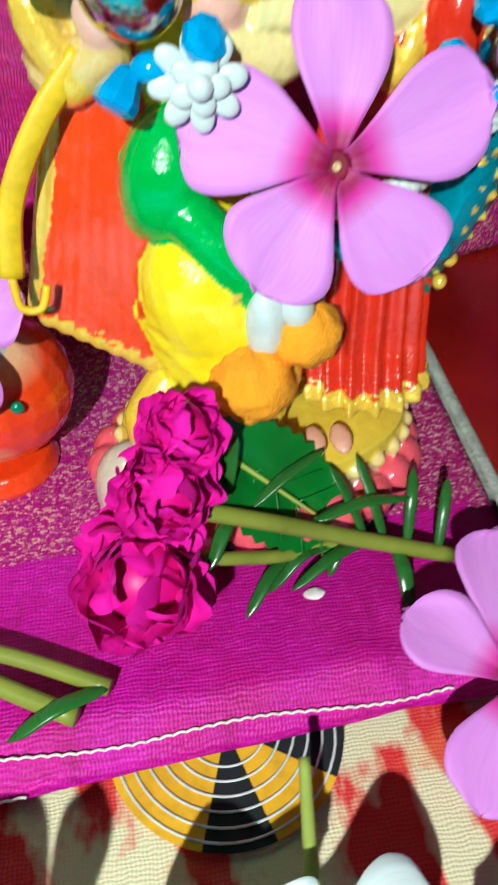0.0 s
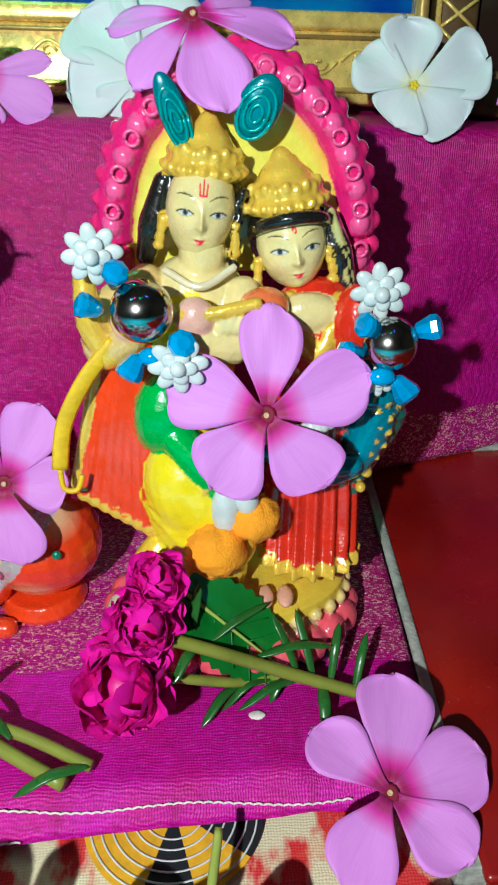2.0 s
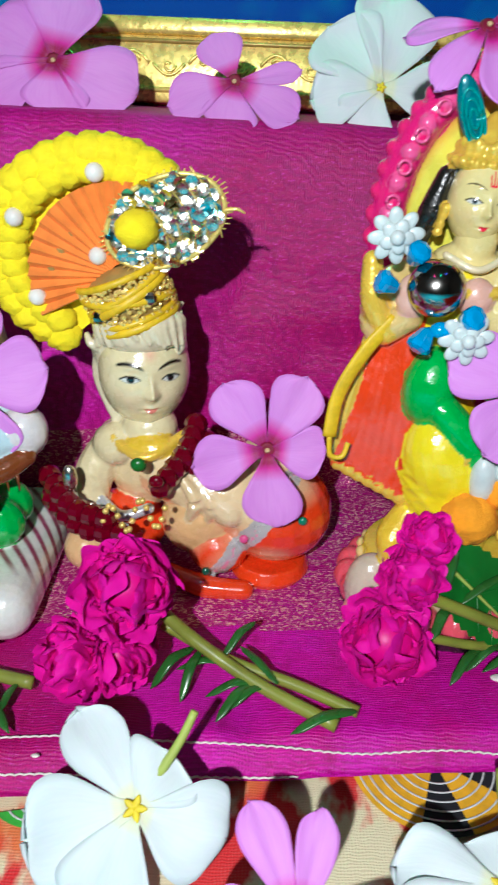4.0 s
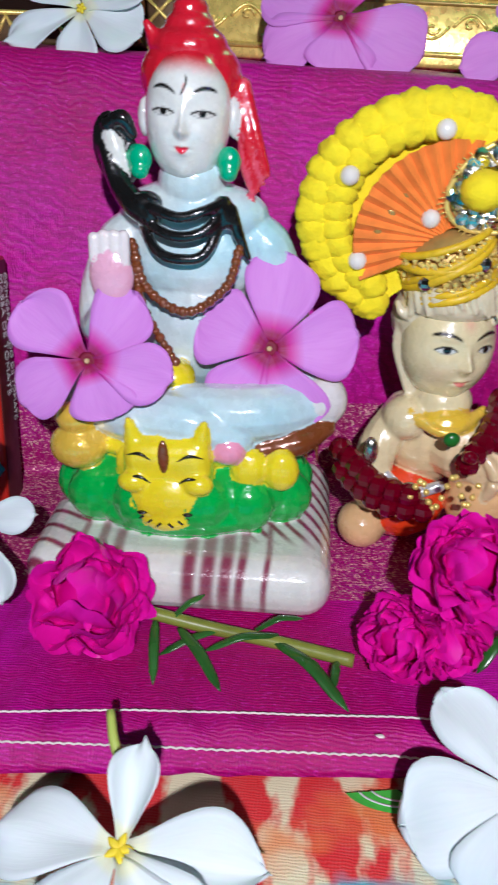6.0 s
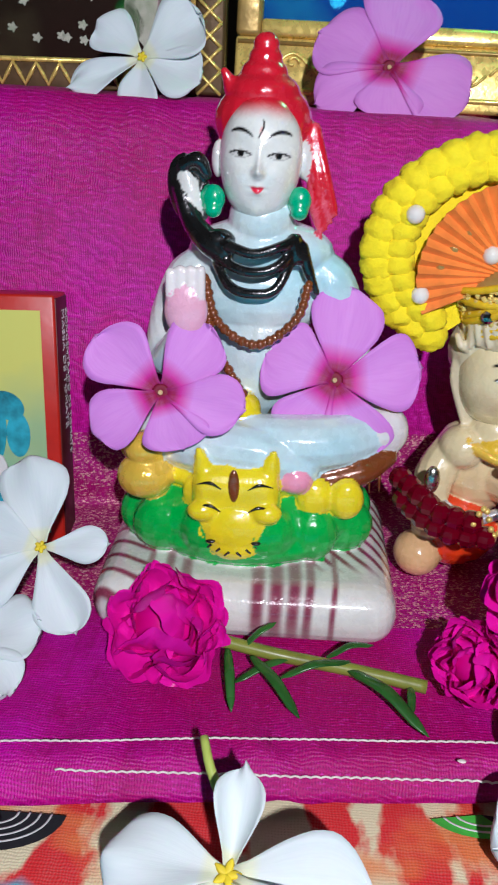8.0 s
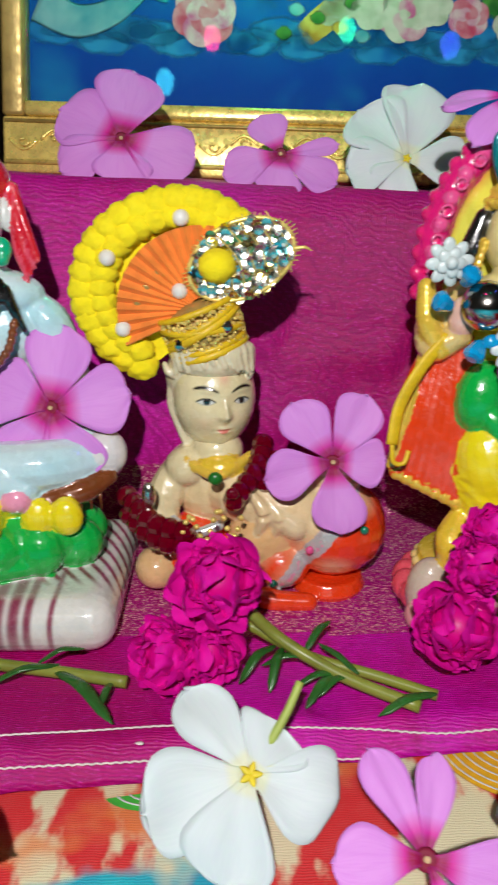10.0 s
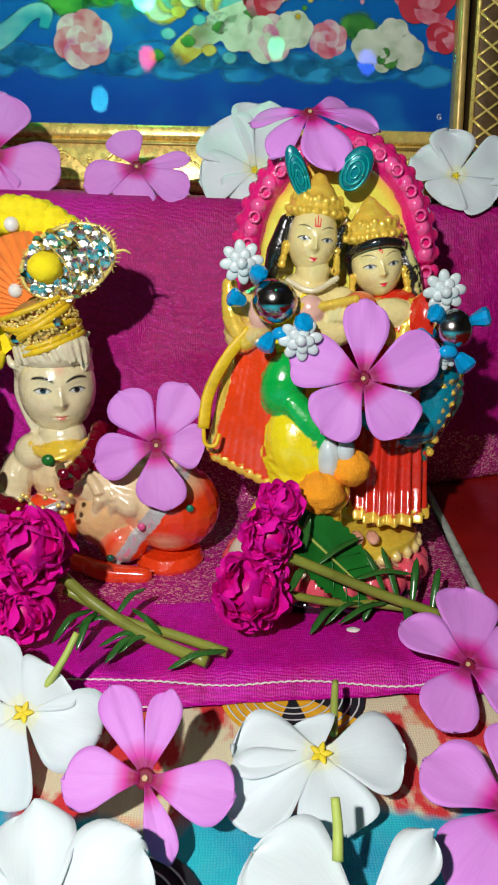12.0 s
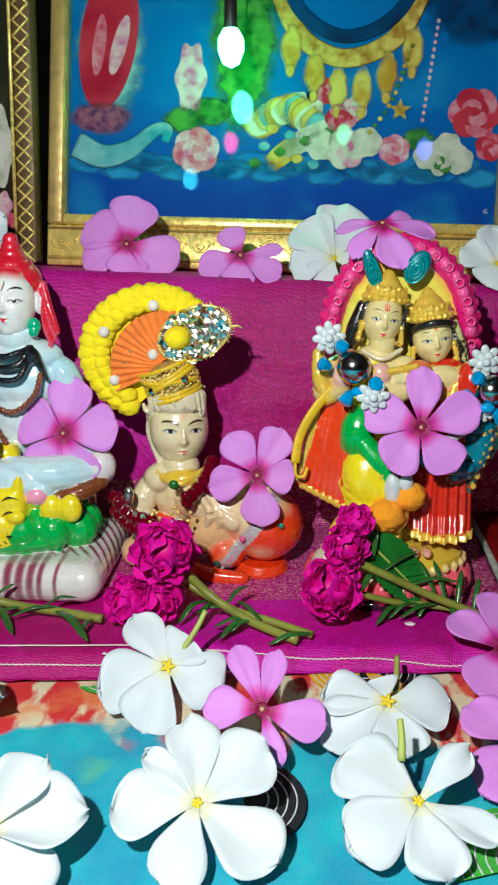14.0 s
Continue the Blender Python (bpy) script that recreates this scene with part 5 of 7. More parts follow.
    def stripes(q, col):
        if col is WHITEP and q.z < 0.0275:
            x = q.x + 0.0008 * noise.noise(q * 70) + 0.10 * (0.0255 - q.z) * (q.x + 0.13) / 0.02
            k = max(math.exp(-((x - c) / w) ** 4) for c, w in ((-0.1365, 0.0020), (-0.1315, 0.0020), (-0.1268, 0.0018), (-0.1228, 0.0013), (-0.1160, 0.0009), (-0.1560, 0.0016), (-0.1610, 0.0014), (-0.1665, 0.0010)))
            k *= max(0.0, min(1.0, (0.0270 - q.z) / 0.002)) * (0.55 + 0.45 * min(1.0, max(0.0, (q.z - 0.009) / 0.010)))
            if q.x > -0.122 and q.y > 0.100:
                w = (q.x + 0.100) * 0.85 + (q.y - 0.100) * 0.62
                k = max(k, max(0.0, min(1.0, (math.sin(w * 1500) - 0.1) * 2.0)) * max(0.0, min(1.0, (q.y - 0.100) / 0.006)))
            if q.x < -0.166:
                k = max(k, max(0.0, min(1.0, (math.sin(((q.x + 0.18) * 0.5 + q.y) * 900) - 0.4) * 2.0)))
            return tuple(a + (b - a) * 0.95 * k for a, b in zip((0.74, 0.75, 0.69), (0.24, 0.012, 0.06))) + (0,)
        if col is GREEN and q.z < 0.026 and noise.noise(q * 160) > 0.15:
            return (0.45, 0.62, 0.48, 0)
        if col is ICE:
            k = max(0.0, min(1.0, 0.45 + 1.2 * noise.noise(q * 45)))
            return tuple(a + (b - a) * k for a, b in zip((0.78, 0.83, 0.80), (0.38, 0.72, 0.80))) + (0,)
        return col
    d = []
    for sx in (-1, 1):
        for k, (z, y) in enumerate(((0.0500, 0.0846), (0.0440, 0.0834))):
            d.append((tube([(-0.1435 + sx * 0.0034, y, z), (-0.1435 + sx * 0.0064, y + 0.0002, z + 0.0016), (-0.1435 + sx * 0.0100, y + 0.0014, z + 0.0004)], (0.0001, 0.0005, 0.0001), 6, 4), INK))
        for k in range(3):
            d.append((tube([(-0.1435 + sx * (0.0010 + 0.0024 * k), 0.0824 + 0.0007 * k, 0.0325 + 0.0006 * k), (-0.1435 + sx * (0.0022 + 0.0024 * k), 0.0826 + 0.0008 * k, 0.0312 + 0.0006 * k)], (0.0004, 0.0003), 6, 3), INK))
        d.append((ball((-0.1435 + sx * 0.0060, 0.0830, 0.0352), (0.0014, 0.0008, 0.0005), 8, 6), INK))
    d.append((ball((-0.1437, 0.0848, 0.0510), (0.0015, 0.0010, 0.0048), 10, 8), BROWN))
    for k in range(6):
        d.append((tube([(-0.1190 + 0.0028 * k, 0.0955 + 0.0008 * k, 0.0500 - 0.0002 * k), (-0.1186 + 0.0028 * k, 0.0950 + 0.0008 * k, 0.0440)], (0.0006, 0.0001), 6, 3), BROWN))
    rosary = spline([(-0.1535, 0.1050, 0.1000), (-0.1500, 0.1035, 0.0890), (-0.1400, 0.1040, 0.0830), (-0.1300, 0.1040, 0.0900), (-0.1270, 0.1060, 0.0990)], 9)
    rosary += spline([(-0.1530, 0.1045, 0.0960), (-0.1510, 0.1030, 0.0840), (-0.1430, 0.1020, 0.0700)], 9)
    for k, p in enumerate(rosary):
        d.append((ball(tuple(p), 0.0011 + 0.0003 * (k % 2), 8, 6), BROWN))
    sculpt("figurine", f, d, "glossy painted plaster figurine, pale and seated on tiger skin", "figurine", voxel=0.00052, touch=stripes, shape=lambda p: (p[0], p[1] + 0.015, p[2]),
           heads=[head((-0.1405, 0.1300, 0.1285), 0.0104, 0.0098, 0.0148, 0, 3, 0, (0.80, 0.82, 0.76, 0), wide=0.45, eye_z=0.06, mouth=-0.46, open_eye=0.55, mark="third_eye", brow_z=0.34, brow_w=0.042, top=((0.66, 0.012, 0.030), 0.58, 0.90), jaw=0.06, eye_w=0.25)])


def crawling_figurine():
    f = []
    f.append((ball((-0.0705, 0.1200, 0.0565), (0.0085, 0.0075, 0.0070)), SKIN))
    f.append((ball((-0.0800, 0.1180, 0.0515), (0.0070, 0.0070, 0.0065)), SKIN))
    f.append((ball((-0.0690, 0.1140, 0.0530), (0.0080, 0.0050, 0.0040)), (0.84, 0.56, 0.04, 0.1)))
    curls, mop = (0.76, 0.67, 0.44, 0), Vector((-0.0728, 0.1255, 0.0790))
    f.append((ball((-0.0716, 0.1225, 0.0735), (0.0112, 0.0112, 0.0142)), SKIN))
    f.append((ball(tuple(mop), (0.0138, 0.0118, 0.0128)), curls))
    f.append((ball((-0.0712, 0.1185, 0.0850), (0.0118, 0.0085, 0.0052)), curls))
    rng = random.Random(8)
    for i in range(46):
        a, b = i * 2.4, 0.25 + 1.30 * math.sqrt((i + 0.5) / 46)
        w = Vector((math.sin(b) * math.cos(a), math.sin(b) * math.sin(a), math.cos(b)))
        if (w.y < -0.60 and w.z < 0.62) or abs(w.x) > 0.80:
            continue
        p = mop + Vector((0.0142 * w.x, 0.0121 * w.y, 0.0130 * w.z))
        side = Vector((rng.uniform(-1, 1), rng.uniform(-0.3, 0.3), -1)).normalized() * 0.0034
        f.append((limb([p - side, p + 0.0010 * w, p + side * 0.9 + Vector((0.0012, 0, 0))], (0.0009, 0.0014, 0.0005), 8, 4), curls))
    for k in range(15):
        a = math.radians(-80 + 160 * k / 14 + 4 * math.sin(5 * k))
        low = 0.0868 - 0.0012 * abs(math.sin(1.7 * k)) - 0.0040 * abs(math.sin(a))
        f.append((limb([(-0.0712 + 0.0100 * math.sin(a + 0.12), 0.1205 - 0.0075 * math.cos(a), 0.0905), (-0.0712 + 0.0118 * math.sin(a - 0.06), 0.1192 - 0.0086 * math.cos(a), 0.0890), (-0.0712 + 0.0122 * math.sin(a + 0.10), 0.1190 - 0.0092 * math.cos(a), low)], (0.0010, 0.0013, 0.0005), 8, 5), curls))
    for k in range(3):
        f.append((limb([(-0.0838 + 0.0010 * k, 0.1225 - 0.001 * k, 0.0800), (-0.0846 + 0.0014 * k, 0.1210 - 0.001 * k, 0.0720), (-0.0815 + 0.0016 * k, 0.1200, 0.0620), (-0.0800 + 0.0010 * k, 0.1200, 0.0570)], (0.0012, 0.0015, 0.0013, 0.0006), 8, 5), curls))
    f.append((ball((-0.0720, 0.1230, 0.0440), (0.0125, 0.0100, 0.0150)), (0.82, 0.66, 0.36, 0)))
    f.append((limb([(-0.080, 0.122, 0.052), (-0.0870, 0.1170, 0.0420), (-0.0880, 0.1130, 0.0280)], (0.0058, 0.0060, 0.0048), 12, 5), SKIN))
    f.append((limb([(-0.0600, 0.1150, 0.0560), (-0.0700, 0.1090, 0.0515), (-0.0800, 0.1140, 0.0545)], 0.0016, 10, 5), GOLDP))
    f.append((limb([(-0.0620, 0.1170, 0.0480), (-0.0550, 0.1100, 0.0420), (-0.0460, 0.1060, 0.0360)], (0.0056, 0.0056, 0.0046), 12, 5), (0.78, 0.62, 0.36, 0)))
    f.append((ball((-0.0790, 0.1180, 0.0240), (0.0130, 0.0110, 0.0110)), VERMILION))
    f.append((ball((-0.0900, 0.1120, 0.0190), (0.0072, 0.0078, 0.0070)), (0.80, 0.50, 0.24, 0)))
    f.append((ball((-0.0555, 0.1130, 0.0300), (0.0115, 0.0090, 0.0125), rot=(0, 30, 0)), (0.80, 0.50, 0.22, 0)))
    f.append((ball((-0.0500, 0.1100, 0.0210), (0.0090, 0.0080, 0.0080)), ORANGE))
    # the infant's seat in orange shorts: a ball between two turned rings
    f.append((ball((-0.0330, 0.1160, 0.0315), (0.0170, 0.0160, 0.0160)), ORANGE))
    f.append((lathe([(0.0110, 0.0), (0.0125, 0.003), (0.0110, 0.0065)], (-0.0345, 0.1150, 0.0090), 28), VERMILION))
    f.append((lathe([(0.0085, 0.0), (0.0100, 0.003), (0.0100, 0.006)], (-0.0330, 0.1180, 0.0450), 28), ORANGE))
    f.append((limb([(-0.066, 0.106, 0.0150), (-0.0540, 0.1020, 0.0125), (-0.0420, 0.1010, 0.0120)], (0.0030, 0.0036, 0.0030), 10, 5), VERMILION))
    f.append((limb([(-0.0850, 0.1120, 0.0360), (-0.0780, 0.1075, 0.0330), (-0.0700, 0.1085, 0.0350)], 0.0018, 8, 5), (0.72, 0.74, 0.74, 0.8)))

    f.append((limb([(-0.0640, 0.1180, 0.0440), (-0.0500, 0.1150, 0.0390), (-0.0400, 0.1155, 0.0350)], (0.0105, 0.0115, 0.0125), 16, 6), ORANGE))
    for k in range(3):
        f.append((limb([(-0.0610 + 0.0050 * k, 0.1075, 0.0480 - 0.002 * k), (-0.0560 + 0.0050 * k, 0.1045, 0.0410 - 0.002 * k), (-0.0580 + 0.0050 * k, 0.1060, 0.0330)], (0.0012, 0.0024, 0.0014), 8, 4), ORANGE))

    def patches(q, col):
        """Pale back, silver sash across, and orange behind it that fades to bare spots."""
        if col is ORANGE:
            w = (q.x + 0.0360) * 0.806 - (q.z - 0.0356) * 0.592 + 0.0006 * noise.noise(q * 300)
            pale, bright = (0.80, 0.62, 0.34), (0.84, 0.055, 0.008)
            if abs(w) < 0.0026 and q.z < 0.050:
                return (0.62, 0.62, 0.60, 0.55) if abs(w) > 0.0009 or noise.noise(q * 500) > -0.1 else (0.75, 0.30, 0.42, 0.1)
            if w < 0:
                k = max(0.0, min(1.0, (0.0350 - q.z) / 0.010)) * max(0.0, min(1.0, 1 - abs(w + 0.006) / 0.010))
            else:
                bare = min((q - Vector((-0.0345, 0.1150, 0.0205))).length, (q - Vector((-0.0265, 0.1200, 0.0450))).length)
                k = 1 - 0.75 * max(0.0, min(1.0, (0.0085 - bare) / 0.006))
            return tuple(c + (e - c) * k for c, e in zip(pale, bright)) + (0,)
        return col
    d = []
    for x, z, col in ((-0.0530, 0.0185, (0.0, 0.09, 0.05, 0)), (-0.0700, 0.0530, (0.0, 0.20, 0.06, 0)), (-0.0255, 0.0365, (0.0, 0.22, 0.12, 0)), (-0.0420, 0.0300, (0.80, 0.10, 0.30, 0))):
        d.append((ball((x, 0.1010 if x < -0.045 else 0.1012, z), (0.0014, 0.0010, 0.0014), 8, 6), col))
    sculpt("figurine", f, d, "painted plaster figurine of a crawling infant in sashed orange shorts", "figurine", voxel=0.0005, touch=patches, shape=lambda p: (p[0], p[1] + 0.012, p[2]),
           heads=[head((-0.0712, 0.1340, 0.0735), 0.0130, 0.0124, 0.0152, 18, 2, 0, SKIN, wide=0.43, eye_z=0.06, mouth=-0.54, lip=(0.74, 0.22, 0.16), open_eye=0.8, eye_w=0.20, mark="smudge", brow_z=0.26, brow_w=0.046, jaw=0.06, blush=0.10)])


twin_figurine()
seated_figurine()
crawling_figurine()


# two small whitish smears on the silk, built as flattened blobs
for x, y, r in ((0.0258, 0.0836, 0.0022), (-0.0881, 0.0550, 0.0010)):
    vs, fs = ball((0, 0, 0), (r, 0.6 * r, 0.25 * r), 14, 8)
    vs = [tuple(Vector(v) * (1 + 0.3 * noise.noise(Vector(v) * 900))) for v in vs]
    tagged(part("rice_fleck", mesh("rice_fleck", vs, fs, THREAD), m=pose(x, y, floor_z(y) + 0.0006)), "dried whitish fleck stuck to the silk", "fleck", "flecks")


# ---------------------------------------------------------------- adornments of the figurines
def white_rosette(parent, c, r):
    """A moulded plastic rosette: heart and two rings of petals."""
    heart = part("white_rosette", mesh("white_rosette", *ball((c[0], c[1] - 0.25 * r, c[2]), 0.30 * r, 10, 6), WHITE_PLASTIC), parent)
    for n, k, dy, s in ((8, 0.70, 0.10, 0.38), (5, 0.36, -0.10, 0.32)):
        for i in range(n):
            a = 2 * math.pi * i / n + dy
            m = (c[0] + r * k * math.cos(a), c[1] + dy * r, c[2] + r * k * math.sin(a))
            part("petal", mesh("petal", *ball(m, (1.05 * s * r, 0.13 * r, 0.28 * r), 12, 8, (0, -math.degrees(a), 0)), WHITE_PLASTIC), heart)


def teardrop(c, r, way):
    v, f = lathe([(0.15 * r, -0.9 * r), (0.55 * r, -0.6 * r), (0.95 * r, 0.5 * r), (0.9 * r, 0.9 * r), (0.5 * r, 1.1 * r)], seg=8)
    return moved((v, f), Matrix.Translation(c) @ rotated_to(way))


garland = thing("bead_garland", "garland of silver balls, blue beads and white rosettes", "garland")
Y1 = 0.1090
for c, r in (((-0.0075, Y1, 0.1165), 0.0060), ((0.0095, Y1 - 0.008, 0.0950), 0.0060), ((0.0530, Y1 + 0.001, 0.1075), 0.0060), ((0.0535, Y1 - 0.002, 0.0880), 0.0036)):
    white_rosette(garland, c, r)
for c, r in (((0.0022, 0.1060, 0.1055), 0.0067), ((0.0555, 0.1075, 0.0968), 0.0060)):
    part("silver_ball", mesh("silver_ball", *ball(c, r, 32, 20), SILVER), garland, "mirror-bright silver ball")
for c, r, way in (((-0.0030, Y1 - 0.002, 0.1125), 0.0030, (0.2, -0.6, 0.6)), ((-0.0085, Y1 - 0.002, 0.1060), 0.0030, (-0.8, -0.3, 0.4)), ((0.0098, Y1 - 0.006, 0.0990), 0.0032, (0.3, -0.7, 0.4)),
                  ((0.0000, Y1 - 0.006, 0.0945), 0.0032, (-0.5, -0.4, -0.7)), ((0.0510, Y1 - 0.002, 0.1010), 0.0030, (-0.6, -0.4, 0.3)), ((0.0635, Y1, 0.0995), 0.0032, (0.8, -0.3, 0.3)),
                  ((0.0480, Y1 + 0.001, 0.0935), 0.0031, (-0.8, -0.4, 0.2)), ((0.0585, Y1 - 0.004, 0.0875), 0.0033, (0.5, -0.4, -0.6))):
    part("blue_bead", mesh("blue_bead", *teardrop(c, r, way), BLUE_BEAD, False), garland, "faceted blue glass bead")
for c, r in (((0.0040, Y1 - 0.006, 0.0965), 0.0020), ((0.0535, Y1 - 0.005, 0.0905), 0.0020)):
    part("blue_bead", mesh("blue_bead", *ball(c, (1.5 * r, r, r)), BLUE_BEAD), garland)
line = spline([(0.0085, 0.1030, 0.0930), (0.0180, 0.1045, 0.0800), (0.0300, 0.1050, 0.0755), (0.0430, 0.1055, 0.0790), (0.0535, 0.1090, 0.0870)], 9)
for p in line[9:-3]:
    part("white_bead", mesh("white_bead", *ball(tuple(p), (0.0016, 0.0014, 0.0022), 10, 8), WHITE_PLASTIC), garland)
for c, r in (((0.0188, 0.1020, 0.0575), (0.0034, 0.0030, 0.0070)), ((0.0240, 0.1015, 0.0605), (0.0028, 0.0026, 0.0040))):
    part("white_bead", mesh("white_bead", *ball(c, r, 16, 12), WHITE_PLASTIC), garland)


def pompom(c, r, seed, material=None, name="pompom", rough=0.14):
    rng = random.Random(seed)
    v, f = ball((0, 0, 0), r, 28, 20)
    out = []
    for p in v:
        q = Vector(p)
        k = 1 + rough * noise.noise(q * 420 + Vector((seed, 0, 0))) + 0.5 * rough * noise.noise(q * 1100)
        out.append((c[0] + q.x * k, c[1] + q.y * k, c[2] + q.z * k * 0.9))
    return mesh(name, out, f, material or ORANGE_FLUFF)


part("pompom", pompom((0.0165, 0.1005, 0.0472), 0.0073, 1), garland, "orange woollen pompom")
part("pompom", pompom((0.0258, 0.1035, 0.0542), 0.0064, 2), garland, "orange woollen pompom")

ribbon = thing("ribbon_loop", "yellow braided ribbon hanging beside the twin figurine", "ribbon")
part("ribbon", mesh("ribbon", *tube([(-0.0050, 0.1130, 0.0960), (-0.0120, 0.1115, 0.0880), (-0.0180, 0.1100, 0.0770), (-0.0200, 0.1080, 0.0660)], 0.0020, 8, 8, 0.35, (0.3, -1, 0)), RIBBON), ribbon)
part("loop", mesh("loop", *tube([(-0.0200, 0.1080, 0.0660), (-0.0195, 0.1075, 0.0610), (-0.0165, 0.1075, 0.0605), (-0.0150, 0.1085, 0.0640)], 0.0007, 8, 8), RIBBON), ribbon)

# feathered turban of the crawling figurine
turban = thing("turban_crown", "yellow and orange cloth crown with pearls and sequin plume", "crown")
FX, FY, FZ = -0.0800, 0.1330, 0.1060
for i, a in enumerate(np.linspace(math.radians(28), math.radians(243), 21)):
    rx = 0.0290 if math.cos(a) < 0 else 0.0250
    part("pompom", pompom((FX + rx * math.cos(a), FY + 0.001, FZ + 0.0255 * math.sin(a)), 0.0050, 10 + i, YELLOW_FLUFF, rough=0.16), turban, "yellow woollen puff")
for i, a in enumerate(np.linspace(math.radians(60), math.radians(236), 16)):
    part("pompom", pompom((FX + 0.0238 * math.cos(a), FY - 0.0005, FZ + 0.0212 * math.sin(a)), 0.0043, 40 + i, YELLOW_FLUFF, rough=0.16), turban, "yellow woollen puff")
back = [(FX + 0.0275 * math.cos(a), FZ + 0.0240 * math.sin(a)) for a in np.linspace(math.radians(20), math.radians(250), 24)] + [(FX + 0.004, FZ - 0.012)]
part("backing", mesh("backing", *moved(slab(back, 0.002), pose(0, FY + 0.001, 0)), YELLOW_FLUFF, False), turban)
vs, fs = [], []
rays = np.linspace(math.radians(66), math.radians(205), 33)
for i, a in enumerate(rays):
    for s in (0.15, 0.6, 1.0):
        vs.append((FX + 0.0060 + 0.0250 * s * math.cos(a), FY - 0.0048 + (0.0011 if i % 2 else -0.0011) * s, FZ - 0.0050 + 0.0240 * s * math.sin(a)))
for i in range(len(rays) - 1):
    for j in range(2):
        fs.append((3 * i + j, 3 * i + j + 1, 3 * i + j + 4, 3 * i + j + 3))
part("pleated_fan", mesh("pleated_fan", vs, fs, ORANGE_SATIN, False), turban, "pleated orange satin fan").modifiers.new("thickness", "SOLIDIFY").thickness = 0.0004
for x, z in ((-0.0795, 0.1270), (-0.1010, 0.1160), (-0.0975, 0.0955), (-0.0805, 0.1065)):
    part("pearl", mesh("pearl", *ball((x, 0.1285 if z < 0.12 else 0.1280, z), 0.0024, 18, 12), PEARL), turban, "round pearl")
for x, z in ((-0.0900, 0.1080), (-0.0930, 0.1035), (-0.0865, 0.1125)):
    part("bead", mesh("bead", *ball((x, 0.1290, z), (0.0014, 0.0009, 0.0014), 6, 4), GOLD_DARK, False), turban, "dark gold bead")
plume = part("sequin_plume", mesh("sequin_plume", *moved(slab([(-0.0625 + 0.0150 * math.cos(a) * 0.9 - 0.0108 * math.sin(a) * 0.42, 0.1155 + 0.0150 * math.cos(a) * 0.42 + 0.0108 * math.sin(a) * 0.9) for a in np.linspace(0, 6.2, 30)], 0.0008), pose(0, 0.1272, 0)), GOLD_DARK, False), turban, "plume of silver sequins")
discs = [mesh("sequin", *lathe([(0.0004, 0.0), (0.0016, 0.0002), (0.0016, 0.0004), (0.0005, 0.0002)], seg=10), m, False)
         for m in (SEQUIN, SEQUIN, plain("gold_sequin", (0.70, 0.55, 0.20), 0.2, 1.0, scale=900), plain("blue_green_sequin", (0.20, 0.60, 0.62), 0.18, 1.0, scale=900))]
for i in range(120):
    rng = random.Random(500 + i)
    a, r = i * 2.4, math.sqrt((i + 0.5) / 120)
    x, z = 0.0145 * r * math.cos(a), 0.0106 * r * math.sin(a)
    u, w = x * 0.90 - z * 0.42, x * 0.42 + z * 0.90
    part("sequin", discs[3 if i % 17 == 0 else 2 if i % 4 == 0 else 0], plume, m=Matrix.Translation((-0.0625 + u, 0.1265 + rng.uniform(-0.0008, 0.0008), 0.1155 + w)) @ pose(0, 0, 0, 90 + rng.uniform(-30, 30), rng.uniform(-30, 30), 0))
ring = [(-0.0625 + 0.0160 * math.cos(a) * 0.9 - 0.0105 * math.sin(a) * 0.42, 0.1268, 0.1155 + 0.0160 * math.cos(a) * 0.42 + 0.0105 * math.sin(a) * 0.9) for a in np.linspace(0, 6.2832, 22)]
part("plume_edge", mesh("plume_edge", *tube(ring, 0.0007, 6, 3), GOLD), turban, "gold cord")
fringe = []
for i in range(60):
    a = 2 * math.pi * i / 60
    c, s = math.cos(a), math.sin(a)
    p = [(-0.0625 + k * (0.0160 * c * 0.9 - 0.0105 * s * 0.42), 0.1268, 0.1155 + k * (0.0160 * c * 0.42 + 0.0105 * s * 0.9)) for k in (1.0, 1.10 + 0.05 * math.sin(i * 7))]
    fringe.append(tube(p, 0.00018, 4, 2))
tagged(part("gold_fringe", mesh("gold_fringe", *join(*fringe), GOLD), turban), kind="stuff")
part("yellow_heart", pompom((-0.0695, 0.1250, 0.1140), 0.0054, 77, YELLOW_FLUFF, "yellow_heart", 0.06), turban, "yellow padded oval")
# the wound cap under the plume leans to one side: gold brocade between yellow braids
WRAP = pose(-0.0718, 0.1340, 0.0880, 0, -18, 0)


def wound(z0, z1, a0=170, a1=370):
    return [tuple(WRAP @ Vector(((0.0108 + 0.10 * z) * math.cos(a), (0.0118 + 0.10 * z) * math.sin(a), z))) for a, z in zip(np.radians(np.linspace(a0, a1, 13)), np.linspace(z0, z1, 13))]


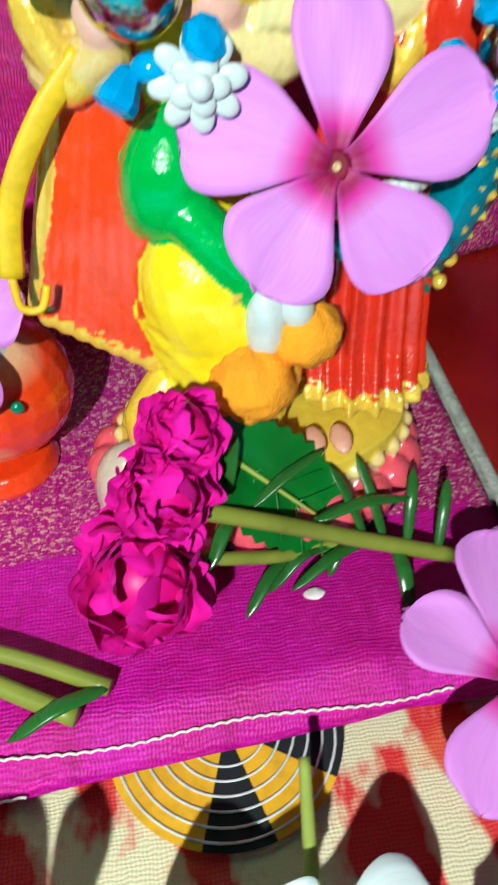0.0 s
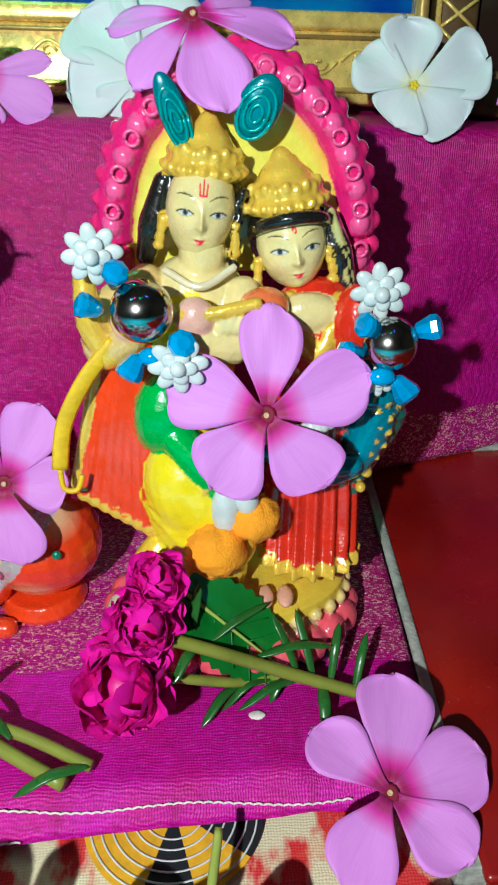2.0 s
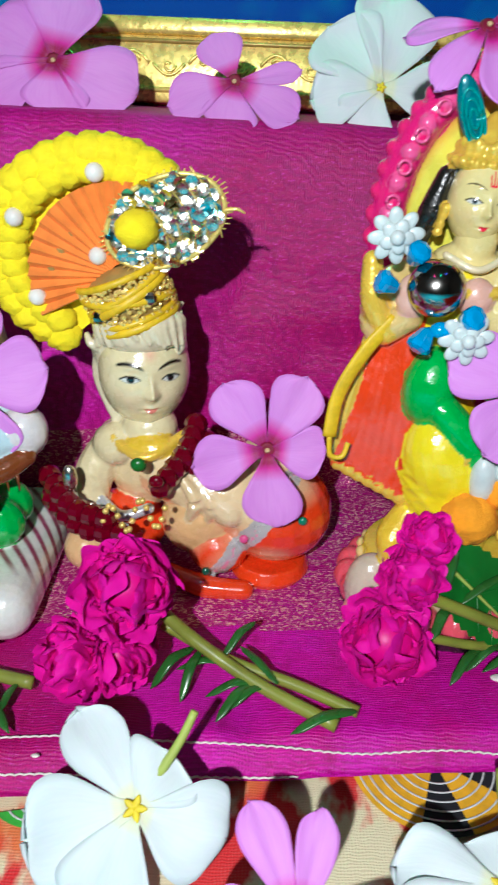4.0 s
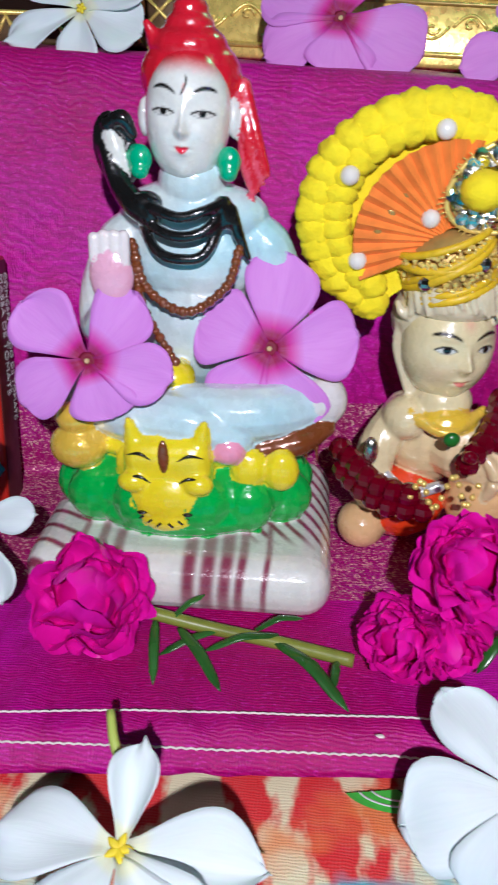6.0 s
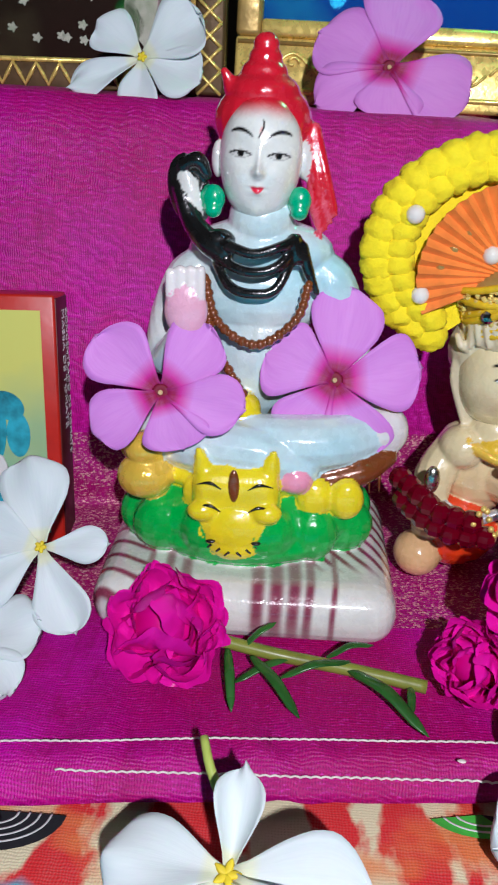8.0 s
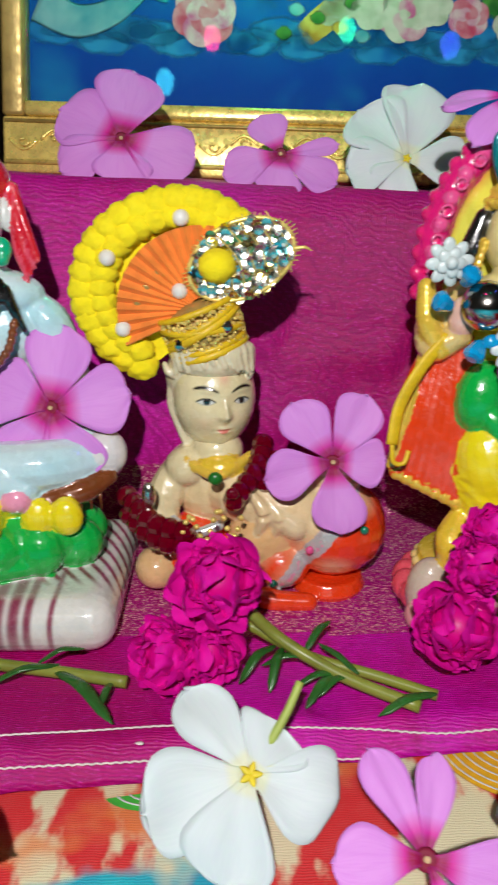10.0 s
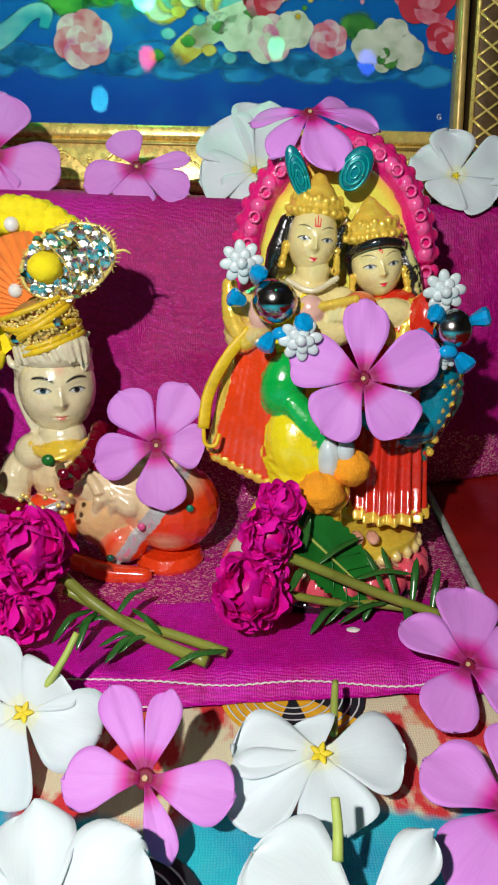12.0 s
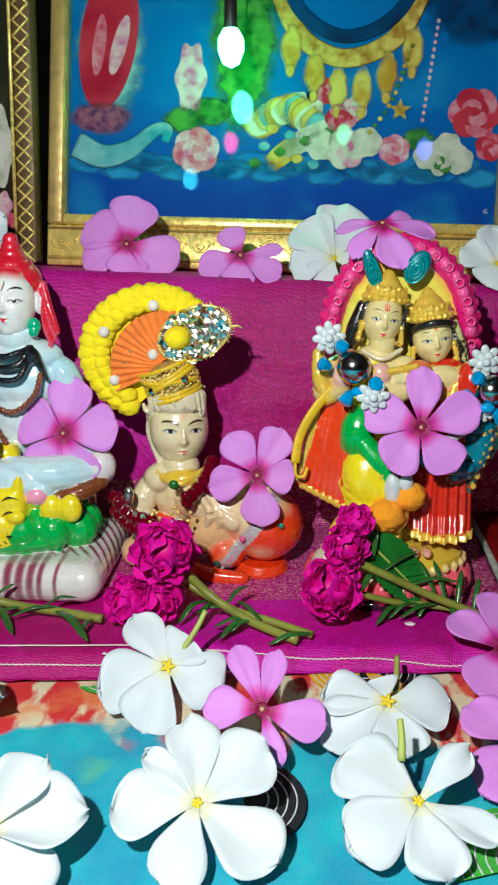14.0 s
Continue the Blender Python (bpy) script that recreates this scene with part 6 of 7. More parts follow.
part("cap", mesh("cap", *moved(lathe([(0.0102, 0.0), (0.0112, 0.003), (0.0118, 0.009), (0.0104, 0.0132), (0.0060, 0.0160)], (0, 0, 0), 28), WRAP), GOLD_DARK), turban, "gold brocade cap")
for z0, z1, r in ((0.0004, 0.0004, 0.0013), (0.0022, 0.0020, 0.0010), (0.0030, 0.0120, 0.0014), (0.0046, 0.0136, 0.0011), (0.0118, 0.0040, 0.0012), (0.0130, 0.0142, 0.0010)):
    part("band", mesh("band", *tube(wound(z0, z1), r, 8, 4), RIBBON), turban, "yellow braid")
brocade, rng = [], random.Random(31)
for i in range(260):
    a, z = math.radians(rng.uniform(180, 362)), rng.uniform(0.001, 0.0135)
    p = WRAP @ Vector(((0.0114 + 0.09 * z) * math.cos(a), (0.0122 + 0.09 * z) * math.sin(a), z))
    brocade.append(ball(tuple(p), (0.0007, 0.0005, 0.0007), 6, 4, (rng.uniform(0, 90), rng.uniform(0, 90), 0)))
tagged(part("brocade", mesh("brocade", *join(*brocade), GOLD, False), turban, "gold sequin brocade"), kind="stuff")
for a, z in ((236, 0.0062), (306, 0.0070)):
    p = WRAP @ Vector((0.0126 * math.cos(math.radians(a)), 0.0132 * math.sin(math.radians(a)), z))
    part("mirror_stone", mesh("mirror_stone", *ball(tuple(p), (0.0019, 0.0010, 0.0019), 8, 6), SILVER, False), turban, "dark faceted mirror stone")
lace = [tube([(-0.0625 + 0.9 * x - 0.42 * z, 0.1258, 0.1155 + 0.42 * x + 0.9 * z) for x, z in ((-0.0100 + 0.0036 * k, -0.0092), (-0.0080 + 0.0036 * k, 0.0), (-0.0110 + 0.0038 * k, 0.0094))], 0.00022, 4, 5) for k in range(7)]
tagged(part("gold_thread", mesh("gold_thread", *join(*lace), GOLD), plume), kind="stuff")
part("tip_thread", mesh("tip_thread", *tube([(-0.0480, 0.1268, 0.1185), (-0.0445, 0.1262, 0.1190), (-0.0425, 0.1262, 0.1180)], (0.0006, 0.0005, 0.0002), 6, 4), GOLD), turban)

necklace = thing("garnet_necklace", "necklace of dark red glass beads on the crawling figurine", "necklace")
for q, r in ((((-0.0560, 0.1260, 0.0600), (-0.0575, 0.1215, 0.0555), (-0.0610, 0.1170, 0.0510), (-0.0650, 0.1130, 0.0470)), 0.0031), (((-0.0530, 0.1250, 0.0550), (-0.0555, 0.1200, 0.0500)), 0.0030),
             (((-0.0980, 0.1210, 0.0450), (-0.0935, 0.1150, 0.0430), (-0.0880, 0.1110, 0.0400), (-0.0800, 0.1085, 0.0390)), 0.0031), (((-0.0970, 0.1180, 0.0400), (-0.0920, 0.1130, 0.0370), (-0.0850, 0.1090, 0.0350), (-0.0760, 0.1075, 0.0350)), 0.0030)):
    for p in spline(q, 2):
        part("bead", mesh("bead", *ball(tuple(p), 1.12 * r, 8, 6), GARNET, False), necklace)
for i in range(18):
    p = (-0.0800 + 0.0010 * i, 0.1060 - 0.0004 * math.sin(i), 0.0400 + 0.0045 * math.sin(i * 0.75) + 0.0002 * i)
    part("gold_bead", mesh("gold_bead", *ball(p, 0.0009, 8, 6), GOLD), necklace, "tiny gold bead")
for c, m, label in (((-0.0705, 0.1115, 0.0545), LEAF, "green glass stone"), ((-0.0655, 0.1095, 0.0505), GARNET, "large garnet drop")):
    part("stone", mesh("stone", *ball(c, (0.0022, 0.0014, 0.0020), 10, 8), m), necklace, label)
part("silver_clasp", mesh("silver_clasp", *ball((-0.0905, 0.1150, 0.0480), (0.0022, 0.0018, 0.0042), 12, 8), SEQUIN), necklace, "silver clasp")


# ---------------------------------------------------------------- picture box on the seat
def flat_part(name, outline, material, parent, y, thick=0.0002, label=""):
    return part(name, mesh(name, *moved(slab(outline, thick), pose(0, y, 0)), material, False), parent, label)


def rect(x0, x1, z0, z1):
    return [(x0, z0), (x1, z0), (x1, z1), (x0, z1)]


def text_part(body, size, m, material, parent):
    cu = bpy.data.curves.new("writing", "FONT")
    cu.body, cu.size, cu.extrude = body, size, 0.00005
    ob = new("raw_writing", cu)
    me = bpy.data.meshes.new_from_object(ob.evaluated_get(bpy.context.evaluated_depsgraph_get()))
    bpy.data.objects.remove(ob)
    me.materials.append(material)
    return part("writing", me, parent, m=m)


def painted_ground(name, low, high, cloud, z0, z1):
    n = Nodes(name, rough=0.6, spec=0.08)
    co = n.co()
    h = n.math("DIVIDE", n.math("SUBTRACT", n.axis(co, 2), z0), z1 - z0)
    h = n.math("ADD", h, n.math("MULTIPLY", n.math("SUBTRACT", n.noise(35, 4), 0.5), 0.5))
    base = n.ramp(h, (0.15, low), (0.75, high))
    n.set(color=n.mix(n.ramp(n.noise(26, 5), (0.52, 0.0), (0.72, 0.8)), base, cloud))
    return n.m


RED_CARD, SKY_BLUE = plain("red_card", (0.55, 0.02, 0.01), 0.35, scale=120), plain("blue_print", (0.03, 0.36, 0.46), 0.4, scale=260, vary=0.75)
DARK_CARD, WHITE_CARD = plain("dark_card", (0.10, 0.01, 0.01), 0.5, scale=160), plain("white_card", (0.75, 0.76, 0.74), 0.35, scale=100)
FIELD = painted_ground("yellow_green_print", (0.10, 0.42, 0.36), (0.66, 0.66, 0.16), (0.50, 0.68, 0.42), 0.0, 0.08)
box = thing("picture_box", "small red carton with a printed picture, leaning on the cloth", "box", at=pose(-0.1993, 0.1280, 0.0105, -9, 0, 3))
part("carton", mesh("carton", *block(-0.058, 0.0, 0.0, 0.014, 0.0, 0.0790, 0.0008), RED_CARD), box)
part("side", mesh("side", *block(-0.0012, 0.0003, 0.0008, 0.0132, 0.001, 0.0780, 0.0002), DARK_CARD), box, "dark printed side")
flat_part("print", rect(-0.0540, -0.0042, 0.005, 0.0745), FIELD, box, -0.0003)
flat_part("print_form", ellipse(-0.026, 0.040, 0.010, 0.018), SKY_BLUE, box, -0.0006)
flat_part("print_form", ellipse(-0.026, 0.064, 0.006, 0.008), SKY_BLUE, box, -0.0006)
flat_part("print_form", ellipse(-0.0155, 0.046, 0.0055, 0.0042, turn=-0.5), SKY_BLUE, box, -0.0008)
flat_part("print_form", ellipse(-0.0125, 0.037, 0.0036, 0.0070), SKY_BLUE, box, -0.0007)
flat_part("print_form", ellipse(-0.022, 0.016, 0.020, 0.010, lobes=5, depth=0.1), SKY_BLUE, box, -0.0007)
text_part("MASSA DE TOMATE", 0.0042, pose(0.0005, 0.0062, 0.0745, 0, 90, 0) @ pose(0, 0, 0, 0, 0, 90) @ pose(0, 0, 0, 0, 0, -90), WHITE_CARD, box)
text_part("CONCENTRADO DE TOMATE", 0.0034, pose(0.0005, 0.0105, 0.0745, 0, 90, 0) @ pose(0, 0, 0, 0, 0, 0), WHITE_CARD, box)
cut = thing("cutout_picture", "white-edged cut-out picture before the carton", "picture", at=pose(-0.2190, 0.1130, 0.0105, -12))
part("card", mesh("card", *slab(ellipse(0, 0.019, 0.010, 0.0195, 40, 7, 0.08), 0.0006), WHITE_CARD, False), cut)
flat_part("print_form", ellipse(0, 0.020, 0.0065, 0.014, 30, 5, 0.1), SKY_BLUE, cut, -0.0003)
flat_part("print_form", ellipse(0.001, 0.006, 0.0075, 0.005), BRONZE, cut, -0.0005)
flat_part("print_form", ellipse(0.002, 0.029, 0.0035, 0.005), ORANGE_SATIN, cut, -0.0005)


# ---------------------------------------------------------------- framed pictures on the ledge
def tinted(name, a, b, scale=140, soft=True):
    n = Nodes(name, rough=0.6, spec=0.08)
    v = n.t.nodes.new("ShaderNodeTexVoronoi")
    v.inputs["Scale"].default_value = scale * 2
    n.put(v.inputs["Vector"], n.co())
    n.set(color=n.mix(n.ramp(n.math("ADD", n.math("MULTIPLY", n.noise(scale, 5), 0.85), n.math("MULTIPLY", v.outputs[0], 0.15)), (0.36, 0.0), (0.60, 1.0)), a, b))
    if soft:
        g = n.t.nodes.new("ShaderNodeMapping")
        n.put(g.inputs["Vector"], n.co("Generated"))
        g.inputs["Location"].default_value, g.inputs["Scale"].default_value = (-1, 0, -1), (2, 0, 2)
        far = n.t.nodes.new("ShaderNodeVectorMath")
        far.operation = "LENGTH"
        n.put(far.inputs[0], g.outputs[0])
        reach = n.math("ADD", far.outputs["Value"], n.math("MULTIPLY", n.math("SUBTRACT", n.noise(160, 4), 0.5), 0.5))
        n.put(n.b.inputs["Alpha"], n.ramp(reach, (0.55, 1.0), (0.86, 0.0)))
    return n.m


P_BLUE = painted_ground("blue_painted_ground", (0.000, 0.044, 0.300), (0.000, 0.120, 0.360), (0.010, 0.210, 0.440), 0.02, 0.12)
P_BROWN = painted_ground("brown_painted_ground", (0.020, 0.007, 0.005), (0.017, 0.019, 0.008), (0.061, 0.048, 0.024), 0.0, 0.10)
P_ROSE, P_PINK, P_RED = tinted("rose_paint", (0.490, 0.041, 0.095), (0.558, 0.231, 0.272), 140, False), tinted("pink_paint", (0.490, 0.109, 0.245), (0.578, 0.408, 0.422), 140, False), tinted("crimson_paint", (0.340, 0.007, 0.027), (0.449, 0.034, 0.054), 40, False)
P_LEAF_GLOW, P_GOLD, P_CREAM = tinted("leaf_and_glow_paint", (0.007, 0.095, 0.020), (0.068, 0.245, 0.041)), tinted("ochre_paint", (0.408, 0.218, 0.020), (0.558, 0.449, 0.095), 90), tinted("cream_paint", (0.340, 0.381, 0.272), (0.544, 0.544, 0.449), 140, False)
S_AQUA, S_GOLD, S_NAVY = tinted("aqua_brush", (0.014, 0.245, 0.313), (0.204, 0.435, 0.449), 60, False), tinted("ochre_brush", (0.30, 0.15, 0.015), (0.558, 0.42, 0.095), 160, False), tinted("navy_brush", (0.000, 0.014, 0.054), (0.000, 0.054, 0.163), 60, False)
P_HAZE = tinted("blue_haze_paint", (0.002, 0.11, 0.36), (0.02, 0.24, 0.46), 60)
P_AQUA, P_VIOLET, P_NAVY = tinted("aqua_paint", (0.014, 0.245, 0.313), (0.204, 0.435, 0.449), 60), tinted("violet_paint", (0.068, 0.020, 0.095), (0.286, 0.095, 0.136), 260), tinted("navy_paint", (0.000, 0.014, 0.054), (0.000, 0.054, 0.163), 60)


def lattice_strip(x0, x1, z0, z1, y, cell=0.0075, r=0.0006):
    """Crossed cords of a gilt lattice on an upright strip."""
    pieces, z = [], z0
    while z + cell <= z1:
        pieces.append(tube([(x0, y, z), (x1, y - 0.0006, z + cell)], r, 6, 3))
        pieces.append(tube([(x1, y, z), (x0, y - 0.0006, z + cell)], r, 6, 3))
        z += cell
    return join(*pieces)


def scroll_row(x0, x1, z, y, step=0.0125, r=0.0006, h=0.0042):
    """A running scroll moulding."""
    pieces, x, k = [], x0, 0
    while x + step <= x1:
        s = 1 if k % 2 else -1
        pts = [(x + step * (0.05 + 0.9 * t), y, z + s * h * math.sin(math.pi * t) * 0.9) for t in np.linspace(0, 1, 7)]
        curl = [(x + step * 0.5 + (0.0026 - 0.0004 * i) * math.cos(1.1 * i), y - 0.0003, z + s * 0.0006 + (0.0024 - 0.0004 * i) * math.sin(1.1 * i) * s) for i in range(6)]
        pieces += [tube(pts, r, 6, 2), tube(curl, r * 0.9, 6, 2)]
        x, k = x + step, k + 1
    return join(*pieces)


# large picture in the middle
big = thing("framed_picture", "large gilt-framed blue painting of roses and jewels behind glass", "picture", "framed pictures", pose(-0.0340, 0.2270, 0.1365, -10.8, 1.7, 0))
XL, XR, ZB, ZT = -0.1135, 0.1165, 0.0270, 0.30
part("rail", mesh("rail", *block(XL - 0.009, XR + 0.004, 0.0, 0.010, 0.0, ZB - 0.0055, 0.0012), GOLD), big, "gilt bottom rail")
part("lip", mesh("lip", *block(XL, XR, -0.0018, 0.008, ZB - 0.0055, ZB, 0.0012), GOLD), big, "bright gilt lip")
part("rail", mesh("rail", *block(XL - 0.009, XL, -0.001, 0.010, ZB - 0.0055, ZT, 0.0015), GOLD_DARK), big, "dull gilt side rail")
part("rail", mesh("rail", *block(XR, XR + 0.004, -0.001, 0.010, ZB - 0.0055, ZT, 0.0015), GOLD_DARK), big, "dull gilt side rail")
part("rail", mesh("rail", *block(XL - 0.009, XR + 0.004, -0.001, 0.010, ZT, ZT + 0.02, 0.0015), GOLD), big, "gilt top rail")
part("scrollwork", mesh("scrollwork", *scroll_row(XL - 0.007, XR + 0.002, 0.0125, -0.0004), GOLD), big, "gilt scroll moulding")
part("moulding", mesh("moulding", *tube([(XL - 0.008, -0.0004, 0.0040), (XR + 0.003, -0.0004, 0.0040)], 0.0009, 8, 2), GOLD), big)
part("moulding", mesh("moulding", *tube([(XL - 0.008, -0.0004, 0.0195), (XR + 0.003, -0.0004, 0.0195)], 0.0007, 8, 2), GOLD_DARK), big)
art = part("painting", mesh("painting", *block(XL - 0.001, XR + 0.001, 0.0085, 0.0095, ZB - 0.002, ZT + 0.002, 0), P_BLUE, False), big, "painting on deep blue ground")


def dab(x, z, rx, rz, material, layer=1, lobes=0, depth=0.0, turn=0.0, k=36):
    """One flat stroke of paint; strokes with feathered rims are a little larger."""
    grow = 1.22 if material in (P_LEAF_GLOW, P_GOLD, P_AQUA, P_VIOLET, P_NAVY, P_HAZE) else 1.0
    y = 0.0085 - 0.00025 * layer
    rim = [(p, y, q) for p, q in ellipse(x, z, grow * rx, grow * rz, k, lobes, depth, turn)]
    return part("painted_form", mesh("painted_form", rim, [tuple(range(k))], material, False), art)


def painted_rose(x, z, r, outer, inner, layer=2):
    for k in range(6):
        a = k * 1.047 + x * 90
        dab(x + 0.55 * r * math.cos(a), z + 0.50 * r * math.sin(a), 0.52 * r, 0.44 * r, outer if k % 2 else inner, layer + 0.2 * k, turn=a + 1.2, k=20)
    for k in range(4):
        a = k * 1.571 + 0.6 + x * 60
        dab(x + 0.26 * r * math.cos(a), z + 0.24 * r * math.sin(a), 0.36 * r, 0.28 * r, inner if k % 2 else outer, layer + 1.4 + 0.2 * k, turn=a + 1.2, k=18)
    dab(x, z + 0.04 * r, 0.20 * r, 0.17 * r, outer, layer + 2.4, 3, 0.12, k=18)


# coordinates on the painting, from the frame's own foot
dab(-0.092, 0.118, 0.0185, 0.038, P_AQUA, 2, turn=-0.12)
dab(-0.093, 0.122, 0.0155, 0.038, P_RED, 3, turn=-0.12)
dab(-0.098, 0.118, 0.0035, 0.016, P_ROSE, 4, turn=-0.1)
dab(-0.087, 0.118, 0.0040, 0.016, P_PINK, 4, turn=-0.25)
dab(-0.097, 0.0800, 0.0165, 0.0085, P_VIOLET, 3, 9, 0.06)
part("painted_form", mesh("painted_form", *tube([(-0.1100, 0.0080, 0.0660), (-0.0950, 0.0080, 0.0600), (-0.0800, 0.0080, 0.0640), (-0.0670, 0.0080, 0.0740), (-0.0600, 0.0080, 0.0745), (-0.0610, 0.0080, 0.0680)], (0.0070, 0.0064, 0.0050, 0.0035, 0.0030, 0.0022), 10, 8, 0.05, (0, 1, 0)), S_AQUA), art)
painted_rose(-0.0440, 0.0640, 0.0130, P_ROSE, P_PINK)
dab(-0.052, 0.0800, 0.0110, 0.0070, P_LEAF_GLOW, 1, 5, 0.2)
dab(-0.036, 0.0850, 0.0100, 0.0080, P_LEAF_GLOW, 1, 6, 0.2)
dab(-0.0480, 0.1020, 0.0080, 0.0180, P_PINK, 1, 6, 0.12)
# the green bulb's glow, put into the picture as a tall feathered dab
dab(-0.0200, 0.1250, 0.0170, 0.0500, P_LEAF_GLOW, 1, 8, 0.10)
for k in range(14):
    u = k / 13
    dab(-0.0090 + 0.030 * u, 0.0700 + 0.0170 * math.sin(0.5 + 2.2 * u), 0.0120 - 0.003 * u, 0.0060, (P_GOLD, P_CREAM, P_GOLD, P_AQUA, P_GOLD)[k % 5], 2 + 0.05 * k, 3, 0.12, 0.4 + 0.7 * u)
for k in range(10):
    dab(-0.0120 + 0.0045 * k, 0.0580 + 0.0030 * ((3 * k) % 7), 0.0030, 0.0024, (P_LEAF_GLOW, P_AQUA, P_GOLD)[k % 3], 3.2, 4, 0.2)
for k in range(22):
    dab(-0.105 + 0.0100 * k, 0.0560 + 0.0035 * math.sin(2.3 * k), 0.0120, 0.0050, P_HAZE, 0.8, 5, 0.15)
dab(0.0160, 0.0720, 0.0180, 0.0055, P_CREAM, 3, 3, 0.1, 0.55)
dab(0.0040, 0.0640, 0.0150, 0.0045, P_GOLD, 3, 0, 0, 0.7)
painted_rose(0.0240, 0.0960, 0.0075, P_RED, P_ROSE)
painted_rose(0.0330, 0.0820, 0.0085, P_ROSE, P_RED, 3)
for x, z, r in ((0.0230, 0.0680, 0.0085), (0.0360, 0.0660, 0.0110), (0.0470, 0.0700, 0.0085), (0.0400, 0.0870, 0.0070)):
    painted_rose(x, z, r, P_CREAM if r > 0.0080 else P_PINK, P_PINK if r > 0.0105 else P_CREAM, 3)
painted_rose(0.0620, 0.0665, 0.0085, P_ROSE, P_PINK)
dab(0.0740, 0.0720, 0.0080, 0.0060, P_LEAF_GLOW, 1, 5, 0.2)
for x, z, r in ((0.0800, 0.0640, 0.0080), (0.0900, 0.0690, 0.0075), (0.0960, 0.0620, 0.0080), (0.0860, 0.0600, 0.0070)):
    painted_rose(x, z, r, P_CREAM, P_LEAF_GLOW if r < 0.0072 else P_CREAM, 2)
painted_rose(0.1030, 0.0860, 0.0140, P_RED, P_ROSE, 3)
painted_rose(0.1120, 0.0690, 0.0080, P_RED, P_ROSE, 3)
for k in range(6):
    a = k / 5
    dab(0.0050 + 0.064 * a, 0.1180 - 0.022 * math.sin(math.pi * a), 0.0050, 0.0105, P_GOLD, 4, 4, 0.15)
    dab(0.0050 + 0.064 * a, 0.1060 - 0.022 * math.sin(math.pi * a), 0.0024, 0.0036, P_GOLD, 5)
part("painted_form", mesh("painted_form", *tube([(-0.004, 0.0078, 0.150), (0.010, 0.0078, 0.124), (0.034, 0.0078, 0.113), (0.060, 0.0078, 0.124), (0.074, 0.0078, 0.150)], 0.0050, 10, 8, 0.05, (0, 1, 0)), S_GOLD), art)
part("painted_form", mesh("painted_form", *tube([(-0.004, 0.0076, 0.158), (0.012, 0.0076, 0.134), (0.034, 0.0076, 0.124), (0.058, 0.0076, 0.134), (0.074, 0.0076, 0.158)], 0.0036, 10, 8, 0.05, (0, 1, 0)), S_NAVY), art)
dab(0.1000, 0.1500, 0.0300, 0.0300, P_NAVY, 1, 5, 0.08)
flat_part("painted_form", [(0.0640 + (0.0060 if i % 2 == 0 else 0.0026) * math.cos(0.6283 * i + 0.3), 0.0870 + (0.0060 if i % 2 == 0 else 0.0026) * math.sin(0.6283 * i + 0.3)) for i in range(10)], S_GOLD, art, 0.0076)
for k in range(15):
    dab(0.0460 + 0.0018 * k + 0.003 * math.sin(k * 0.3), 0.0720 + 0.0034 * k, 0.0014, 0.0014, P_GOLD if k % 2 else P_LEAF_GLOW, 4, k=10)
    dab(0.0760 + 0.0004 * k, 0.0820 + 0.0036 * k, 0.0010, 0.0012, P_PINK, 4, k=10)
text_part("G", 0.0032, pose(0.1105, 0.0078, 0.0345, 90, 0, 0), WHITE_CARD, art)
glass = part("pane", mesh("pane", *block(XL, XR, 0.0030, 0.0042, ZB - 0.001, ZT, 0), GLASS, False), big, "clear picture glass")
glass.visible_shadow = False

# picture beside it, with a gilt lattice
small = thing("framed_picture", "dark painting in a gilt lattice frame", "picture", "framed pictures", pose(-0.1590, 0.2210, 0.1415, -6, 0.6, 0))
part("rail", mesh("rail", *block(-0.0105, 0.0, 0.0, 0.010, 0.0, 0.26, 0.0012), BRONZE), small, "bronze side rail")
part("lattice", mesh("lattice", *lattice_strip(-0.0095, -0.0012, 0.0, 0.26, -0.0004), GOLD), small, "gilt lattice")
part("rail", mesh("rail", *block(-0.1700, -0.0106, 0.0, 0.010, 0.0, 0.0100, 0.0010), BRONZE), small, "bronze bottom rail")
zig = [(-0.0120 - 0.0042 * i, -0.0006, 0.0015 + 0.0070 * (i % 2)) for i in range(38)]
part("zigzag", mesh("zigzag", *tube(zig, 0.0008, 6, 2), GOLD), small, "gilt zigzag moulding")
part("moulding", mesh("moulding", *tube([(-0.168, -0.0002, 0.0095), (-0.0110, -0.0002, 0.0095)], 0.0009, 6, 2), GOLD), small)
part("moulding", mesh("moulding", *tube([(-0.0112, -0.0002, 0.010), (-0.0112, -0.0002, 0.26)], 0.0010, 6, 2), GOLD), small)
art2 = part("painting", mesh("painting", *block(-0.1690, -0.0107, 0.0060, 0.0070, 0.0101, 0.258, 0), P_BROWN, False), small)
rng = random.Random(5)
for i in range(26):
    x, z = rng.uniform(-0.105, -0.045), rng.uniform(0.014, 0.040)
    flat_part("painted_form", ellipse(x, z, 0.0016, 0.0014, 14, 5, 0.35), P_CREAM, art2, 0.0057)
for x, z, rx, rz, m in ((-0.036, 0.022, 0.006, 0.010, P_LEAF_GLOW), (-0.030, 0.030, 0.007, 0.014, P_CREAM), (-0.022, 0.060, 0.009, 0.020, P_CREAM), (-0.020, 0.030, 0.005, 0.007, P_PINK), (-0.030, 0.090, 0.010, 0.018, P_LEAF_GLOW), (-0.016, 0.022, 0.003, 0.004, P_ROSE)):
    flat_part("painted_form", ellipse(x, z, rx, rz, 30, 5, 0.12), m, art2, 0.0055)
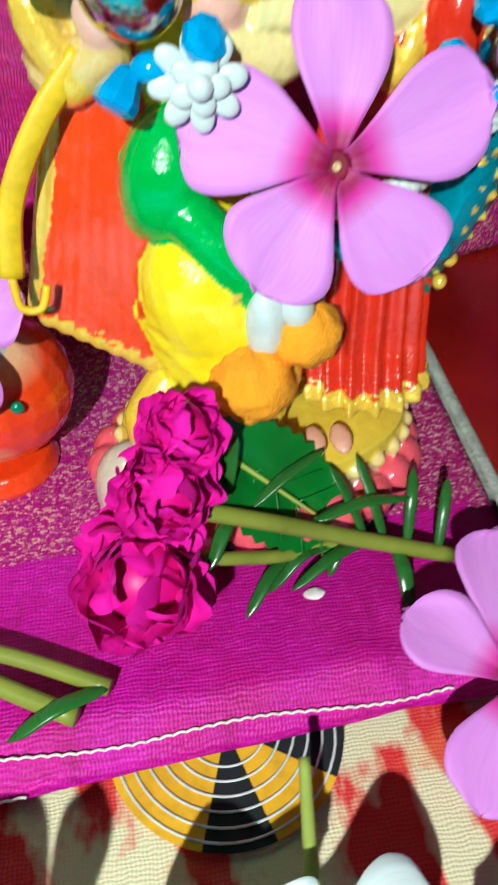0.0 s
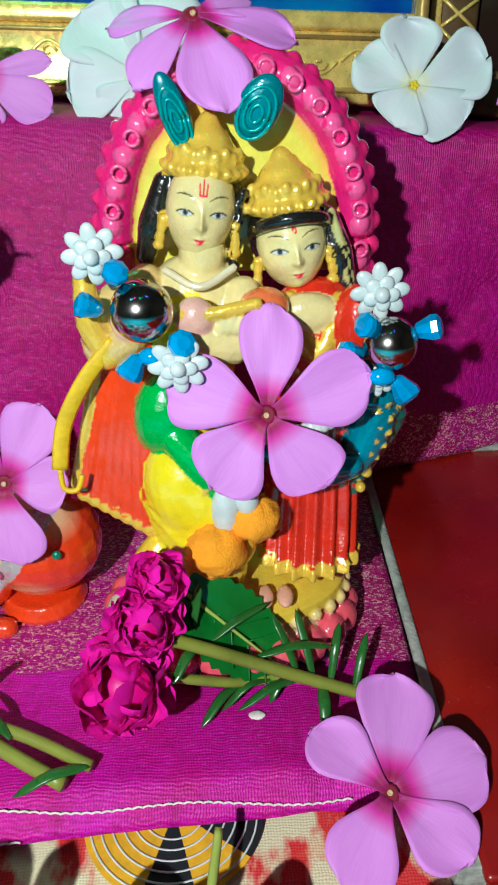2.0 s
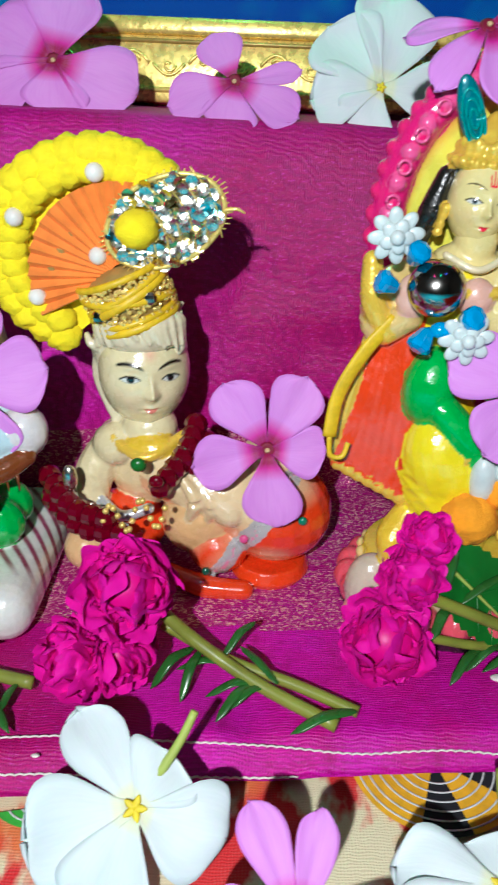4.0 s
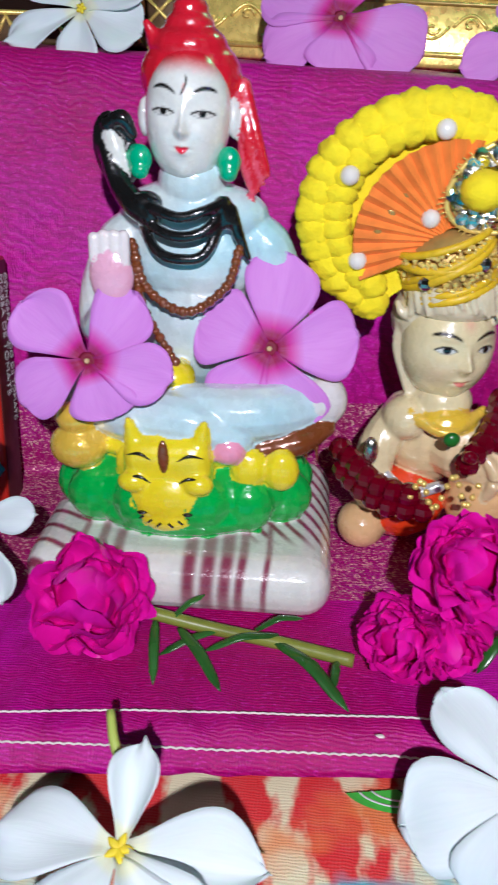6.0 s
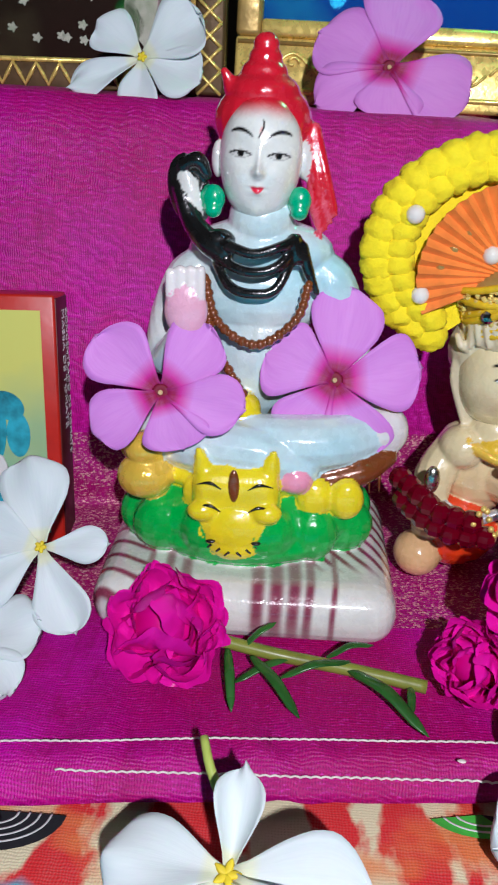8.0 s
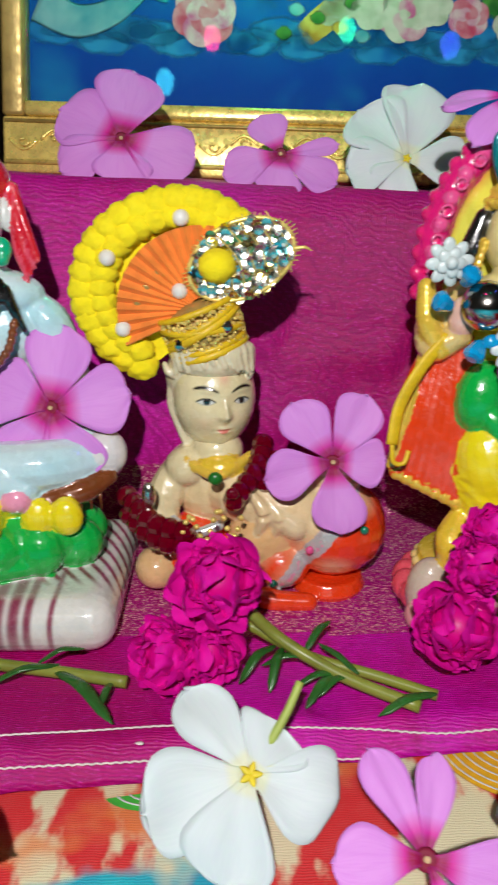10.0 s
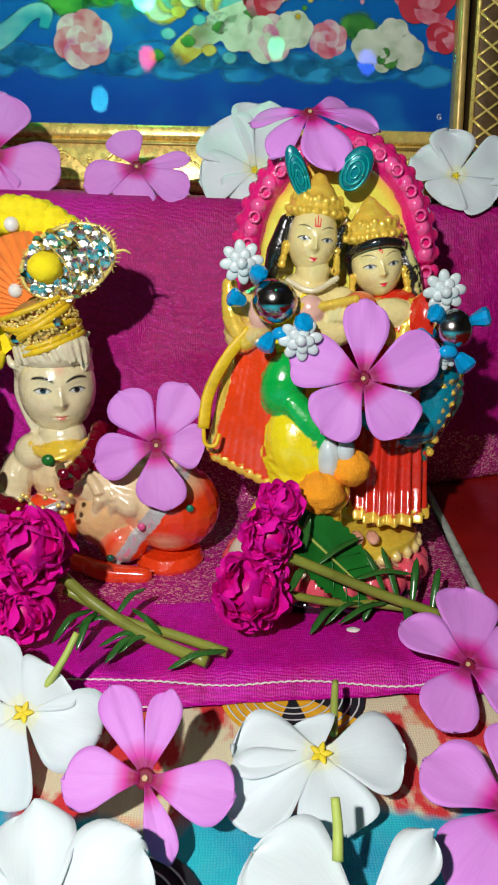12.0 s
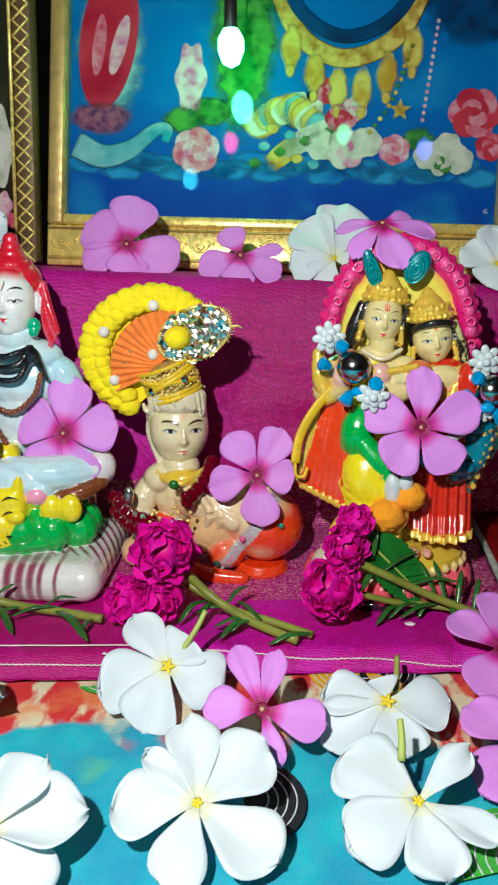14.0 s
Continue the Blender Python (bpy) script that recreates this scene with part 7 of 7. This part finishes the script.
pane = part("pane", mesh("pane", *block(-0.1690, -0.0107, 0.0020, 0.0030, 0.0101, 0.258, 0), GLASS, False), small, "clear picture glass")
pane.visible_shadow = False

side = thing("framed_picture", "dark painting in a wide gilt lattice frame", "picture", "framed pictures", pose(0.0878, 0.2250, 0.1305, -9, 2.2, 0))
part("rail", mesh("rail", *block(0.0, 0.0140, 0.0, 0.010, 0.0, 0.26, 0.0012), BRONZE), side, "bronze side rail")
part("lattice", mesh("lattice", *lattice_strip(0.0012, 0.0128, 0.0, 0.26, -0.0004, 0.0085), GOLD), side, "gilt lattice")
part("moulding", mesh("moulding", *tube([(0.0006, -0.0006, 0.0), (0.0006, -0.0006, 0.26)], 0.0010, 6, 2), GOLD), side)
part("rail", mesh("rail", *block(0.0141, 0.17, 0.0, 0.010, 0.0, 0.0140, 0.0012), BRONZE), side, "bronze bottom rail")
part("painting", mesh("painting", *block(0.0141, 0.169, 0.0060, 0.0070, 0.0141, 0.258, 0), P_BROWN, False), side)

# ---------------------------------------------------------------- coloured lamps on a cable
string = thing("led_string", "string of small coloured bulbs on a black cable", "lamp")
part("cable", mesh("cable", *tube([(-0.30, 0.16, 0.42), (-0.14, 0.19, 0.36), (-0.056, 0.212, 0.285), (0.02, 0.19, 0.36), (0.12, 0.10, 0.42), (0.05, 0.04, 0.40), (-0.078, 0.002, 0.375), (-0.20, -0.02, 0.42)], 0.0011, 8, 10), BLACK), string)
for c, col, power in (((-0.0535, 0.2100, 0.2430), (0.06, 1.0, 0.40), 90.0), ((-0.0780, 0.0000, 0.3330), (1.0, 0.02, 0.25), 16.0), ((0.0200, 0.0000, 0.3400), (0.02, 1.0, 0.45), 16.0), ((0.0800, 0.0500, 0.3000), (0.05, 0.10, 1.0), 14.0), ((-0.1100, 0.0200, 0.2900), (0.05, 0.7, 1.0), 14.0)):
    bulb = part("bulb", mesh("bulb", *lathe([(0.0005, -0.0105), (0.0040, -0.0088), (0.0062, -0.0030), (0.0060, 0.0020), (0.0036, 0.0060)], c, 20), glowing("glow_" + str(len(bpy.data.materials)), col, power)), string, "small glowing bulb")
    part("socket", mesh("socket", *lathe([(0.0032, 0.0046), (0.0034, 0.0050), (0.0030, 0.0180), (0.0012, 0.0210)], c, 16), BLACK), bulb)
    part("wire", mesh("wire", *tube([(c[0], c[1], c[2] + 0.020), (c[0] + 0.001, c[1] + 0.001, c[2] + 0.045), (c[0] + 0.004, c[1] + 0.002, c[2] + 0.09)], 0.0009, 6, 5), BLACK), bulb)

# ---------------------------------------------------------------- printed fans on the cotton
FAN_YELLOW, FAN_BLACK, FAN_WHITE, FAN_GREEN = plain("yellow_print", (0.80, 0.42, 0.01), 0.8, scale=500), plain("black_print", (0.006, 0.008, 0.012), 0.8, scale=500), plain("white_print", (0.66, 0.68, 0.66), 0.8, scale=500), plain("green_print", (0.05, 0.42, 0.04), 0.8, scale=500)


def printed_fan(cx, cy, r, a0, a1, wedges, lines, squash=0.85):
    """A flat printed fan: wedges (from, to, cloth colour) and ring lines across it."""
    f = thing("printed_fan", "printed fan motif with ringed wedges on the cotton cloth", "motif", kind="structure")
    for w0, w1, m in wedges:
        ang = np.linspace(math.radians(w0), math.radians(w1), 14)
        vs = [(cx, cy, 0.0006)] + [(cx + r * math.cos(a), cy + squash * r * math.sin(a), 0.0006) for a in ang]
        part("wedge", mesh("wedge", vs, [(0, i, i + 1) for i in range(1, 14)], m, False), f)
    for q in lines:
        pts = [(cx + q * r * math.cos(a), cy + squash * q * r * math.sin(a), 0.0008) for a in np.linspace(math.radians(a0), math.radians(a1), 10)]
        part("ring_line", mesh("ring_line", *tube(pts, 0.00026, 5, 3, 0.3), FAN_WHITE), f)


printed_fan(0.0060, 0.0640, 0.0205, 178, 362, ((178, 252, FAN_YELLOW), (252, 286, FAN_BLACK), (286, 326, FAN_YELLOW), (326, 362, FAN_BLACK)), (0.34, 0.46, 0.58, 0.70, 0.82, 0.93), 1.0)
printed_fan(-0.0330, -0.0060, 0.0180, -70, 70, ((-70, 70, FAN_BLACK),), (0.4, 0.55, 0.7, 0.85), 1.0)
printed_fan(0.0420, -0.0240, 0.0220, 20, 200, ((20, 200, FAN_GREEN),), (0.4, 0.52, 0.64, 0.76, 0.88), 0.9)
printed_fan(-0.1900, 0.0400, 0.0160, 180, 360, ((180, 360, FAN_BLACK),), (0.35, 0.5, 0.65, 0.8), 0.6)
printed_fan(-0.0840, 0.0480, 0.0120, 200, 350, ((200, 300, FAN_GREEN), (300, 350, FAN_BLACK)), (0.5, 0.75), 0.5)
